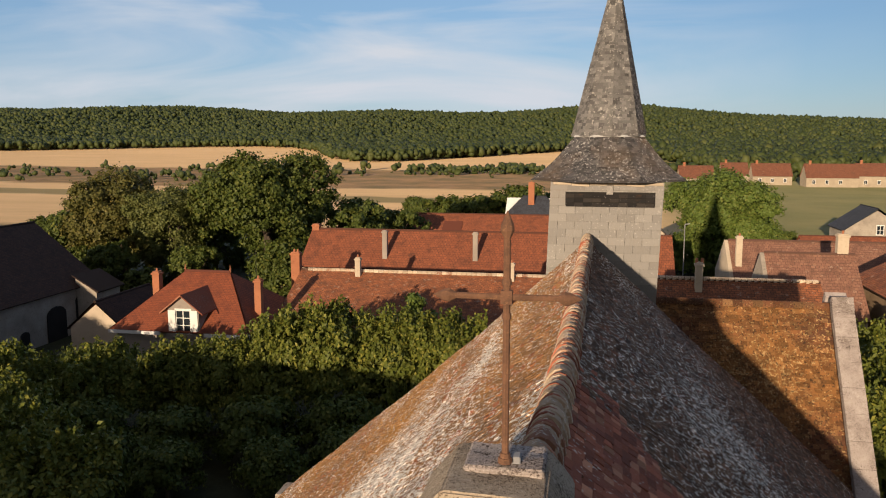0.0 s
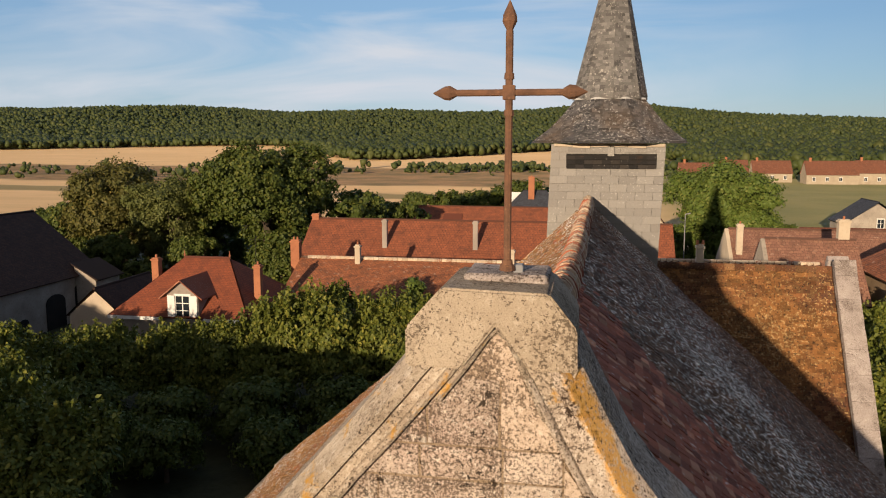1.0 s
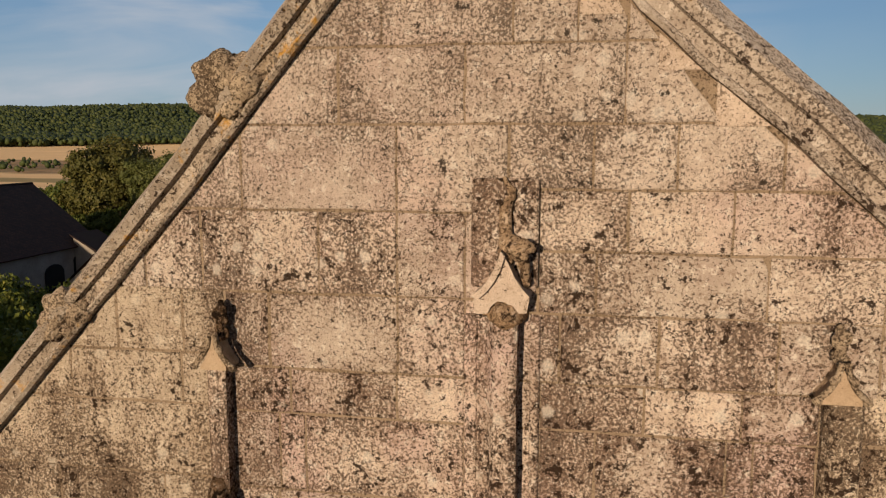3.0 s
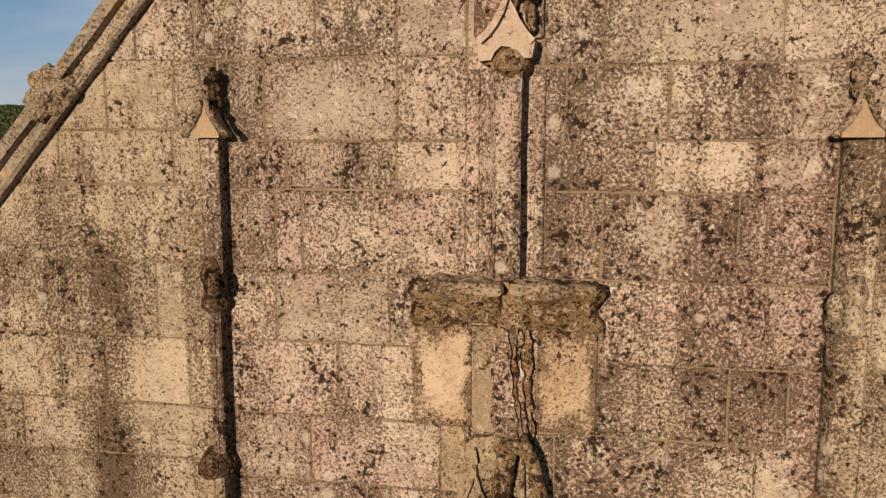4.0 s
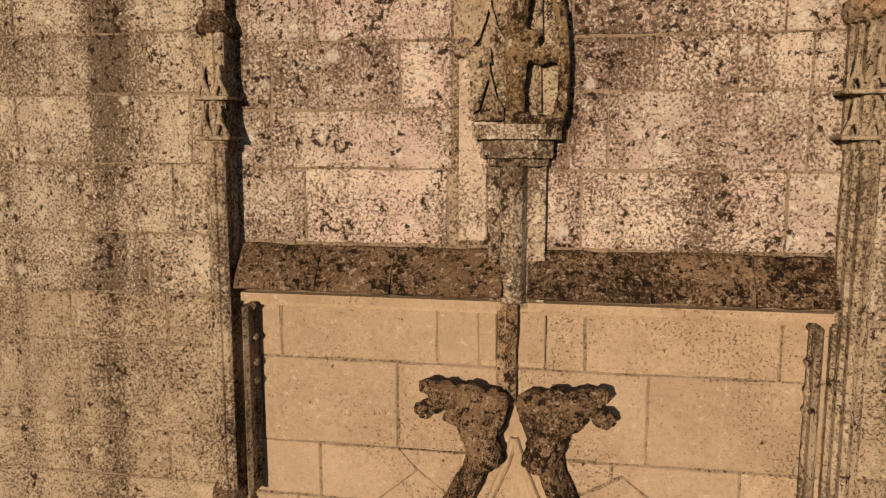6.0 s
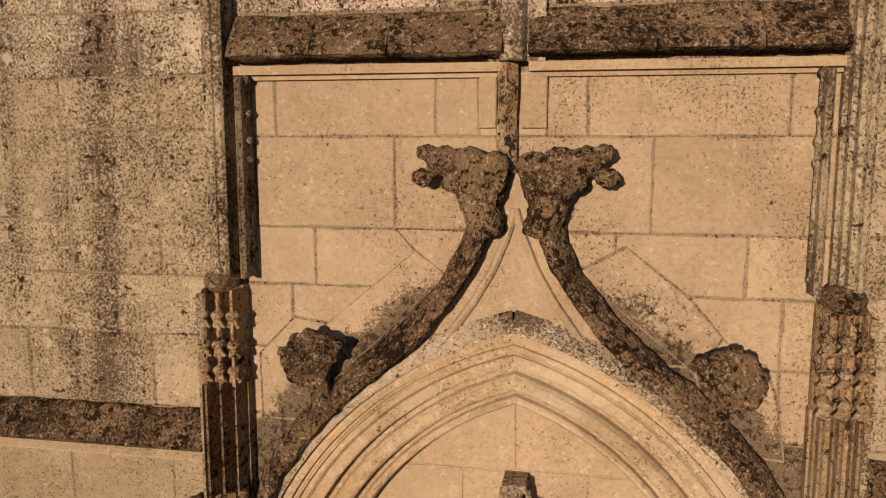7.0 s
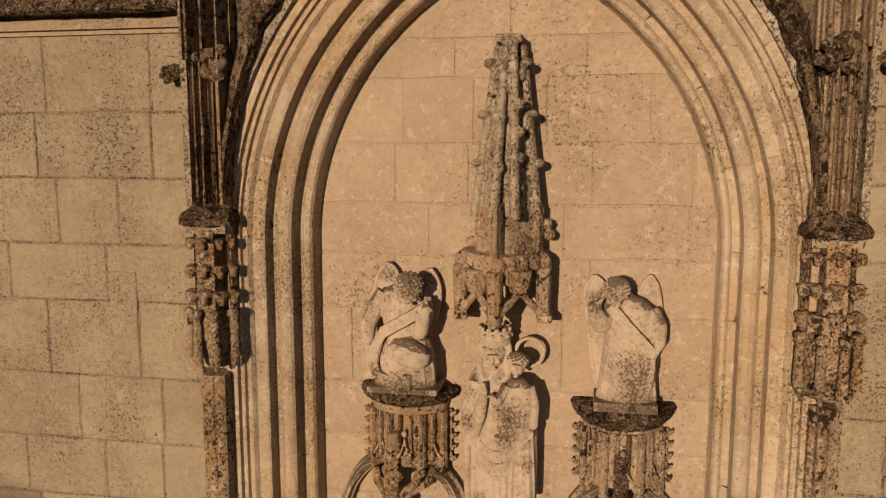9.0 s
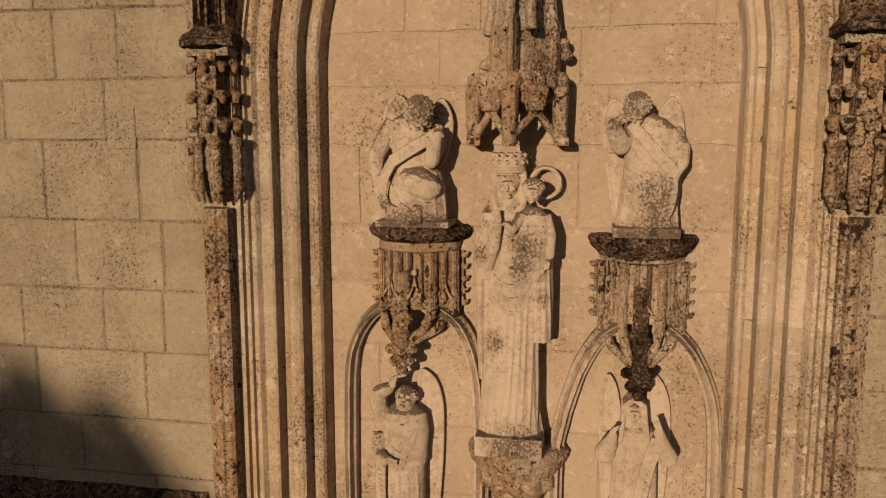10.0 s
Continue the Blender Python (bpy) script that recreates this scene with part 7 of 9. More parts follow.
def bracket(cx, ztop, w, pend, mossy):
    """A shelf on a ribbed little canopy: piers, blind gablets, crockets up the sides, and a hanging boss."""
    group = new("statue_bracket")
    group.parent = tympanum
    tagged(group, "carved bracket canopy with a mossy shelf and a hanging boss")
    bm = bmesh.new()
    loft(bm, [(ztop - 0.10 - 0.05 * mossy, w * 0.66, 0.17), (ztop - 0.06, w * 0.95, 0.245), (ztop - 0.025, w, 0.26), (ztop, w * 0.92, 0.23)], cx, WALL_Y, 26, half=True)
    carved("shelf", bm, M_MOSSY, "round-fronted shelf with a mossy rim", 0.008, 0.022, 0.03, group)
    zc = ztop - 0.09
    bm = bmesh.new()
    loft(bm, [(zc - 0.06, w * 0.62, 0.150), (zc - 0.045, w * 0.76, 0.19), (zc, w * 0.80, 0.20)], cx, WALL_Y, 22, half=True)
    part("moulding", bm, M_CARVED, group)
    plan_ = [(-0.205, 0.01), (-0.205, -0.07), (-0.095, -0.145), (0.095, -0.145), (0.205, -0.07), (0.205, 0.01)]
    bm = bmesh.new()
    prism(bm, plan_, zc - 0.37, zc - 0.04, cx, WALL_Y)
    wear(bm, 0.006, 20, cuts=4, seed=cx)
    part("drum", bm, M_CARVED, group)
    # slim piers at the corners and between them
    for k, (dx, dy, r) in enumerate(((-0.205, -0.075, 0.020), (-0.15, -0.115, 0.013), (-0.095, -0.15, 0.021), (-0.03, -0.155, 0.012), (0.03, -0.155, 0.012), (0.095, -0.15, 0.021), (0.15, -0.115, 0.013), (0.205, -0.075, 0.020))):
        bm = bmesh.new()
        low = zc - (0.40 if r > 0.015 else 0.30) - random.uniform(0, 0.03)
        prism(bm, section(r, r * 2.2), low, zc - 0.05, cx + dx, WALL_Y + dy)
        for z in (low + 0.03, low + 0.15, zc - 0.10):
            ball(bm, cx + dx, WALL_Y + dy - r * 1.3, z, r * 1.25, r * 1.1, r * 0.9, sub=1)
        wear(bm, 0.004, 33, cuts=2, seed=dx)
        part("pier", bm, M_MOSSY if (mossy and k == 4) or (not mossy and k == 3) else M_CARVED, group)
    # pierced gablets between the piers
    for dx, dy in ((-0.15, -0.10), (0.0, -0.15), (0.15, -0.10)):
        bm = bmesh.new()
        gablet(bm, 0.0, 0.0, 0.048, 0.13, 0.035)
        ball(bm, 0.0, -0.035, 0.15, 0.018, 0.018, 0.022, sub=1)
        for v in bm.verts:
            v.co += Vector((cx + dx, WALL_Y + dy, zc - 0.31))
        part("gablet", bm, M_CARVED, group)
    # crockets that climb either side
    for sx in (-1, 1):
        bm = bmesh.new()
        x = cx + sx * 0.235
        limb(bm, (x, WALL_Y - 0.03, zc - 0.36), (x, WALL_Y - 0.03, zc - 0.05), 0.012, 0.010, 7)
        for q in range(5):
            z = zc - 0.34 + q * 0.066
            ball(bm, x + sx * 0.014, WALL_Y - 0.045, z, 0.021, 0.022, 0.017, (0, sx * 25, 0), 1)
            ball(bm, x + sx * 0.030, WALL_Y - 0.045, z + 0.012, 0.011, 0.013, 0.011, sub=1)
        carved("crocket_strip", bm, M_CARVED, "", 0.006, 0.008, 0.02, group)
    # ribs that gather to the boss, with foliage in the spandrels
    px = cx - 0.075 if not mossy else cx - 0.005
    for dx in (-0.20, -0.10, 0.10, 0.20):
        bm = bmesh.new()
        a = Vector((cx + dx, WALL_Y - (0.15 if abs(dx) < 0.15 else 0.07), zc - 0.34))
        b = Vector((px + dx * 0.12, WALL_Y - 0.155, pend + 0.16))
        m = (a + b) / 2 + Vector((dx * 0.18, 0.02, -0.03))
        chain(bm, [(*a, 0.026), (*m, 0.024), (*b, 0.022)])
        wear(bm, 0.006, 25, seed=dx)
        part("rib", bm, M_CARVED, group)
    for sx in (-1, 1):
        bm = bmesh.new()
        for q in range(6):
            a = q * 1.1
            ball(bm, cx + sx * (0.17 + 0.030 * math.cos(a)), WALL_Y - 0.035, zc - 0.44 + 0.028 * math.sin(a), 0.026, 0.022, 0.018, (0, q * 40, 0), 1)
        carved("leaf", bm, M_CARVED, "", 0.006, 0.012, 0.02, group)
    bm = bmesh.new()
    prism(bm, [(0.0, -0.045), (0.038, -0.020), (0.038, 0.03), (-0.038, 0.03), (-0.038, -0.020)], pend + 0.10, zc - 0.16, px, WALL_Y - 0.16)
    for dx, z, r in ((0.0, 0.02, 0.034), (-0.038, 0.07, 0.036), (0.038, 0.075, 0.036), (0.0, 0.11, 0.05), (-0.06, 0.14, 0.036), (0.06, 0.145, 0.036), (0.0, 0.22, 0.045), (0.03, 0.31, 0.036), (-0.03, 0.34, 0.036), (0.0, 0.42, 0.035)):
        ball(bm, px + dx, WALL_Y - 0.17, pend + z, r, r * 0.9, r * 0.85)
    carved("boss", bm, M_MOSSY if mossy else M_CARVED, "hanging boss under the canopy, blackened", 0.007, 0.020, 0.022, group)


bracket(-0.555, 4.765, 0.29, 3.95, 0)
bracket(0.635, 4.735, 0.285, 3.88, 1)

bm = bmesh.new()
loft(bm, [(3.12, 0.07, 0.08), (3.24, 0.15, 0.15), (3.38, 0.21, 0.22), (3.46, 0.265, 0.27), (3.52, 0.285, 0.29), (3.56, 0.26, 0.26)], 0.0, WALL_Y, 16, half=True)
for a in range(7):
    t = math.pi * (a + 0.5) / 7
    ball(bm, -0.2 * math.cos(t), WALL_Y - 0.2 * math.sin(t), 3.37, 0.05, 0.05, 0.06)
carved("corbel", bm, M_CARVED, "leaf-carved corbel with a dark rim", 0.010, 0.03)


# ---- statues: each one plain mesh ----
def statue(name, bm, label, at, group, voxel=0.0075, material=None):
    """Places a carving's own origin at its foot."""
    for v in bm.verts:
        v.co -= Vector(at)
    ob = part(name, bm, material or M_STATUE, None, "", smooth=True)
    ob.location = at
    tagged(ob, label, "statue", group)
    return fuse(ob, voxel, 0.003, 0.05)


def wing(bm, y, outline, feathers=4):
    """A folded wing: a plate over an outline (x, z), tip first, with a raised rim and long feathers."""
    pts = smooth_line([*outline, outline[0]], 4)[:-1]
    fr = [bm.verts.new((px, y - 0.012, pz)) for px, pz in pts]
    bk = [bm.verts.new((px, y + 0.03, pz)) for px, pz in pts]
    n = len(pts)
    for i in range(n):
        k = (i + 1) % n
        bm.faces.new((fr[i], bk[i], bk[k], fr[k]))
        limb(bm, (pts[i][0], y - 0.012, pts[i][1]), (pts[k][0], y - 0.012, pts[k][1]), 0.010, 0.010, 6)
    bm.faces.new(fr)
    bm.faces.new(bk[::-1])
    low, high = min(pts, key=lambda q: q[1]), max(pts, key=lambda q: q[1])
    cx = sum(q[0] for q in pts) / n
    for k in range(feathers):
        t = (k + 0.5) / feathers - 0.5
        limb(bm, (cx + t * 0.06, y - 0.012, high[1] * 0.55 + low[1] * 0.45), (low[0] + t * 0.04, y - 0.010, low[1] + 0.03), 0.007, 0.005, 5)


def robe(bm, rings, folds=9, n=54, phase=0.0):
    """Draped cloth: rings (z, cx, cy, half width, depth, fold height) with pleats that deepen downwards."""
    made = []
    for z, cx, cy, w, d, amp in rings:
        ring = []
        for i in range(n):
            a = 2 * math.pi * i / n
            k = 1 + amp * (math.sin(folds * a + phase + z * 2.0) + 0.5 * math.sin(folds * 1.7 * a + 1.3))
            ring.append(bm.verts.new((cx + w * math.cos(a) * k, cy + d * math.sin(a) * k, z)))
        made.append(ring)
    for r0, r1 in zip(made, made[1:]):
        for i in range(n):
            j = (i + 1) % n
            bm.faces.new((r0[i], r0[j], r1[j], r1[i]))
    bm.faces.new(made[0][::-1])
    bm.faces.new(made[-1])


def drape(bm, rings, line, r=0.010):
    """A fold of cloth that runs over a robe along points (x, z)."""
    zs = [q[0] for q in rings]
    pts = []
    for x, z in smooth_line(line, 4):
        cx, cy, w, d = (float(np.interp(z, zs, [q[i] for q in rings])) for i in (1, 2, 3, 4))
        t = max(-0.96, min(0.96, (x - cx) / w))
        pts.append((cx + t * w, cy - d * math.sqrt(1 - t * t) + r * 0.25, z))
    n = len(pts)
    for k, (a, b) in enumerate(zip(pts, pts[1:])):
        limb(bm, a, b, r * (0.45 + 0.55 * math.sin(math.pi * (k + 0.3) / n)), r * (0.45 + 0.55 * math.sin(math.pi * (k + 1.3) / n)), 6)


def head(bm, x, y, z, r, down=0.0, curls=True, lean=0.0):
    """A plain oval head with brow, nose, cheeks and chin, and a mass of hair."""
    m = pose(x, y, z, 38 * down, lean, 0)

    def lump_(dx, dy, dz, a, b, c, sub=2):
        p = m @ Vector((dx * r, dy * r, dz * r))
        ball(bm, p.x, p.y, p.z, a * r, b * r, c * r, (38 * down, lean, 0), sub)

    lump_(0, 0, 0, 0.80, 0.86, 1.06)
    lump_(0, 0.20, 0.24, 0.98, 0.96, 0.88)
    lump_(0, -0.93, -0.10, 0.11, 0.16, 0.26)
    lump_(0, -0.78, 0.22, 0.52, 0.14, 0.11)
    for sx in (-1, 1):
        lump_(sx * 0.36, -0.66, -0.26, 0.24, 0.20, 0.22)
        lump_(sx * 0.30, -0.80, 0.07, 0.13, 0.08, 0.06)
    lump_(0, -0.84, -0.50, 0.20, 0.10, 0.06)
    lump_(0, -0.70, -0.80, 0.26, 0.22, 0.20)
    if curls:
        for k in range(70):
            a, b = k * 2.4, 0.0 + 0.0215 * k
            lump_(0.96 * math.cos(a) * math.cos(b), 0.22 + 0.92 * math.sin(a) * math.cos(b), 0.30 + 0.80 * math.sin(b), 0.15, 0.15, 0.13, 1)


def ribbon(bm, pts, w, t=0.010):
    """A scroll: a thin band through points (x, y, z), w wide across the picture of the wall."""
    for a, b in zip(pts, pts[1:]):
        d = Vector((b[0] - a[0], 0, b[2] - a[2])).normalized()
        o = Vector((-d.z, 0, d.x)) * w
        q = [Vector(a) - o, Vector(b) - o, Vector(b) + o, Vector(a) + o]
        fr = [bm.verts.new(p + Vector((0, -t, 0))) for p in q]
        bk = [bm.verts.new(p + Vector((0, t, 0))) for p in q]
        for i in range(4):
            k = (i + 1) % 4
            bm.faces.new((fr[i], fr[k], bk[k], bk[i]))
        bm.faces.new(fr)
        bm.faces.new(bk[::-1])


def hand(bm, x, y, z, dx, dz, size=0.030):
    """A hand laid flat, fingers towards (dx, dz)."""
    ball(bm, x, y, z, size * 0.75, size * 0.5, size * 0.9)
    for k in range(4):
        o = (k - 1.5) * size * 0.34
        limb(bm, (x + o * abs(dz), y - 0.006, z + o * abs(dx)), (x + o * abs(dz) * 1.25 + dx * size * 1.9, y - 0.012, z + o * abs(dx) * 1.25 + dz * size * 1.9), size * 0.21, size * 0.15, 6)


def marks(bm, a, b, n, size):
    """Raised strokes along a scroll from a to b, too worn to read."""
    a, b = Vector(a), Vector(b)
    for k in range(n):
        p = a.lerp(b, (k + 0.5) / n)
        q = Vector((size * (0.7 if k % 2 else -0.5), 0, size * (0.8 if k % 3 else 0.3)))
        limb(bm, p - q, p + q, 0.005, 0.005, 5)


def make_madonna():
    bm = bmesh.new()
    Y = 0.11
    box(bm, -0.213, 0.143, -0.03, 0.22, 3.555, 3.665)
    body = [(3.66, -0.035, Y, 0.172, 0.125, 0.035), (3.78, -0.04, Y, 0.158, 0.115, 0.03), (4.05, -0.04, Y, 0.150, 0.11, 0.02), (4.35, -0.04, Y, 0.158, 0.112, 0.012), (4.60, -0.04, Y, 0.168, 0.112, 0.0), (4.76, -0.045, Y, 0.172, 0.105, 0.0), (4.84, -0.05, Y, 0.150, 0.09, 0.0), (4.90, -0.055, Y, 0.09, 0.07, 0.0), (4.96, -0.055, Y, 0.05, 0.055, 0.0)]
    robe(bm, body, 11)
    # long folds that fan out from the hip to the foot
    for x0, x1, x2, r in ((-0.13, -0.15, -0.18, 0.014), (-0.09, -0.105, -0.135, 0.011), (-0.05, -0.06, -0.09, 0.013), (-0.01, -0.025, -0.05, 0.010), (0.02, 0.01, -0.01, 0.013), (0.05, 0.04, 0.03, 0.011), (0.08, 0.075, 0.07, 0.014), (0.10, 0.105, 0.11, 0.010)):
        drape(bm, body, [(x0, 4.42), (x1, 4.05), (x2, 3.69)], r)
    for z0, sag in ((4.52, 0.10), (4.46, 0.13), (4.40, 0.16)):
        drape(bm, body, [(0.09, z0 + 0.06), (0.0, z0 - sag * 0.4), (-0.10, z0 - sag * 0.2), (-0.17, z0 + 0.10)], 0.010)
    # mantle on the arm, down to a stepped hem
    cloak = [(4.17, 0.125, Y, 0.052, 0.085, 0.05), (4.4, 0.125, Y, 0.055, 0.09, 0.04), (4.62, 0.115, Y - 0.01, 0.062, 0.095, 0.02), (4.80, 0.07, Y, 0.06, 0.08, 0.0)]
    robe(bm, cloak, 6, 36)
    for x in (0.09, 0.115, 0.14, 0.165):
        drape(bm, cloak, [(x - 0.01, 4.60), (x, 4.35), (x + 0.004, 4.18)], 0.009)
    robe(bm, [(3.95, -0.185, Y + 0.01, 0.026, 0.07, 0.03), (4.3, -0.195, Y, 0.030, 0.08, 0.02), (4.55, -0.195, Y, 0.036, 0.09, 0.0), (4.85, -0.14, Y, 0.05, 0.07, 0.0)], 4, 24)
    # wide sleeve from the shoulder to the elbow
    sleeve = [(4.50, -0.165, Y - 0.05, 0.050, 0.05, 0.0), (4.60, -0.175, Y - 0.05, 0.062, 0.065, 0.0), (4.74, -0.165, Y - 0.03, 0.062, 0.065, 0.0), (4.86, -0.13, Y, 0.05, 0.055, 0.0)]
    robe(bm, sleeve, 5, 30)
    for x0, x1 in ((-0.20, -0.15), (-0.19, -0.13), (-0.15, -0.12)):
        drape(bm, sleeve, [(x0 + 0.03, 4.80), (x0, 4.66), (x1, 4.54)], 0.008)
    # veil, face, crown
    veil = [(4.84, -0.06, Y + 0.02, 0.145, 0.075, 0.0), (4.91, -0.058, Y + 0.02, 0.105, 0.075, 0.0), (5.00, -0.055, Y + 0.02, 0.088, 0.078, 0.0), (5.08, -0.055, Y + 0.005, 0.080, 0.075, 0.0)]
    robe(bm, veil, 5, 28)
    for sx in (-1, 1):
        chain(bm, [(-0.055 + sx * 0.075, Y - 0.035, 5.06, 0.016), (-0.055 + sx * 0.082, Y - 0.04, 4.97, 0.018), (-0.055 + sx * 0.075, Y - 0.045, 4.90, 0.020), (-0.055 + sx * 0.05, Y - 0.06, 4.86, 0.018)])
    head(bm, -0.057, Y - 0.045, 4.995, 0.069, 0.15, curls=False, lean=-4)
    crown_ = [(5.05, -0.053, Y - 0.015, 0.080, 0.082, 0.0), (5.075, -0.053, Y - 0.015, 0.086, 0.088, 0.0), (5.085, -0.053, Y - 0.015, 0.080, 0.082, 0.0), (5.135, -0.053, Y - 0.015, 0.088, 0.09, 0.0)]
    robe(bm, crown_, 5, 32)
    for a in range(12):
        t = a * math.pi / 6 + 0.2
        ball(bm, -0.053 + 0.083 * math.cos(t), Y - 0.015 + 0.085 * math.sin(t), 5.143, 0.014, 0.014, 0.018, sub=1)
        ball(bm, -0.053 + 0.088 * math.cos(t + 0.26), Y - 0.015 + 0.09 * math.sin(t + 0.26), 5.106, 0.011, 0.011, 0.014, sub=1)
    # her raised hand
    chain(bm, [(-0.165, Y - 0.09, 4.57, 0.045), (-0.125, Y - 0.125, 4.68, 0.038), (-0.10, Y - 0.14, 4.79, 0.026)])
    hand(bm, -0.098, Y - 0.145, 4.82, -0.25, 0.97, 0.028)
    # the child on her arm
    small = [(4.50, 0.045, Y - 0.09, 0.085, 0.05, 0.03), (4.60, 0.065, Y - 0.09, 0.092, 0.06, 0.02), (4.74, 0.078, Y - 0.09, 0.085, 0.06, 0.0), (4.84, 0.08, Y - 0.08, 0.075, 0.052, 0.0), (4.88, 0.075, Y - 0.07, 0.035, 0.035, 0.0)]
    robe(bm, small, 8, 40)
    for x0, x1 in ((0.03, 0.0), (0.06, 0.03), (0.09, 0.07), (0.12, 0.11)):
        drape(bm, small, [(x0, 4.78), ((x0 + x1) / 2 - 0.005, 4.66), (x1, 4.52)], 0.008)
    for k in range(9):
        ball(bm, -0.03 + 0.020 * k, Y - 0.135 + 0.004 * abs(k - 4), 4.535 + 0.006 * abs(k - 4), 0.016, 0.016, 0.020, sub=1)
    head(bm, 0.073, Y - 0.10, 4.962, 0.058, 0.1, lean=5)
    chain(bm, [(0.135, Y - 0.07, 4.84, 0.032), (0.165, Y - 0.09, 4.74, 0.030), (0.165, Y - 0.11, 4.64, 0.024)])
    hand(bm, 0.155, Y - 0.125, 4.60, -0.2, -0.95, 0.020)
    chain(bm, [(0.02, Y - 0.10, 4.84, 0.030), (-0.025, Y - 0.145, 4.77, 0.026), (-0.055, Y - 0.155, 4.80, 0.018)])
    for a in range(30):
        t = a * math.pi / 15
        ball(bm, 0.128 + 0.074 * math.cos(t), Y + 0.03, 5.0 + 0.078 * math.sin(t), 0.015, 0.014, 0.015, sub=1)
    statue("statue", bm, "pale stone crowned woman with a child on a corbel", (-0.02, 0.1, 3.555), "statues in the arch", 0.0046, M_STATUE_CROWNED)


def angel_seated(label):
    """A seated figure that leans its bowed head on a hand, a scroll across the chest."""
    bm = bmesh.new()
    Y = 0.12
    box(bm, -0.75, -0.36, 0.0, 0.24, 4.765, 4.80)
    lap = [(4.79, -0.555, Y - 0.01, 0.175, 0.115, 0.0), (4.88, -0.55, Y - 0.02, 0.165, 0.12, 0.0), (4.98, -0.545, Y - 0.02, 0.150, 0.12, 0.0), (5.06, -0.545, Y - 0.01, 0.125, 0.10, 0.0), (5.11, -0.555, Y, 0.09, 0.08, 0.0)]
    robe(bm, lap, 8, 48)
    ball(bm, -0.515, 0.015, 4.99, 0.125, 0.075, 0.085, (0, 20, 0))
    for line_ in ([(-0.65, 5.05), (-0.60, 4.96), (-0.50, 4.90), (-0.40, 4.88)], [(-0.66, 4.98), (-0.62, 4.90), (-0.52, 4.84), (-0.41, 4.82)], [(-0.43, 5.04), (-0.40, 4.94), (-0.385, 4.82)], [(-0.47, 5.05), (-0.44, 4.93), (-0.43, 4.81)], [(-0.69, 4.93), (-0.67, 4.86), (-0.60, 4.81)]):
        drape(bm, lap, line_, 0.012)
    box(bm, -0.545, -0.495, -0.03, 0.06, 4.79, 4.885, 0.008)
    torso = [(5.02, -0.57, Y - 0.01, 0.100, 0.085, 0.0), (5.14, -0.57, Y - 0.02, 0.105, 0.085, 0.0), (5.26, -0.57, Y - 0.025, 0.128, 0.085, 0.0), (5.33, -0.565, Y - 0.02, 0.105, 0.07, 0.0), (5.37, -0.545, Y - 0.02, 0.055, 0.05, 0.0)]
    robe(bm, torso, 7, 40)
    for x in (-0.63, -0.60, -0.57, -0.54, -0.51):
        drape(bm, torso, [(x, 5.30), (x + 0.004, 5.20), (x + 0.012, 5.13)], 0.008)
    head(bm, -0.505, Y - 0.11, 5.345, 0.080, 1.75, lean=-12)
    chain(bm, [(-0.665, Y - 0.01, 5.305, 0.058), (-0.715, Y - 0.03, 5.23, 0.052), (-0.752, Y - 0.05, 5.15, 0.047), (-0.755, Y - 0.07, 5.07, 0.040), (-0.745, Y - 0.09, 5.02, 0.028)])
    hand(bm, -0.742, Y - 0.10, 4.99, 0.15, -0.98, 0.026)
    chain(bm, [(-0.455, Y - 0.01, 5.28, 0.055), (-0.435, Y - 0.05, 5.19, 0.050), (-0.455, Y - 0.09, 5.115, 0.044), (-0.430, Y - 0.12, 5.19, 0.036), (-0.415, Y - 0.125, 5.25, 0.026)])
    ribbon(bm, [(-0.395, Y - 0.115, 5.265), (-0.53, Y - 0.14, 5.185), (-0.655, Y - 0.125, 5.11)], 0.032, 0.011)
    ribbon(bm, [(-0.645, Y - 0.12, 5.125), (-0.70, Y - 0.11, 5.03), (-0.718, Y - 0.105, 4.94), (-0.69, Y - 0.115, 4.865), (-0.60, Y - 0.125, 4.835)], 0.026, 0.010)
    marks(bm, (-0.45, Y - 0.14, 5.235), (-0.62, Y - 0.145, 5.135), 7, 0.010)
    wing(bm, Y + 0.09, [(-0.674, 5.462), (-0.72, 5.41), (-0.745, 5.33), (-0.755, 5.20), (-0.72, 5.10), (-0.64, 5.12), (-0.60, 5.30), (-0.625, 5.42)])
    wing(bm, Y + 0.08, [(-0.424, 5.435), (-0.385, 5.37), (-0.372, 5.29), (-0.39, 5.18), (-0.436, 5.08), (-0.48, 5.12), (-0.47, 5.30), (-0.455, 5.41)])
    statue("statue", bm, label, (-0.57, 0.12, 4.765), "statues in the arch", 0.0045, M_STATUE_SEATED)


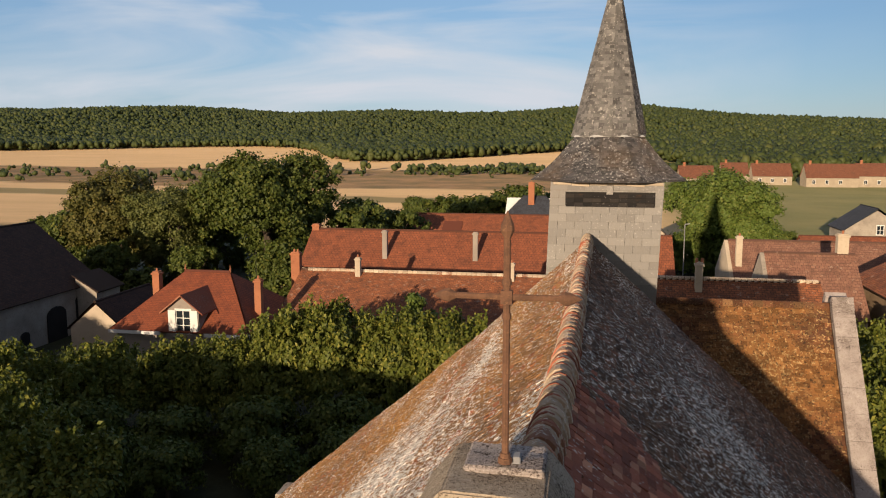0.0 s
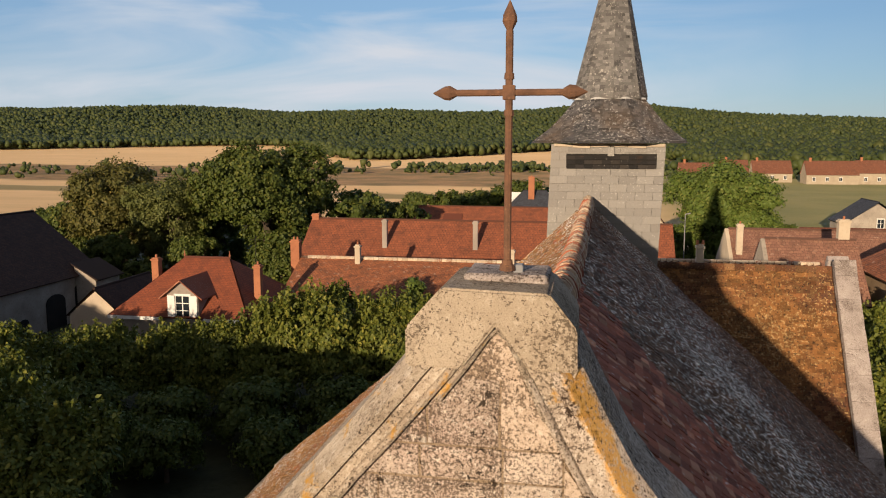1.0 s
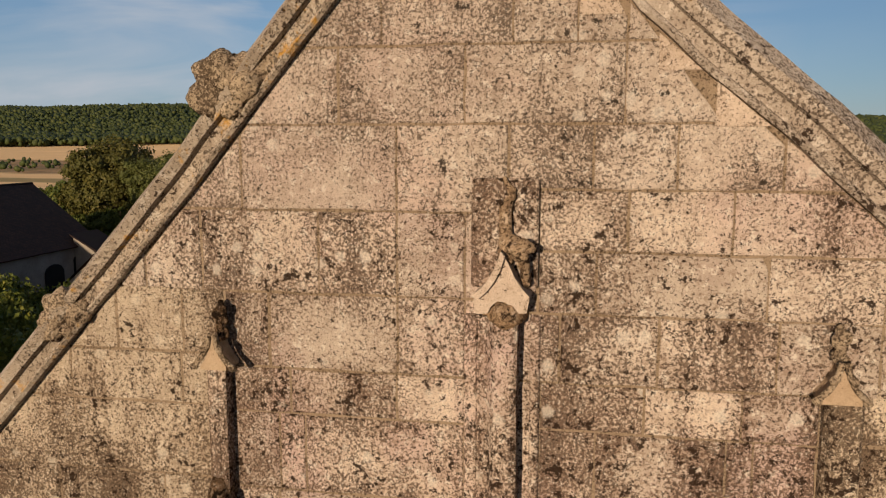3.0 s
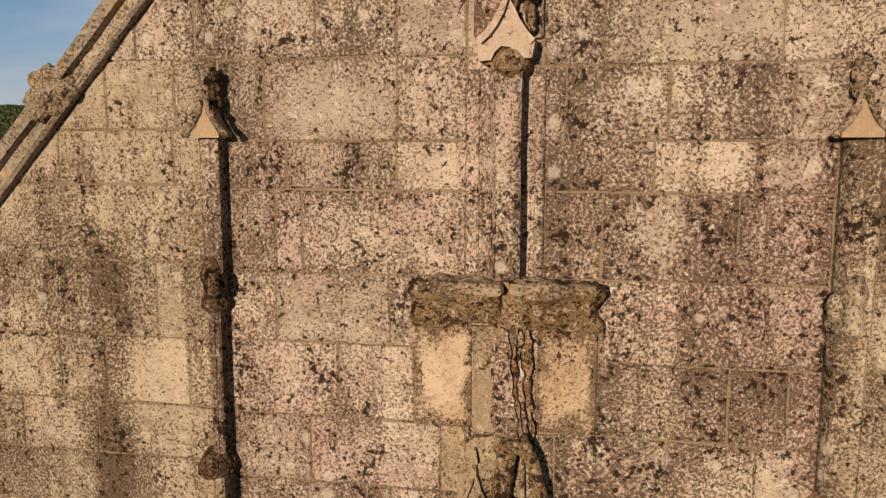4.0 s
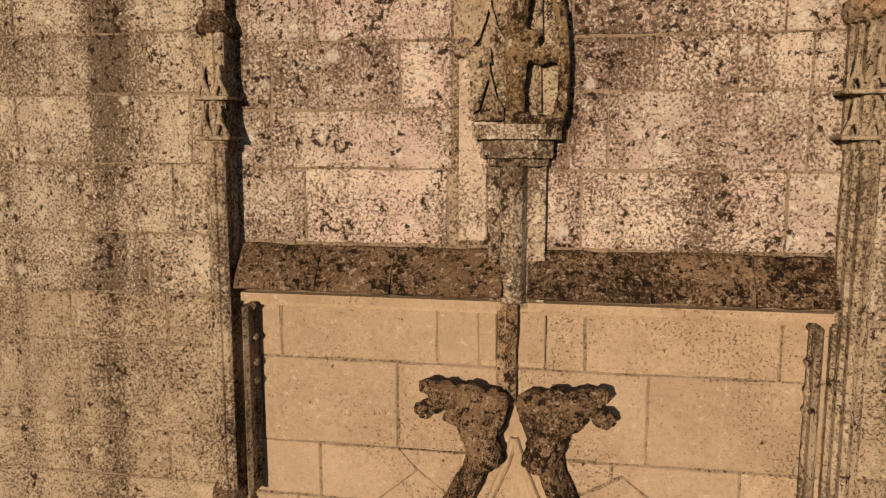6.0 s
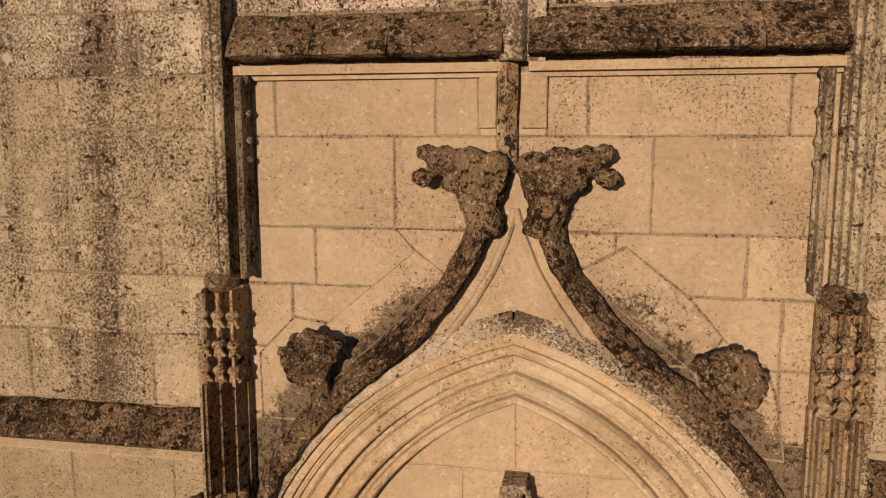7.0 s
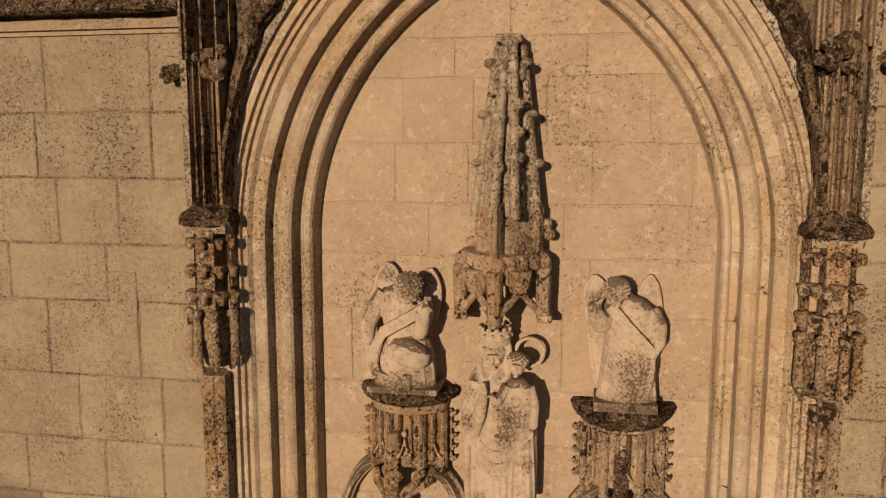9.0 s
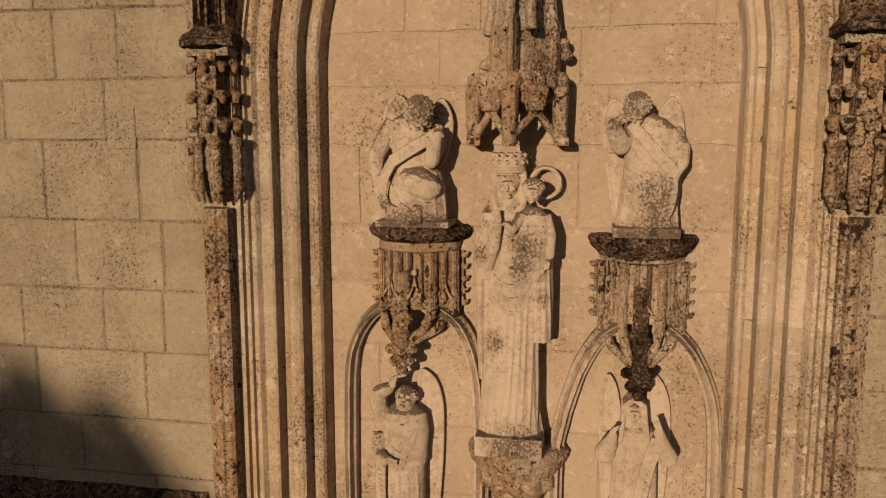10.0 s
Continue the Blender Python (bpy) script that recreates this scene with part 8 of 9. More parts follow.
def angel_bowed(label):
    bm = bmesh.new()
    Y = 0.12
    box(bm, 0.475, 0.80, 0.0, 0.24, 4.735, 4.785)
    gown = [(4.78, 0.645, Y, 0.160, 0.115, 0.0), (4.90, 0.645, Y, 0.145, 0.112, 0.0), (5.05, 0.65, Y, 0.132, 0.105, 0.0), (5.18, 0.655, Y - 0.005, 0.132, 0.10, 0.0), (5.27, 0.655, Y - 0.01, 0.128, 0.09, 0.0), (5.32, 0.635, Y - 0.02, 0.085, 0.07, 0.0), (5.35, 0.61, Y - 0.03, 0.05, 0.05, 0.0)]
    robe(bm, gown, 9, 48)
    for x0, x1 in ((0.55, 0.51), (0.59, 0.55), (0.62, 0.60), (0.66, 0.655), (0.69, 0.71), (0.73, 0.76), (0.76, 0.79)):
        drape(bm, gown, [(x0, 5.06), ((x0 + x1) / 2, 4.92), (x1, 4.79)], 0.011)
    for z in (5.13, 5.09):
        drape(bm, gown, [(0.54, z), (0.62, z - 0.07), (0.70, z - 0.10)], 0.009)
    head(bm, 0.570, Y - 0.11, 5.365, 0.068, 1.55, lean=10)
    chain(bm, [(0.745, Y - 0.01, 5.255, 0.060), (0.785, Y - 0.04, 5.18, 0.054), (0.79, Y - 0.075, 5.11, 0.042), (0.775, Y - 0.10, 5.07, 0.028)])
    hand(bm, 0.768, Y - 0.11, 5.045, -0.3, -0.95, 0.026)
    chain(bm, [(0.545, Y - 0.01, 5.265, 0.056), (0.50, Y - 0.06, 5.195, 0.054), (0.480, Y - 0.095, 5.24, 0.048), (0.465, Y - 0.115, 5.29, 0.036)])
    hand(bm, 0.480, Y - 0.13, 5.305, 0.55, 0.8, 0.030)
    ribbon(bm, [(0.545, Y - 0.115, 5.30), (0.64, Y - 0.135, 5.19), (0.742, Y - 0.125, 5.08)], 0.030, 0.011)
    ribbon(bm, [(0.742, Y - 0.12, 5.09), (0.752, Y - 0.12, 4.98), (0.738, Y - 0.125, 4.90), (0.714, Y - 0.13, 4.835)], 0.028, 0.010)
    marks(bm, (0.60, Y - 0.135, 5.235), (0.73, Y - 0.138, 5.095), 6, 0.011)
    marks(bm, (0.75, Y - 0.135, 5.04), (0.722, Y - 0.14, 4.86), 7, 0.011)
    wing(bm, Y + 0.09, [(0.466, 5.425), (0.43, 5.38), (0.418, 5.31), (0.435, 5.15), (0.455, 5.0), (0.484, 4.83), (0.525, 4.86), (0.56, 5.2), (0.52, 5.37)])
    wing(bm, Y + 0.09, [(0.756, 5.435), (0.795, 5.37), (0.815, 5.24), (0.806, 5.05), (0.785, 4.85), (0.745, 4.92), (0.70, 5.2), (0.705, 5.36)])
    statue("statue", bm, label, (0.645, 0.12, 4.735), "statues in the arch", 0.0045, M_STATUE_BOWED)


def angel_reaching(label):
    """A standing figure that looks up under a raised arm."""
    bm = bmesh.new()
    Y, cx, z0 = 0.14, -0.645, 2.62
    box(bm, cx - 0.15, cx + 0.15, 0.02, 0.25, z0, z0 + 0.08)
    gown = [(z0 + 0.07, cx, Y, 0.145, 0.11, 0.04), (3.2, cx, Y, 0.128, 0.10, 0.02), (3.44, cx, Y, 0.130, 0.095, 0.0)]
    robe(bm, gown, 8)
    for x in (-0.75, -0.70, -0.65, -0.60, -0.55):
        drape(bm, gown, [(x, 3.42), (x + 0.006, 3.2), (x * 1.02 + 0.013, 2.72)], 0.011)
    trunk_ = [(3.43, cx, Y, 0.142, 0.10, 0.0), (3.50, cx + 0.005, Y, 0.140, 0.10, 0.0), (3.62, cx + 0.01, Y, 0.145, 0.095, 0.0), (3.72, cx + 0.015, Y, 0.122, 0.08, 0.0), (3.77, cx + 0.02, Y, 0.05, 0.05, 0.0)]
    robe(bm, trunk_, 6, 40)
    for line_ in ([(-0.74, 3.64), (-0.70, 3.55), (-0.62, 3.50)], [(-0.54, 3.68), (-0.56, 3.58), (-0.60, 3.50)], [(-0.65, 3.70), (-0.63, 3.66), (-0.60, 3.68)]):
        drape(bm, trunk_, line_, 0.008)
    head(bm, -0.620, Y - 0.03, 3.80, 0.066, -0.75, lean=14)
    chain(bm, [(-0.745, Y, 3.66, 0.052), (-0.77, Y - 0.04, 3.76, 0.050), (-0.755, Y - 0.07, 3.84, 0.044), (-0.70, Y - 0.09, 3.875, 0.034)])
    hand(bm, -0.675, Y - 0.10, 3.90, 0.25, 0.95, 0.030)
    chain(bm, [(-0.76, Y - 0.04, 3.60, 0.045), (-0.77, Y - 0.08, 3.50, 0.042), (-0.72, Y - 0.11, 3.475, 0.036)])
    hand(bm, -0.69, Y - 0.12, 3.475, 0.9, -0.2, 0.028)
    ribbon(bm, [(-0.74, Y - 0.115, 3.46), (-0.742, Y - 0.115, 3.3), (-0.735, Y - 0.115, 3.1)], 0.028, 0.010)
    marks(bm, (-0.742, Y - 0.128, 3.43), (-0.738, Y - 0.128, 3.15), 9, 0.010)
    wing(bm, Y + 0.085, [(-0.541, 3.945), (-0.48, 3.90), (-0.44, 3.80), (-0.427, 3.66), (-0.435, 3.35), (-0.47, 3.05), (-0.53, 3.2), (-0.55, 3.6), (-0.565, 3.85)])
    statue("statue", bm, label, (cx, 0.13, z0), "statues in the arch", 0.0048)


def angel_scroll(label):
    """A standing hooded figure with both hands raised, a lettered scroll hung from one."""
    bm = bmesh.new()
    Y, cx, z0 = 0.14, 0.625, 2.62
    box(bm, cx - 0.15, cx + 0.15, 0.02, 0.25, z0, z0 + 0.08)
    gown = [(z0 + 0.07, cx, Y, 0.150, 0.11, 0.04), (3.2, cx, Y, 0.125, 0.095, 0.015), (3.5, cx, Y, 0.118, 0.09, 0.0), (3.62, cx, Y, 0.130, 0.085, 0.0), (3.70, cx, Y, 0.105, 0.07, 0.0), (3.76, cx, Y, 0.045, 0.045, 0.0)]
    robe(bm, gown, 8)
    for x in (0.53, 0.57, 0.60, 0.70):
        drape(bm, gown, [(x + 0.01, 3.55), (x, 3.2), (x - 0.01, 2.72)], 0.010)
    hood_ = [(3.62, cx - 0.01, Y + 0.01, 0.085, 0.07, 0.0), (3.74, cx - 0.01, Y + 0.01, 0.074, 0.07, 0.0), (3.85, cx - 0.01, Y + 0.005, 0.066, 0.066, 0.0), (3.90, cx - 0.01, Y + 0.005, 0.035, 0.035, 0.0)]
    robe(bm, hood_, 5, 26)
    for sx in (-1, 1):
        chain(bm, [(cx - 0.01, Y - 0.05, 3.885, 0.012), (cx - 0.01 + sx * 0.05, Y - 0.05, 3.85, 0.014), (cx - 0.01 + sx * 0.058, Y - 0.055, 3.76, 0.014), (cx - 0.01 + sx * 0.07, Y - 0.07, 3.66, 0.016)])
    head(bm, cx - 0.012, Y - 0.035, 3.805, 0.054, 0.05, curls=False)
    for sx, ex, hx, hz in ((-1, 0.468, 0.505, 3.72), (1, 0.790, 0.735, 3.755)):
        chain(bm, [(cx + sx * 0.11, Y, 3.64, 0.050), (ex, Y - 0.05, 3.575, 0.056), ((ex + hx) / 2, Y - 0.09, 3.64, 0.046), (hx, Y - 0.12, hz - 0.02, 0.026)])
        hand(bm, hx, Y - 0.13, hz, sx * -0.4, 0.9, 0.026)
    ribbon(bm, [(0.735, Y - 0.13, 3.70), (0.695, Y - 0.125, 3.58), (0.665, Y - 0.12, 3.45), (0.635, Y - 0.12, 3.25), (0.62, Y - 0.12, 3.05)], 0.036, 0.010)
    marks(bm, (0.70, Y - 0.135, 3.60), (0.63, Y - 0.135, 3.15), 11, 0.014)
    wing(bm, Y + 0.085, [(0.481, 3.972), (0.452, 3.90), (0.445, 3.78), (0.45, 3.5), (0.475, 3.25), (0.52, 3.4), (0.545, 3.72), (0.52, 3.90)])
    wing(bm, Y + 0.085, [(0.721, 3.985), (0.775, 3.90), (0.803, 3.76), (0.80, 3.5), (0.775, 3.25), (0.73, 3.4), (0.695, 3.72), (0.695, 3.90)])
    statue("statue", bm, label, (cx, 0.13, z0), "statues in the arch", 0.0048)


make_madonna()
angel_seated("pale stone angel seated with bowed head on a mossy shelf")
angel_bowed("pale stone angel with a scroll bowing on a mossy shelf")
angel_reaching("pale stone angel with a raised arm standing in a niche")
angel_scroll("pale stone angel holding a lettered scroll in a niche")
# niche floors that carry the lower figures
for cx in (-0.645, 0.625):
    bm = bmesh.new()
    loft(bm, [(2.3, 0.10, 0.12), (2.5, 0.2, 0.24), (2.62, 0.23, 0.27)], cx, WALL_Y, 12, half=True)
    part("corbel", bm, M_STATUE, tympanum)


# ---- village ----
def gable_wall(h, x0, x1, y0, y1, eave, ridge, material, label):
    """A gable wall that stands a little above the roof."""
    bm = bmesh.new()
    ym = (y0 + y1) / 2
    sec = [(y0 - 0.15, 0.0), (y1 + 0.15, 0.0), (y1 + 0.15, eave - 0.1), (ym, ridge + 0.12), (y0 - 0.15, eave - 0.1)]
    a, b = [bm.verts.new((x0, y, z)) for y, z in sec], [bm.verts.new((x1, y, z)) for y, z in sec]
    for i in range(5):
        bm.faces.new((a[i], a[(i + 1) % 5], b[(i + 1) % 5], b[i]))
    bm.faces.new(a)
    bm.faces.new(b[::-1])
    h.add("gable_wall", bm, material, label)


class House:
    """A thing with walls, roof and openings, built in world metres round its base."""

    def __init__(self, label, category, at, group="", name="house"):
        self.ob = thing(name, label, category, at, group)

    def add(self, name, bm, material, label="", parent=None):
        o = part(name, bm, material, parent or self.ob, label)
        if parent is None:
            keep_world(o)
        return o

    def walls(self, x0, x1, y0, y1, eave, ridge, axis, material, gables=(True, True)):
        bm = bmesh.new()
        if axis == "x":
            ym = (y0 + y1) / 2
            sec = [(y0, 0), (y1, 0), (y1, eave), (ym, ridge - 0.12), (y0, eave)] if gables[0] else [(y0, 0), (y1, 0), (y1, eave), (y0, eave)]
            a = [bm.verts.new((x0, y, z)) for y, z in sec]
            b = [bm.verts.new((x1, y, z)) for y, z in sec]
        else:
            xm = (x0 + x1) / 2
            sec = [(x0, 0), (x1, 0), (x1, eave), (xm, ridge - 0.12), (x0, eave)] if gables[0] else [(x0, 0), (x1, 0), (x1, eave), (x0, eave)]
            a = [bm.verts.new((x, y0, z)) for x, z in sec]
            b = [bm.verts.new((x, y1, z)) for x, z in sec]
        n = len(sec)
        for i in range(n):
            j = (i + 1) % n
            bm.faces.new((a[i], a[j], b[j], b[i]))
        bm.faces.new(a)
        bm.faces.new(b[::-1])
        return self.add("wall", bm, material)

    def roof(self, x0, x1, y0, y1, eave, ridge, axis, material, over=0.3, hip=(0.0, 0.0), thick=0.12, label=""):
        drop = 0.0
        if axis == "x":
            ym = (y0 + y1) / 2
            drop = over * (ridge - eave) / (ym - y0)
            r0, r1 = (x0 + hip[0] - (0 if hip[0] else over * 0.6), ym, ridge), (x1 - hip[1] + (0 if hip[1] else over * 0.6), ym, ridge)
            c = [(x0 - over * (1 if hip[0] else 0.6), y0 - over, eave - drop), (x1 + over * (1 if hip[1] else 0.6), y0 - over, eave - drop), (x1 + over * (1 if hip[1] else 0.6), y1 + over, eave - drop), (x0 - over * (1 if hip[0] else 0.6), y1 + over, eave - drop)]
            polys = [(c[0], c[1], r1, r0), (c[2], c[3], r0, r1)]
            if hip[0]:
                polys.append((c[3], c[0], r0))
            if hip[1]:
                polys.append((c[1], c[2], r1))
        else:
            xm = (x0 + x1) / 2
            drop = over * (ridge - eave) / (xm - x0)
            r0, r1 = (xm, y0 + hip[0] - (0 if hip[0] else over * 0.6), ridge), (xm, y1 - hip[1] + (0 if hip[1] else over * 0.6), ridge)
            c = [(x0 - over, y0 - over * 0.6, eave - drop), (x1 + over, y0 - over * 0.6, eave - drop), (x1 + over, y1 + over * 0.6, eave - drop), (x0 - over, y1 + over * 0.6, eave - drop)]
            polys = [(c[1], c[2], r1, r0), (c[3], c[0], r0, r1)]
            if hip[0]:
                polys.append((c[0], c[1], r0))
            if hip[1]:
                polys.append((c[2], c[3], r1))
        for p in polys:
            bm = bmesh.new()
            uv = bm.loops.layers.uv.new("UVMap")
            a, b = Vector(p[0]), Vector(p[1])
            u = (b - a).normalized()
            nrm = (b - a).cross(Vector(p[2]) - a).normalized()
            w = nrm.cross(u)
            # a fine mesh, so that the slope can sag a little
            n_u, n_v = max(2, int((b - a).length / 0.9)), 5
            d = Vector(p[3]) if len(p) == 4 else Vector(p[2])
            e = Vector(p[2])
            grid = []
            for j in range(n_v + 1):
                t = j / n_v
                lo, hi = a.lerp(d, t), b.lerp(e, t)
                row = []
                for i in range(n_u + 1):
                    q = lo.lerp(hi, i / n_u)
                    sag = noise.noise(q * 0.35) * 0.05 * (0 if i in (0, n_u) else 1)
                    row.append(bm.verts.new(q + nrm * (thick + sag)))
                grid.append(row)
            for j in range(n_v):
                for i in range(n_u):
                    try:
                        f = bm.faces.new((grid[j][i], grid[j][i + 1], grid[j + 1][i + 1], grid[j + 1][i]))
                    except ValueError:
                        continue
            base = [bm.verts.new(Vector(q)) for q in p]
            bm.faces.new(base[::-1])
            edge = [grid[0][i] for i in range(n_u + 1)]
            bm.faces.new([*edge[::-1], base[0], base[1]])
            bmesh.ops.remove_doubles(bm, verts=bm.verts, dist=0.0005)
            for f in bm.faces:
                for lp in f.loops:
                    q = lp.vert.co - a
                    lp[uv].uv = (q.dot(u), q.dot(w))
            me = bpy.data.meshes.new("roof")
            bm.to_mesh(me)
            bm.free()
            me.materials.append(material)
            o = new("roof", me)
            o.parent = self.ob
            keep_world(o)
            if label:
                tagged(o, label)
        # ridge tiles as a low capping
        bm = bmesh.new()
        limb(bm, Vector(r0) + Vector((0, 0, thick)), Vector(r1) + Vector((0, 0, thick)), 0.12, 0.12, 8)
        self.add("ridge", bm, material)

    def chimney(self, x, y, z0, z1, w, d, material, pots=1):
        bm = bmesh.new()
        box(bm, x - w / 2, x + w / 2, y - d / 2, y + d / 2, z0, z1 - 0.22, 0.015)
        box(bm, x - w / 2 - 0.06, x + w / 2 + 0.06, y - d / 2 - 0.06, y + d / 2 + 0.06, z1 - 0.24, z1 - 0.10, 0.015)
        box(bm, x - w / 2 + 0.03, x + w / 2 - 0.03, y - d / 2 + 0.03, y + d / 2 - 0.03, z1 - 0.10, z1)
        c = self.add("chimney", bm, material)
        for k in range(pots):
            bm = bmesh.new()
            limb(bm, (x + (k - (pots - 1) / 2) * 0.3, y, z1 - 0.05), (x + (k - (pots - 1) / 2) * 0.3, y, z1 + 0.22), 0.09, 0.075, 8)
            self.add("chimney_pot", bm, M_BRICK)
        return c

    def window(self, x, y, z, w, h, face, shutters=False, bars=(1, 2)):
        """A window set in a wall that looks to -y ('s') or to +x ('e')."""
        def bx(bm, a0, a1, d0, d1, z0, z1):
            if face == "s":
                box(bm, x + a0, x + a1, y - d1, y - d0, z + z0, z + z1)
            else:
                box(bm, x + d0, x + d1, y + a0, y + a1, z + z0, z + z1)
        bm = bmesh.new()
        bx(bm, -w / 2 - 0.09, w / 2 + 0.09, 0.0, 0.05, -0.1, 0.0)
        bx(bm, -w / 2 - 0.09, w / 2 + 0.09, 0.0, 0.04, h, h + 0.14)
        bx(bm, -w / 2 - 0.09, -w / 2, 0.0, 0.04, 0.0, h)
        bx(bm, w / 2, w / 2 + 0.09, 0.0, 0.04, 0.0, h)
        win = self.add("window", bm, M_WHITE)
        inv = Matrix.Translation(self.ob.location).inverted()
        bm = bmesh.new()
        bx(bm, -w / 2, w / 2, 0.004, 0.012, 0.0, h)
        part("pane", bm, M_GLASS, win)
        bm = bmesh.new()
        for i in range(bars[0] + 2):
            a = -w / 2 + w * i / (bars[0] + 1)
            bx(bm, a - 0.035, a + 0.035, 0.012, 0.04, 0.0, h)
        for i in range(bars[1] + 2):
            a = h * i / (bars[1] + 1)
            bx(bm, -w / 2, w / 2, 0.012, 0.036, a - 0.025, a + 0.025)
        part("window_frame", bm, M_WHITE, win)
        if shutters:
            for s in (-1, 1):
                bm = bmesh.new()
                bx(bm, s * (w / 2 + 0.30) - 0.27, s * (w / 2 + 0.30) + 0.27, 0.05, 0.09, -0.02, h + 0.02)
                for k in (0.2, 0.8):
                    bx(bm, s * (w / 2 + 0.30) - 0.25, s * (w / 2 + 0.30) + 0.25, 0.09, 0.105, h * k - 0.05, h * k + 0.05)
                part("shutter", bm, M_WHITE, win, "open white shutter")


# the house with the dormer
h = House("grey rendered house with hipped orange tile roof and white dormer", "house", (-27, 49, 0))
h.walls(-32.0, -22.3, 45.2, 54.4, 3.75, 7.0, "x", M_PL_GREY, gables=(False, False))
h.roof(-32.0, -22.3, 45.2, 54.4, 3.85, 7.0, "x", M_ROOF_NEW, 0.35, hip=(2.9, 3.2), label="hipped roof of bright orange-red tiles")
for x0, x1, y0, y1 in ((-32.4, -28.5, 44.75, 44.9), (-25.2, -21.9, 44.75, 44.9), (-22.0, -21.85, 44.9, 54.6)):
    bm = bmesh.new()
    box(bm, x0, x1, y0, y1, 3.45, 3.68)
    h.add("gutter_board", bm, M_WHITE)
bm = bmesh.new()
DX = -26.75
sec = [(DX - 1.15, 3.3), (DX + 1.15, 3.3), (DX + 1.15, 5.35), (DX, 6.25), (DX - 1.15, 5.35)]
a = [bm.verts.new((x, 44.95, z)) for x, z in sec]
b = [bm.verts.new((x, 48.6, z)) for x, z in sec]
for i in range(5):
    bm.faces.new((a[i], a[(i + 1) % 5], b[(i + 1) % 5], b[i]))
bm.faces.new(a)
bm.faces.new(b[::-1])
h.add("dormer", bm, M_PL_GREY, "rendered dormer gable")
for s in (-1, 1):
    bm = bmesh.new()
    pts = [(DX, 6.34), (DX + s * 1.6, 5.08), (DX + s * 1.6, 4.98), (DX, 6.24)]
    a = [bm.verts.new((x, 44.6, z)) for x, z in pts]
    b = [bm.verts.new((x, 49.0, z)) for x, z in pts]
    for i in range(4):
        bm.faces.new((a[i], a[(i + 1) % 4], b[(i + 1) % 4], b[i]))
    bm.faces.new(a)
    bm.faces.new(b[::-1])
    h.add("dormer_roof", bm, M_TILE_RED)
h.window(DX, 44.95, 3.65, 1.05, 1.55, "s", shutters=True, bars=(1, 2))
h.chimney(-31.2, 49.4, 3.2, 7.1, 0.55, 0.55, M_BRICK)
h.chimney(-22.6, 48.2, 3.6, 7.0, 0.5, 0.5, M_BRICK)
for x in (-29.1, -25.5):
    bm = bmesh.new()
    limb(bm, (x, 49.8, 7.0), (x, 49.8, 7.65), 0.07, 0.02, 6)
    ball(bm, x, 49.8, 7.3, 0.1, 0.1, 0.1, sub=1)
    h.add("roof_finial", bm, M_BRICK)
bm = bmesh.new()
limb(bm, (-23.0, 48.8, 6.0), (-23.0, 48.8, 9.0), 0.02, 0.02, 5)
limb(bm, (-23.5, 48.8, 8.7), (-22.5, 48.8, 8.7), 0.012, 0.012, 4)
h.add("aerial", bm, M_DARK)

# small cream gable beside it
h = House("small cream-rendered outbuilding with an old tile roof", "shed", (-37, 52, 0))
h.walls(-39.2, -34.6, 50.0, 57.5, 2.3, 4.3, "y", M_PL_CREAM)
h.roof(-39.2, -34.6, 50.0, 57.5, 2.3, 4.3, "y", M_ROOF_DARK, 0.2)

# barn with arched doors
h = House("long rendered barn with a dark tile roof and arched doorways", "barn", (-49, 50, 0), name="barn")
h.walls(-56.0, -43.6, 34.0, 60.0, 4.3, 9.2, "y", M_PL_RUBBLE)
h.roof(-56.0, -43.6, 34.0, 60.0, 4.3, 9.2, "y", M_ROOF_DARK, 0.4)
for y, w, z1, m in ((54.2, 1.2, 2.9, M_DARK), (46.0, 1.1, 2.3, M_WHITE), (50.3, 0.5, 1.6, M_DARK), (57.6, 0.8, 3.3, M_DARK)):
    bm = bmesh.new()
    pts = [(y - w, 0.0), (y + w, 0.0), (y + w, z1 - w * 0.6)] + [(y + w * math.cos(t), z1 - w * 0.6 + w * 0.6 * math.sin(t)) for t in np.linspace(0.3, math.pi - 0.3, 7)] + [(y - w, z1 - w * 0.6)]
    a = [bm.verts.new((-43.58, q, z)) for q, z in pts]
    b = [bm.verts.new((-43.50, q, z)) for q, z in pts]
    for i in range(len(pts)):
        bm.faces.new((a[i], a[(i + 1) % len(pts)], b[(i + 1) % len(pts)], b[i]))
    bm.faces.new(b)
    bm.faces.new(a[::-1])
    h.add("door", bm, m)
bm = bmesh.new()
box(bm, -43.6, -41.6, 57.0, 60.5, 0, 3.6)
for v in bm.verts:
    if v.co.z > 3 and v.co.x < -43:
        v.co.z = 4.9
h.add("lean_to", bm, M_PL_RUBBLE)
bm = bmesh.new()
box(bm, -43.8, -41.3, 56.8, 60.8, 3.62, 3.74)
for v in bm.verts:
    if v.co.x < -43:
        v.co.z += 1.4
h.add("lean_to_roof", bm, M_ROOF_DARK)

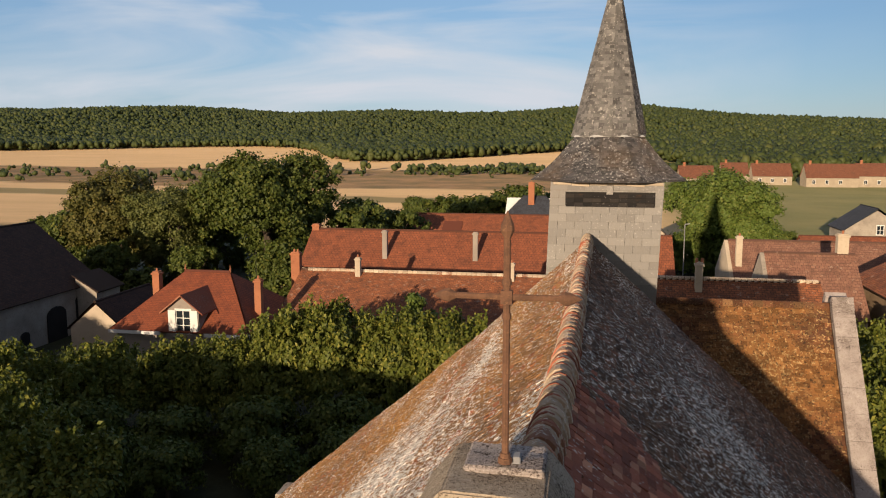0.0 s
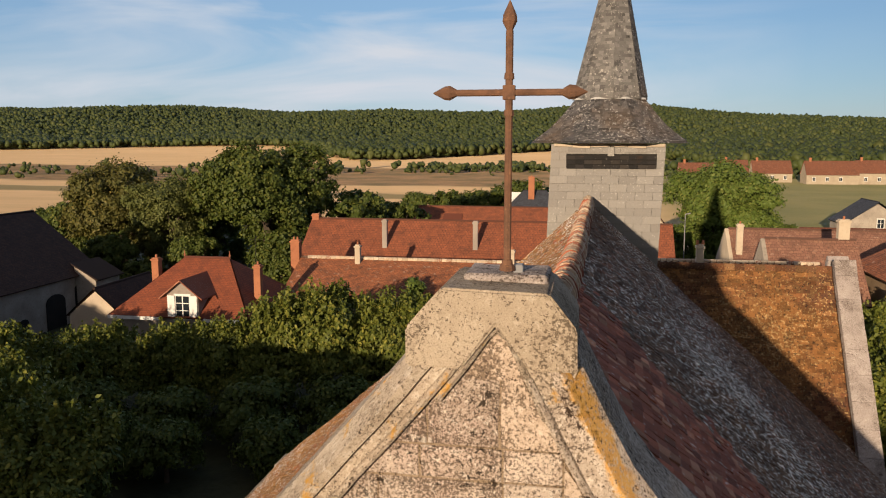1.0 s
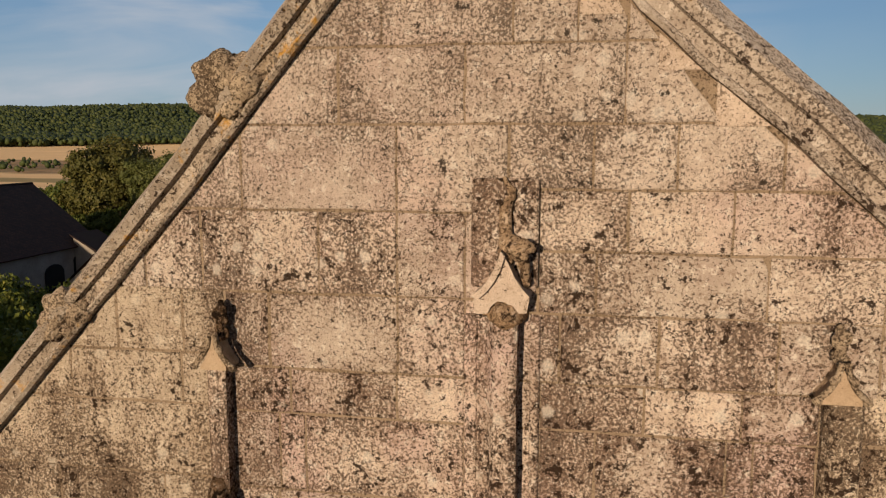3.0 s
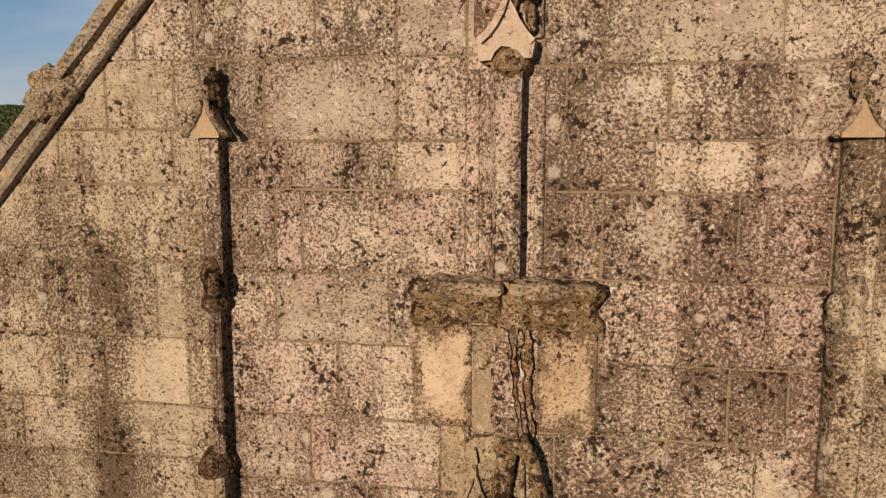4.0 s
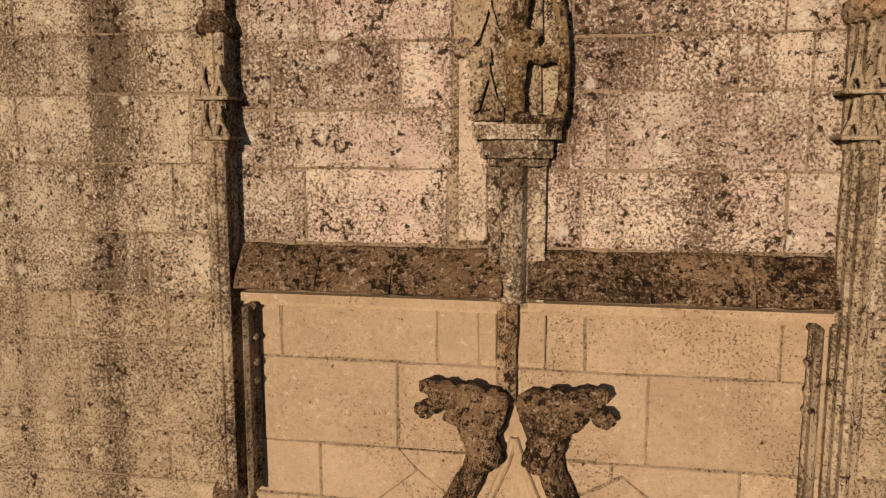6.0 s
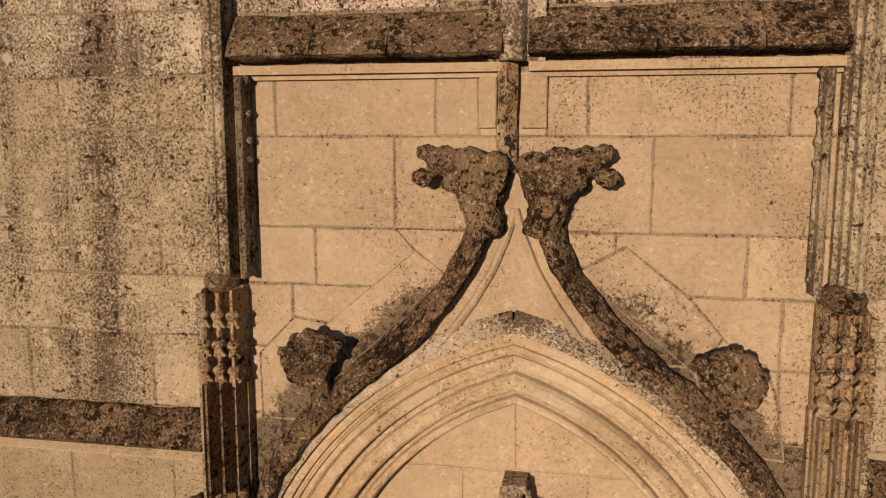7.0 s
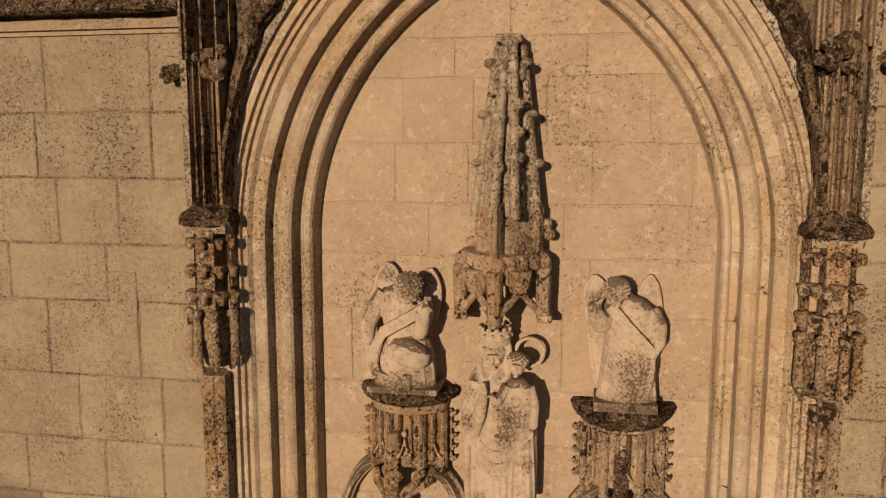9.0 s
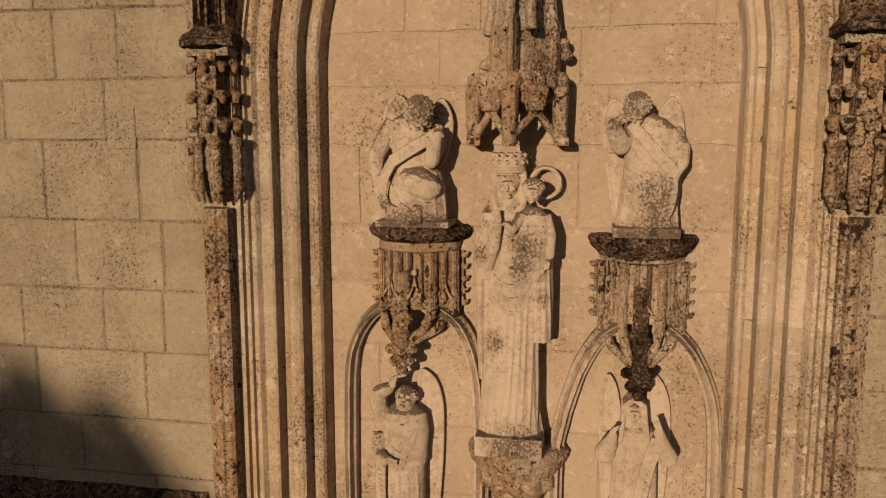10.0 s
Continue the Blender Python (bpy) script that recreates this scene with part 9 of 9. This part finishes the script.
# the long low building and the taller one behind it
h = House("long low stone building with a mossy red tile roof", "house", (-11, 54, 0))
h.walls(-22.0, 9.0, 50.2, 63.5, 2.9, 6.1, "x", M_PL_GREY)
h.roof(-22.4, 9.0, 50.2, 63.5, 2.95, 6.15, "x", M_ROOF_OLD, 0.35, label="old red tiles mottled with moss")
h.chimney(-17.6, 56.3, 5.0, 7.5, 0.42, 0.4, M_PL_CREAM)
h.chimney(-5.2, 56.3, 5.0, 7.4, 0.4, 0.4, M_PL_CREAM)
h.chimney(-23.1, 57.0, 3.0, 7.7, 0.75, 0.6, M_BRICK, 2)
bm = bmesh.new()
for i in range(70):
    x = -22.0 + i * 0.4
    limb(bm, (x, 56.85, 6.28), (x + 0.37, 56.85, 6.30), 0.17, 0.14, 6)
h.add("ridge_tiles", bm, M_RIDGE)
h = House("tall building with a smooth red tile roof and stone chimneys", "house", (-14, 70, 0))
h.walls(-26.2, 8.0, 66.3, 74.0, 5.0, 8.0, "x", M_PL_CREAM)
h.roof(-26.2, 8.0, 66.3, 74.0, 5.1, 8.0, "x", M_ROOF_MID, 0.3)
for x in (-18.2, -9.6):
    h.chimney(x, 67.2, 5.0, 8.45, 0.45, 0.45, M_PL_GREY, 0)
h.chimney(-26.0, 70.2, 5.5, 8.6, 0.7, 0.6, M_BRICK, 0)
h = House("far barn with a red tile roof patched in new tiles", "barn", (-15, 102, 0), name="barn")
h.walls(-26.5, 6.0, 97.0, 107.0, 3.5, 6.6, "x", M_PL_RUBBLE)
h.roof(-26.5, 6.0, 97.0, 107.0, 3.5, 6.7, "x", M_ROOF_MID, 0.3)
bm = bmesh.new()
box(bm, -18.6, -16.0, 98.6, 100.4, 5.0, 5.03)
for v in bm.verts:
    v.co.z = 3.78 + (v.co.y - 97.0) * 0.64 + (0.03 if v.co.z > 5.01 else 0)
h.add("new_tiles", bm, M_ROOF_NEW)

# white house in the distance
h = House("white bungalow with a dark slate roof and brick chimney", "house", (-9, 141, 0))
h.walls(-14.3, -4.0, 139.0, 147.0, 3.2, 6.3, "x", M_WHITE)
h.roof(-14.3, -4.0, 139.0, 147.0, 3.2, 6.4, "x", M_ROOF_SLATE, 0.4, hip=(3.0, 3.0))
h.window(-12.5, 139.0, 1.2, 1.0, 1.3, "s")
h.chimney(-9.7, 141.5, 4.0, 9.2, 1.1, 0.9, M_BRICK, 1)

# houses to the other side
h = House("low house with dark red tile roof and tall chimney", "house", (7, 44, 0))
h.walls(3.0, 13.4, 39.0, 47.5, 5.6, 8.6, "x", M_PL_GREY)
h.roof(3.0, 13.4, 39.0, 47.5, 5.6, 8.65, "x", M_ROOF_OLD, 0.3)
h.chimney(6.85, 42.6, 7.4, 9.9, 0.4, 0.4, M_PL_CREAM, 2)
bm = bmesh.new()
for i in range(30):
    x = 3.0 + i * 0.35
    limb(bm, (x, 43.25, 8.80), (x + 0.32, 43.25, 8.82), 0.15, 0.12, 6)
h.add("ridge_tiles", bm, M_RIDGE)
h = House("house with pinkish tile roof and a white gable wall", "house", (16, 67, 0))
h.walls(13.0, 31.0, 65.0, 73.0, 4.9, 7.8, "x", M_PL_CREAM)
h.roof(13.0, 31.0, 65.0, 73.0, 4.9, 7.9, "x", M_ROOF_PINK, 0.25)
gable_wall(h, 12.55, 12.95, 65.0, 73.0, 4.9, 7.9, M_PL_CREAM, "pale rendered gable wall")
h.chimney(13.4, 66.6, 5.5, 8.7, 0.5, 0.5, M_PL_CREAM)
h = House("cottage with a brown tile roof and a stone gable", "house", (16, 57, 0))
h.walls(13.3, 19.2, 52.0, 60.0, 4.9, 8.5, "x", M_PL_CREAM)
h.roof(13.3, 19.2, 52.0, 60.0, 4.9, 8.6, "x", M_ROOF_PINK, 0.2)
gable_wall(h, 12.9, 13.28, 52.0, 60.0, 4.9, 8.6, M_PL_RUBBLE, "pale stone gable wall")
h.chimney(18.5, 56.2, 7.0, 10.2, 0.75, 0.6, M_PL_CREAM, 1)
h = House("board-walled shed with a brown roof", "shed", (23.5, 52, 0))
h.walls(20.3, 30.0, 50.0, 58.0, 6.8, 9.2, "y", M_WOOD)
h.roof(20.3, 30.0, 50.0, 58.0, 6.8, 9.3, "y", M_ROOF_OLD, 0.5)
h = House("small stone outbuilding with a slate roof and one window", "shed", (45, 134, 0))
h.walls(41.0, 50.4, 130.0, 138.0, 2.7, 5.9, "y", M_PL_RUBBLE)
h.roof(41.0, 50.4, 130.0, 138.0, 2.7, 6.0, "y", M_ROOF_SLATE, 0.3)
h.window(46.2, 130.0, 2.0, 1.0, 1.4, "s", bars=(1, 1))
h = House("low tiled outbuilding with a long red roof", "shed", (44, 112, 0))
h.walls(28.5, 56.0, 104.0, 110.0, 2.2, 4.0, "x", M_PL_RUBBLE)
h.roof(28.5, 56.0, 104.0, 110.0, 2.2, 4.1, "x", M_ROOF_MID, 0.2)
for i, (x0, x1, y0, e, r, m, lab) in enumerate(((78.5, 96.0, 300, 3.6, 8.2, M_ROOF_FARM, "long cream farmhouse with a red tile roof"), (96.5, 118.0, 302, 4.2, 8.4, M_ROOF_FARM, "cream farmhouse with a red tile roof beside another"),
                                      (62.0, 76.0, 310, 3.6, 8.0, M_ROOF_FARM, "stone farm building with a brown tile roof"), (52.0, 62.0, 318, 3.5, 8.0, M_ROOF_FARM, "far farm gable with a red roof"), (33.0, 45.0, 290, 3.5, 7.6, M_ROOF_FARM, "far barn among trees with a brown roof"))):
    h = House(lab, "farmhouse", ((x0 + x1) / 2, y0 + 4, 0), "farm buildings in the distance", name="farmhouse")
    h.walls(x0, x1, y0, y0 + 9, e, r, "x", M_PL_PALE)
    h.roof(x0, x1, y0, y0 + 9, e, r, "x", m, 0.3)
    for k in range(3):
        h.window(x0 + 2.5 + k * 4.5, y0, 1.2, 1.0, 1.3, "s", bars=(1, 0))
    h.chimney(x0 + 2, y0 + 4.5, r - 1, r + 1.3, 0.8, 0.6, M_BRICK, 0)
# house glimpsed behind the tower
h = House("brick-red roofed house with an ochre wall", "house", (6.4, 92, 0))
h.walls(3.0, 9.8, 88.0, 98.0, 5.5, 9.6, "y", M_PL_CREAM)
h.roof(3.0, 9.8, 88.0, 98.0, 5.5, 9.7, "y", M_ROOF_MID, 0.4)
# pole on the green
lamp = thing("lamp_post", "thin grey lamp post on the green", "lamp post", (10.2, 78, 0))
bm = bmesh.new()
limb(bm, (0, 0, 0), (0, 0, 8.4), 0.06, 0.045, 6)
part("pole", bm, M_LEAD, lamp)
bm = bmesh.new()
limb(bm, (0, 0, 8.4), (0.5, 0, 8.5), 0.05, 0.06, 6)
part("arm", bm, M_LEAD, lamp)


# ---- trees ----
def leaves_mesh(name, pts, normals, size, material, spread=0.7, upright=0.0, rng=None):
    """One small leaf quad at each point."""
    n = len(pts)
    nrm = normals + rng.normal(0, spread, (n, 3))
    nrm /= np.linalg.norm(nrm, axis=1)[:, None] + 1e-9
    aux = rng.normal(0, 1, (n, 3))
    aux[:, 2] += upright * 3
    u = np.cross(nrm, aux)
    u /= np.linalg.norm(u, axis=1)[:, None] + 1e-9
    w = np.cross(nrm, u)
    s = size * rng.uniform(0.55, 1.25, (n, 1))
    quad = np.stack([pts - u * s * 0.5, pts + w * s * 0.75 * (1 + upright), pts + u * s * 0.5, pts - w * s * 0.75], axis=1)
    quad[:, 1] += nrm * s * 0.12
    quad[:, 3] += nrm * s * 0.12
    me = bpy.data.meshes.new(name)
    me.from_pydata(quad.reshape(-1, 3).tolist(), [], np.arange(n * 4).reshape(-1, 4).tolist())
    me.materials.append(material)
    return me


def crown_points(lobes, n, rng, shell=0.35, clump=0.9):
    """Points in the outer shells of several lobes, gathered into clumps with gaps between."""
    pts, nrm = [], []
    vol = np.array([l[3] * l[4] + l[4] * l[5] + l[3] * l[5] for l in lobes])
    for l, k in zip(lobes, (n * vol / vol.sum()).astype(int)):
        m = max(8, k // 110)
        d = rng.normal(0, 1, (m, 3))
        d /= np.linalg.norm(d, axis=1)[:, None]
        d[:, 2] = np.where(d[:, 2] < -0.55, -d[:, 2], d[:, 2])
        r = 1 - shell * rng.random((m, 1)) ** 1.6
        r *= 1 + 0.10 * np.sin(d[:, :1] * 7 + l[0]) * np.cos(d[:, 1:2] * 6 + l[1])
        cent = np.array(l[:3]) + d * r * np.array(l[3:6])
        rad = clump * (0.10 * np.mean(l[3:6]) + 0.12)
        idx = rng.integers(0, m, k)
        off = rng.normal(0, rad, (k, 3)) * np.array((1, 1, 0.75))
        pts.append(cent[idx] + off)
        nrm.append(d[idx] * 0.8 + off / (rad * 2.2) + np.array((0, 0, 0.25)))
    return np.concatenate(pts), np.concatenate(nrm)


def tree_base(name, label, category, group, trunk_h, trunk_r, lobes, n, size, material, seed, upright=0.0, clump=0.9, shell=0.35, shoots=0):
    rng = np.random.default_rng(seed)
    ob = thing(name, label, category, (0, 0, 0), group)
    bm = bmesh.new()
    limb(bm, (0, 0, -0.3), (0.05, 0.03, trunk_h * 0.55), trunk_r * 1.25, trunk_r * 0.9, 9)
    limb(bm, (0.05, 0.03, trunk_h * 0.5), (0.0, 0.1, trunk_h), trunk_r * 0.92, trunk_r * 0.6, 9)
    for l in lobes:
        limb(bm, (0.0, 0.05, trunk_h * 0.8), (l[0] * 0.85, l[1] * 0.85, l[2]), trunk_r * 0.45, trunk_r * 0.12, 6)
    part("trunk", bm, M_BARK, ob)
    p, q = crown_points(lobes, n, rng, shell, clump)
    if shoots:
        # straight young shoots that stand above the clipped crown
        top = np.argsort(p[:, 2] + rng.normal(0, 0.5, len(p)))[-shoots * 6:]
        foot = p[rng.choice(top, shoots)]
        k = 11
        rise = np.linspace(0, 1, k)[None, :, None] * rng.uniform(0.35, 1.0, (shoots, 1, 1))
        lean = np.concatenate([rng.normal(0, 0.13, (shoots, 2)), np.ones((shoots, 1))], axis=1)
        twig = (foot[:, None, :] + rise * lean[:, None, :] + rng.normal(0, 0.045, (shoots, k, 3))).reshape(-1, 3)
        p = np.concatenate([p, twig])
        q = np.concatenate([q, rng.normal(0, 1, twig.shape)])
    me = leaves_mesh("crown", p, q, size, material, 0.6, upright, rng)
    c = new("crown", me)
    c.parent = ob
    return ob


def put(ob, places, seed):
    """Sets the first tree and copies of it, each with its own turn."""
    r = random.Random(seed)
    first = True
    for x, y, s in places:
        m = pose(x, y, hill(x, y), 0, 0, r.uniform(0, 360)) @ Matrix.Diagonal((s, s, s * r.uniform(0.94, 1.06), 1))
        if first:
            ob.matrix_basis = m
            first = False
        else:
            c = copy_thing(ob, pose(x, y, hill(x, y), 0, 0, r.uniform(0, 360)))
            c.scale = (s, s, s * r.uniform(0.94, 1.06))


def box_lobes(rng, w, z0, z1, n=6):
    out = [(0, 0, (z0 + z1) / 2, w, w, (z1 - z0) / 2)]
    for _ in range(n):
        out.append((rng.uniform(-0.5, 0.5) * w, rng.uniform(-0.5, 0.5) * w, rng.uniform(z0 + 0.35 * (z1 - z0), z1 - 0.9), w * 0.6, w * 0.6, 1.1))
    return out


R1 = random.Random(5)
lime = tree_base("lime_tree", "clipped lime tree with dense upright green shoots", "tree", "clipped limes round the church square", 3.0, 0.22, box_lobes(R1, 2.75, 0.1, 6.0, 8), 25000, 0.155, M_LEAF_LIME, 11, upright=0.4, clump=0.7, shell=0.3, shoots=380)
put(lime, [(-14.5, 39.2, 1.04), (-8.0, 41.2, 1.0), (-33.5, 31.4, 0.92), (-27.2, 33.4, 0.86), (-23.2, 24.0, 0.94), (-18.9, 20.2, 0.92), (-22.6, 36.6, 0.80), (-19.4, 37.4, 0.84), (-25.6, 35.0, 0.82), (16.9, 42.0, 1.0), (15.4, 36.5, 0.95), (13.9, 31.5, 0.92), (20.0, 44.0, 1.0)], 1)
lime2 = tree_base("lime_tree", "clipped lime tree with a bushy rounded crown", "tree", "clipped limes round the church square", 3.0, 0.22, box_lobes(R1, 2.8, 0.1, 5.9, 8), 25000, 0.155, M_LEAF_LIME, 12, upright=0.4, clump=0.7, shell=0.3, shoots=380)
put(lime2, [(-17.2, 38.2, 1.0), (-11.2, 40.3, 1.02), (-30.0, 32.4, 0.9), (-37.0, 30.5, 0.95), (-26.5, 26.4, 0.93), (-29.6, 28.4, 0.93), (-20.8, 22.2, 0.93)], 2)
# low trees added to fill the square's dark shade with leaves
young = tree_base("lime_tree", "low dark filler tree added where the square lies in shade", "tree", "clipped limes round the church square", 1.6, 0.14, box_lobes(R1, 2.0, 0.1, 3.6, 6), 9000, 0.17, M_LEAF_OAK, 13, clump=0.8)
put(young, [(-24.5, 31.0, 1.0), (-20.2, 31.6, 0.95), (-16.0, 33.0, 1.0), (-12.0, 34.5, 1.0), (-18.5, 28.0, 0.8), (-14.0, 29.6, 0.8), (-10.4, 31.0, 0.9), (-22.0, 28.4, 0.85), (-28.0, 31.0, 1.0)], 14)


def broad(label, h, w, n, size, material, seed, name="broadleaf_tree", k=9, low=0.25):
    r = random.Random(seed)
    lobes = [(0, 0, h * 0.62, w * 0.62, w * 0.62, h * 0.33)]
    for i in range(k):
        a = i * 2.4 + r.uniform(-0.4, 0.4)
        d = w * r.uniform(0.35, 0.62)
        z = h * r.uniform(low + 0.1, 0.82)
        s = w * r.uniform(0.30, 0.45)
        lobes.append((d * math.cos(a), d * math.sin(a), z, s, s, s * 0.85))
    return tree_base(name, label, "tree", "", h * 0.55, h * 0.026 + 0.08, lobes, n, size, material, seed)


put(broad("large dark green broadleaf tree behind the houses", 14.6, 9.2, 90000, 0.27, M_LEAF_OAK, 21, k=14, low=0.0), [(-35.0, 79, 1.0)], 3)
put(broad("greyish green willow-like tree with fine leaves", 12.6, 5.2, 50000, 0.2, M_LEAF_WILLOW, 22, "willow", 12, -0.02), [(-45.0, 76, 1.0)], 4)
put(broad("browning tree with an uneven crown", 13.4, 7.4, 70000, 0.24, M_LEAF_DRY, 23, k=14, low=-0.02), [(-53.5, 80, 1.0)], 5)
put(broad("dense dark tree beside the barn", 9.5, 6.0, 18000, 0.34, M_LEAF_OAK, 24, k=11, low=-0.05), [(-61.0, 82, 0.85), (-68.0, 88, 0.75), (-28.5, 88, 1.0), (-23.5, 94, 0.85), (-47, 90, 0.95), (-40, 72, 0.6), (-50, 72, 0.6), (-56, 76, 0.55), (-31, 73, 0.5), (-60, 72, 0.5), (-66, 79, 0.6)], 6)
put(broad("broad walnut tree with bright green leaves on the green", 14.0, 8.4, 80000, 0.28, M_LEAF_WALNUT, 25, "walnut_tree", 14, 0.0), [(17.2, 98, 1.0)], 7)
shrub = tree_base("shrub", "dark rounded garden shrub", "shrub", "shrubs by the houses and fields", 0.8, 0.08, [(0, 0, 1.3, 1.5, 1.5, 1.2), (0.8, 0.4, 1.2, 0.9, 0.9, 0.9), (-0.7, -0.5, 1.4, 0.9, 0.9, 1.0)], 3500, 0.22, M_LEAF_OAK, 31)
put(shrub, [(-11.8, 46.5, 1.6), (-10.6, 47.5, 1.4), (-40.5, 62, 1.2), (-45, 70, 1.3), (-24, 150, 2.2), (-20, 152, 2.4), (-28, 158, 2.0), (-33, 156, 1.8), (-14.5, 152, 2.6), (-11.5, 155, 3.0), (26, 120, 1.3), (30, 122, 1.2), (-17, 160, 1.6), (-38, 170, 1.6)], 8)
conifer = tree_base("young_conifer", "young yellow-green conifer before the long roof", "tree", "", 1.5, 0.1, [(0, 0, 1.6, 1.0, 1.0, 1.4), (0, 0, 3.1, 0.7, 0.7, 1.3), (0, 0, 4.4, 0.35, 0.35, 1.0)], 5000, 0.17, M_LEAF_WALNUT, 32, upright=0.6)
put(conifer, [(-10.6, 45.8, 1.3), (-9.6, 46.4, 1.05)], 9)
# unseen trees added to the west to shade the square and facade foot
west = broad("unseen broadleaf tree added to shade the square and facade foot", 10.2, 6.0, 16000, 0.6, M_LEAF_OAK, 26)
put(west, [(-33.0, 2.0, 0.94), (-26.0, 0.0, 0.94), (-19.0, -2.0, 0.94), (-40.0, 6.0, 0.94), (-47.0, 4.0, 0.94), (-9.95, -26.0, 0.752), (-55, 2, 0.94), (-36.5, -6, 0.94), (-29.5, -7, 0.94), (-22.5, -9, 0.94), (-15.5, -11, 0.94), (-43.5, -4, 0.94), (-51, -4, 0.94)], 10)


# ---- far woods and hedges, beyond counting ----
def lump(level=1):
    bm = bmesh.new()
    bmesh.ops.create_icosphere(bm, subdivisions=level + 1, radius=1)
    v = np.array([tuple(q.co) for q in bm.verts])
    f = np.array([[q.index for q in t.verts] for t in bm.faces])
    bm.free()
    return v, f


def woods(name, label, places, material, category, seed, level=1):
    """Crowns as lumpy heads: places are x, y, z, radius, height."""
    v, f = lump(level)
    rng = np.random.default_rng(seed)
    p = np.array(places)
    n = len(p)
    bump = 1 + rng.normal(0, 0.2, (n, len(v), 1))
    ang = rng.uniform(0, 6.28, n)
    ca, sa = np.cos(ang)[:, None], np.sin(ang)[:, None]
    q = v[None] * bump
    x, y = q[:, :, 0] * ca - q[:, :, 1] * sa, q[:, :, 0] * sa + q[:, :, 1] * ca
    q = np.stack([x * p[:, 3:4], y * p[:, 3:4], q[:, :, 2] * p[:, 4:5]], axis=2) + p[:, None, :3]
    faces = (f[None] + (np.arange(n) * len(v))[:, None, None]).reshape(-1, 3)
    me = bpy.data.meshes.new(name)
    me.from_pydata(q.reshape(-1, 3).tolist(), [], faces.tolist())
    me.materials.append(material)
    me.shade_smooth()
    return tagged(new(name, me), label, category, "", "stuff")


rng = np.random.default_rng(77)
spots, close = [], []
for _ in range(210000):
    y = rng.uniform(330, 1500)
    x = rng.uniform(-0.95, 0.45) * y
    far = math.hypot(x * 0.8, y) + 0.22 * min(max(x, -500), 300)
    edge = 720 + 40 * math.sin(x * 0.013) - 190 * math.exp(-((x + 150) / 90) ** 2) - 355 * min(max((x - 20) / 50, 0), 1)
    if far < edge or far > 1480:
        continue
    if far > edge + 150 and rng.random() < 0.45:
        continue
    r = rng.uniform(1.5, 3.3) if far > 560 else rng.uniform(1.2, 2.6)
    (spots if far > 560 else close).append((x, y, hill(x, y) + r * 0.9 + rng.uniform(1.0, 5.0), r, r * rng.uniform(0.9, 1.3)))
    if len(spots) >= 46000:
        break
woods("woodland", "dense green woodland that covers the far ridge", spots, M_LEAF_WOOD, "woodland", 1, 0)
woods("woodland", "edge of the green woodland behind the farm buildings", close[:7000], M_LEAF_WOOD, "woodland", 3, 1)
spots = []
for _ in range(1100):
    k = rng.random()
    if k < 0.5:
        y = rng.uniform(255, 420)
        x = rng.uniform(-330, -10)
        if x > -120 and y < 345:
            continue
    elif k < 0.8:
        x = rng.uniform(-90, 70)
        y = 405 + rng.normal(0, 18)
    else:
        x = rng.uniform(30, 130)
        y = rng.uniform(325, 420)
    if k < 0.5 and (rng.random() < 0.62 or y < 290 and rng.random() < 0.8):
        continue
    r = rng.uniform(0.7, 1.75) ** 2.2
    for _ in range(4):
        q = r * rng.uniform(0.35, 0.7)
        spots.append((x + rng.normal(0, r * 0.55), y + rng.normal(0, r * 0.5), hill(x, y) + q * 0.7 + rng.uniform(0, r * 0.7), q, q * rng.uniform(0.8, 1.2)))
woods("scrub", "bushes and hedgerow trees between the stubble fields", spots, M_LEAF_WOOD, "hedgerow", 2, 0)
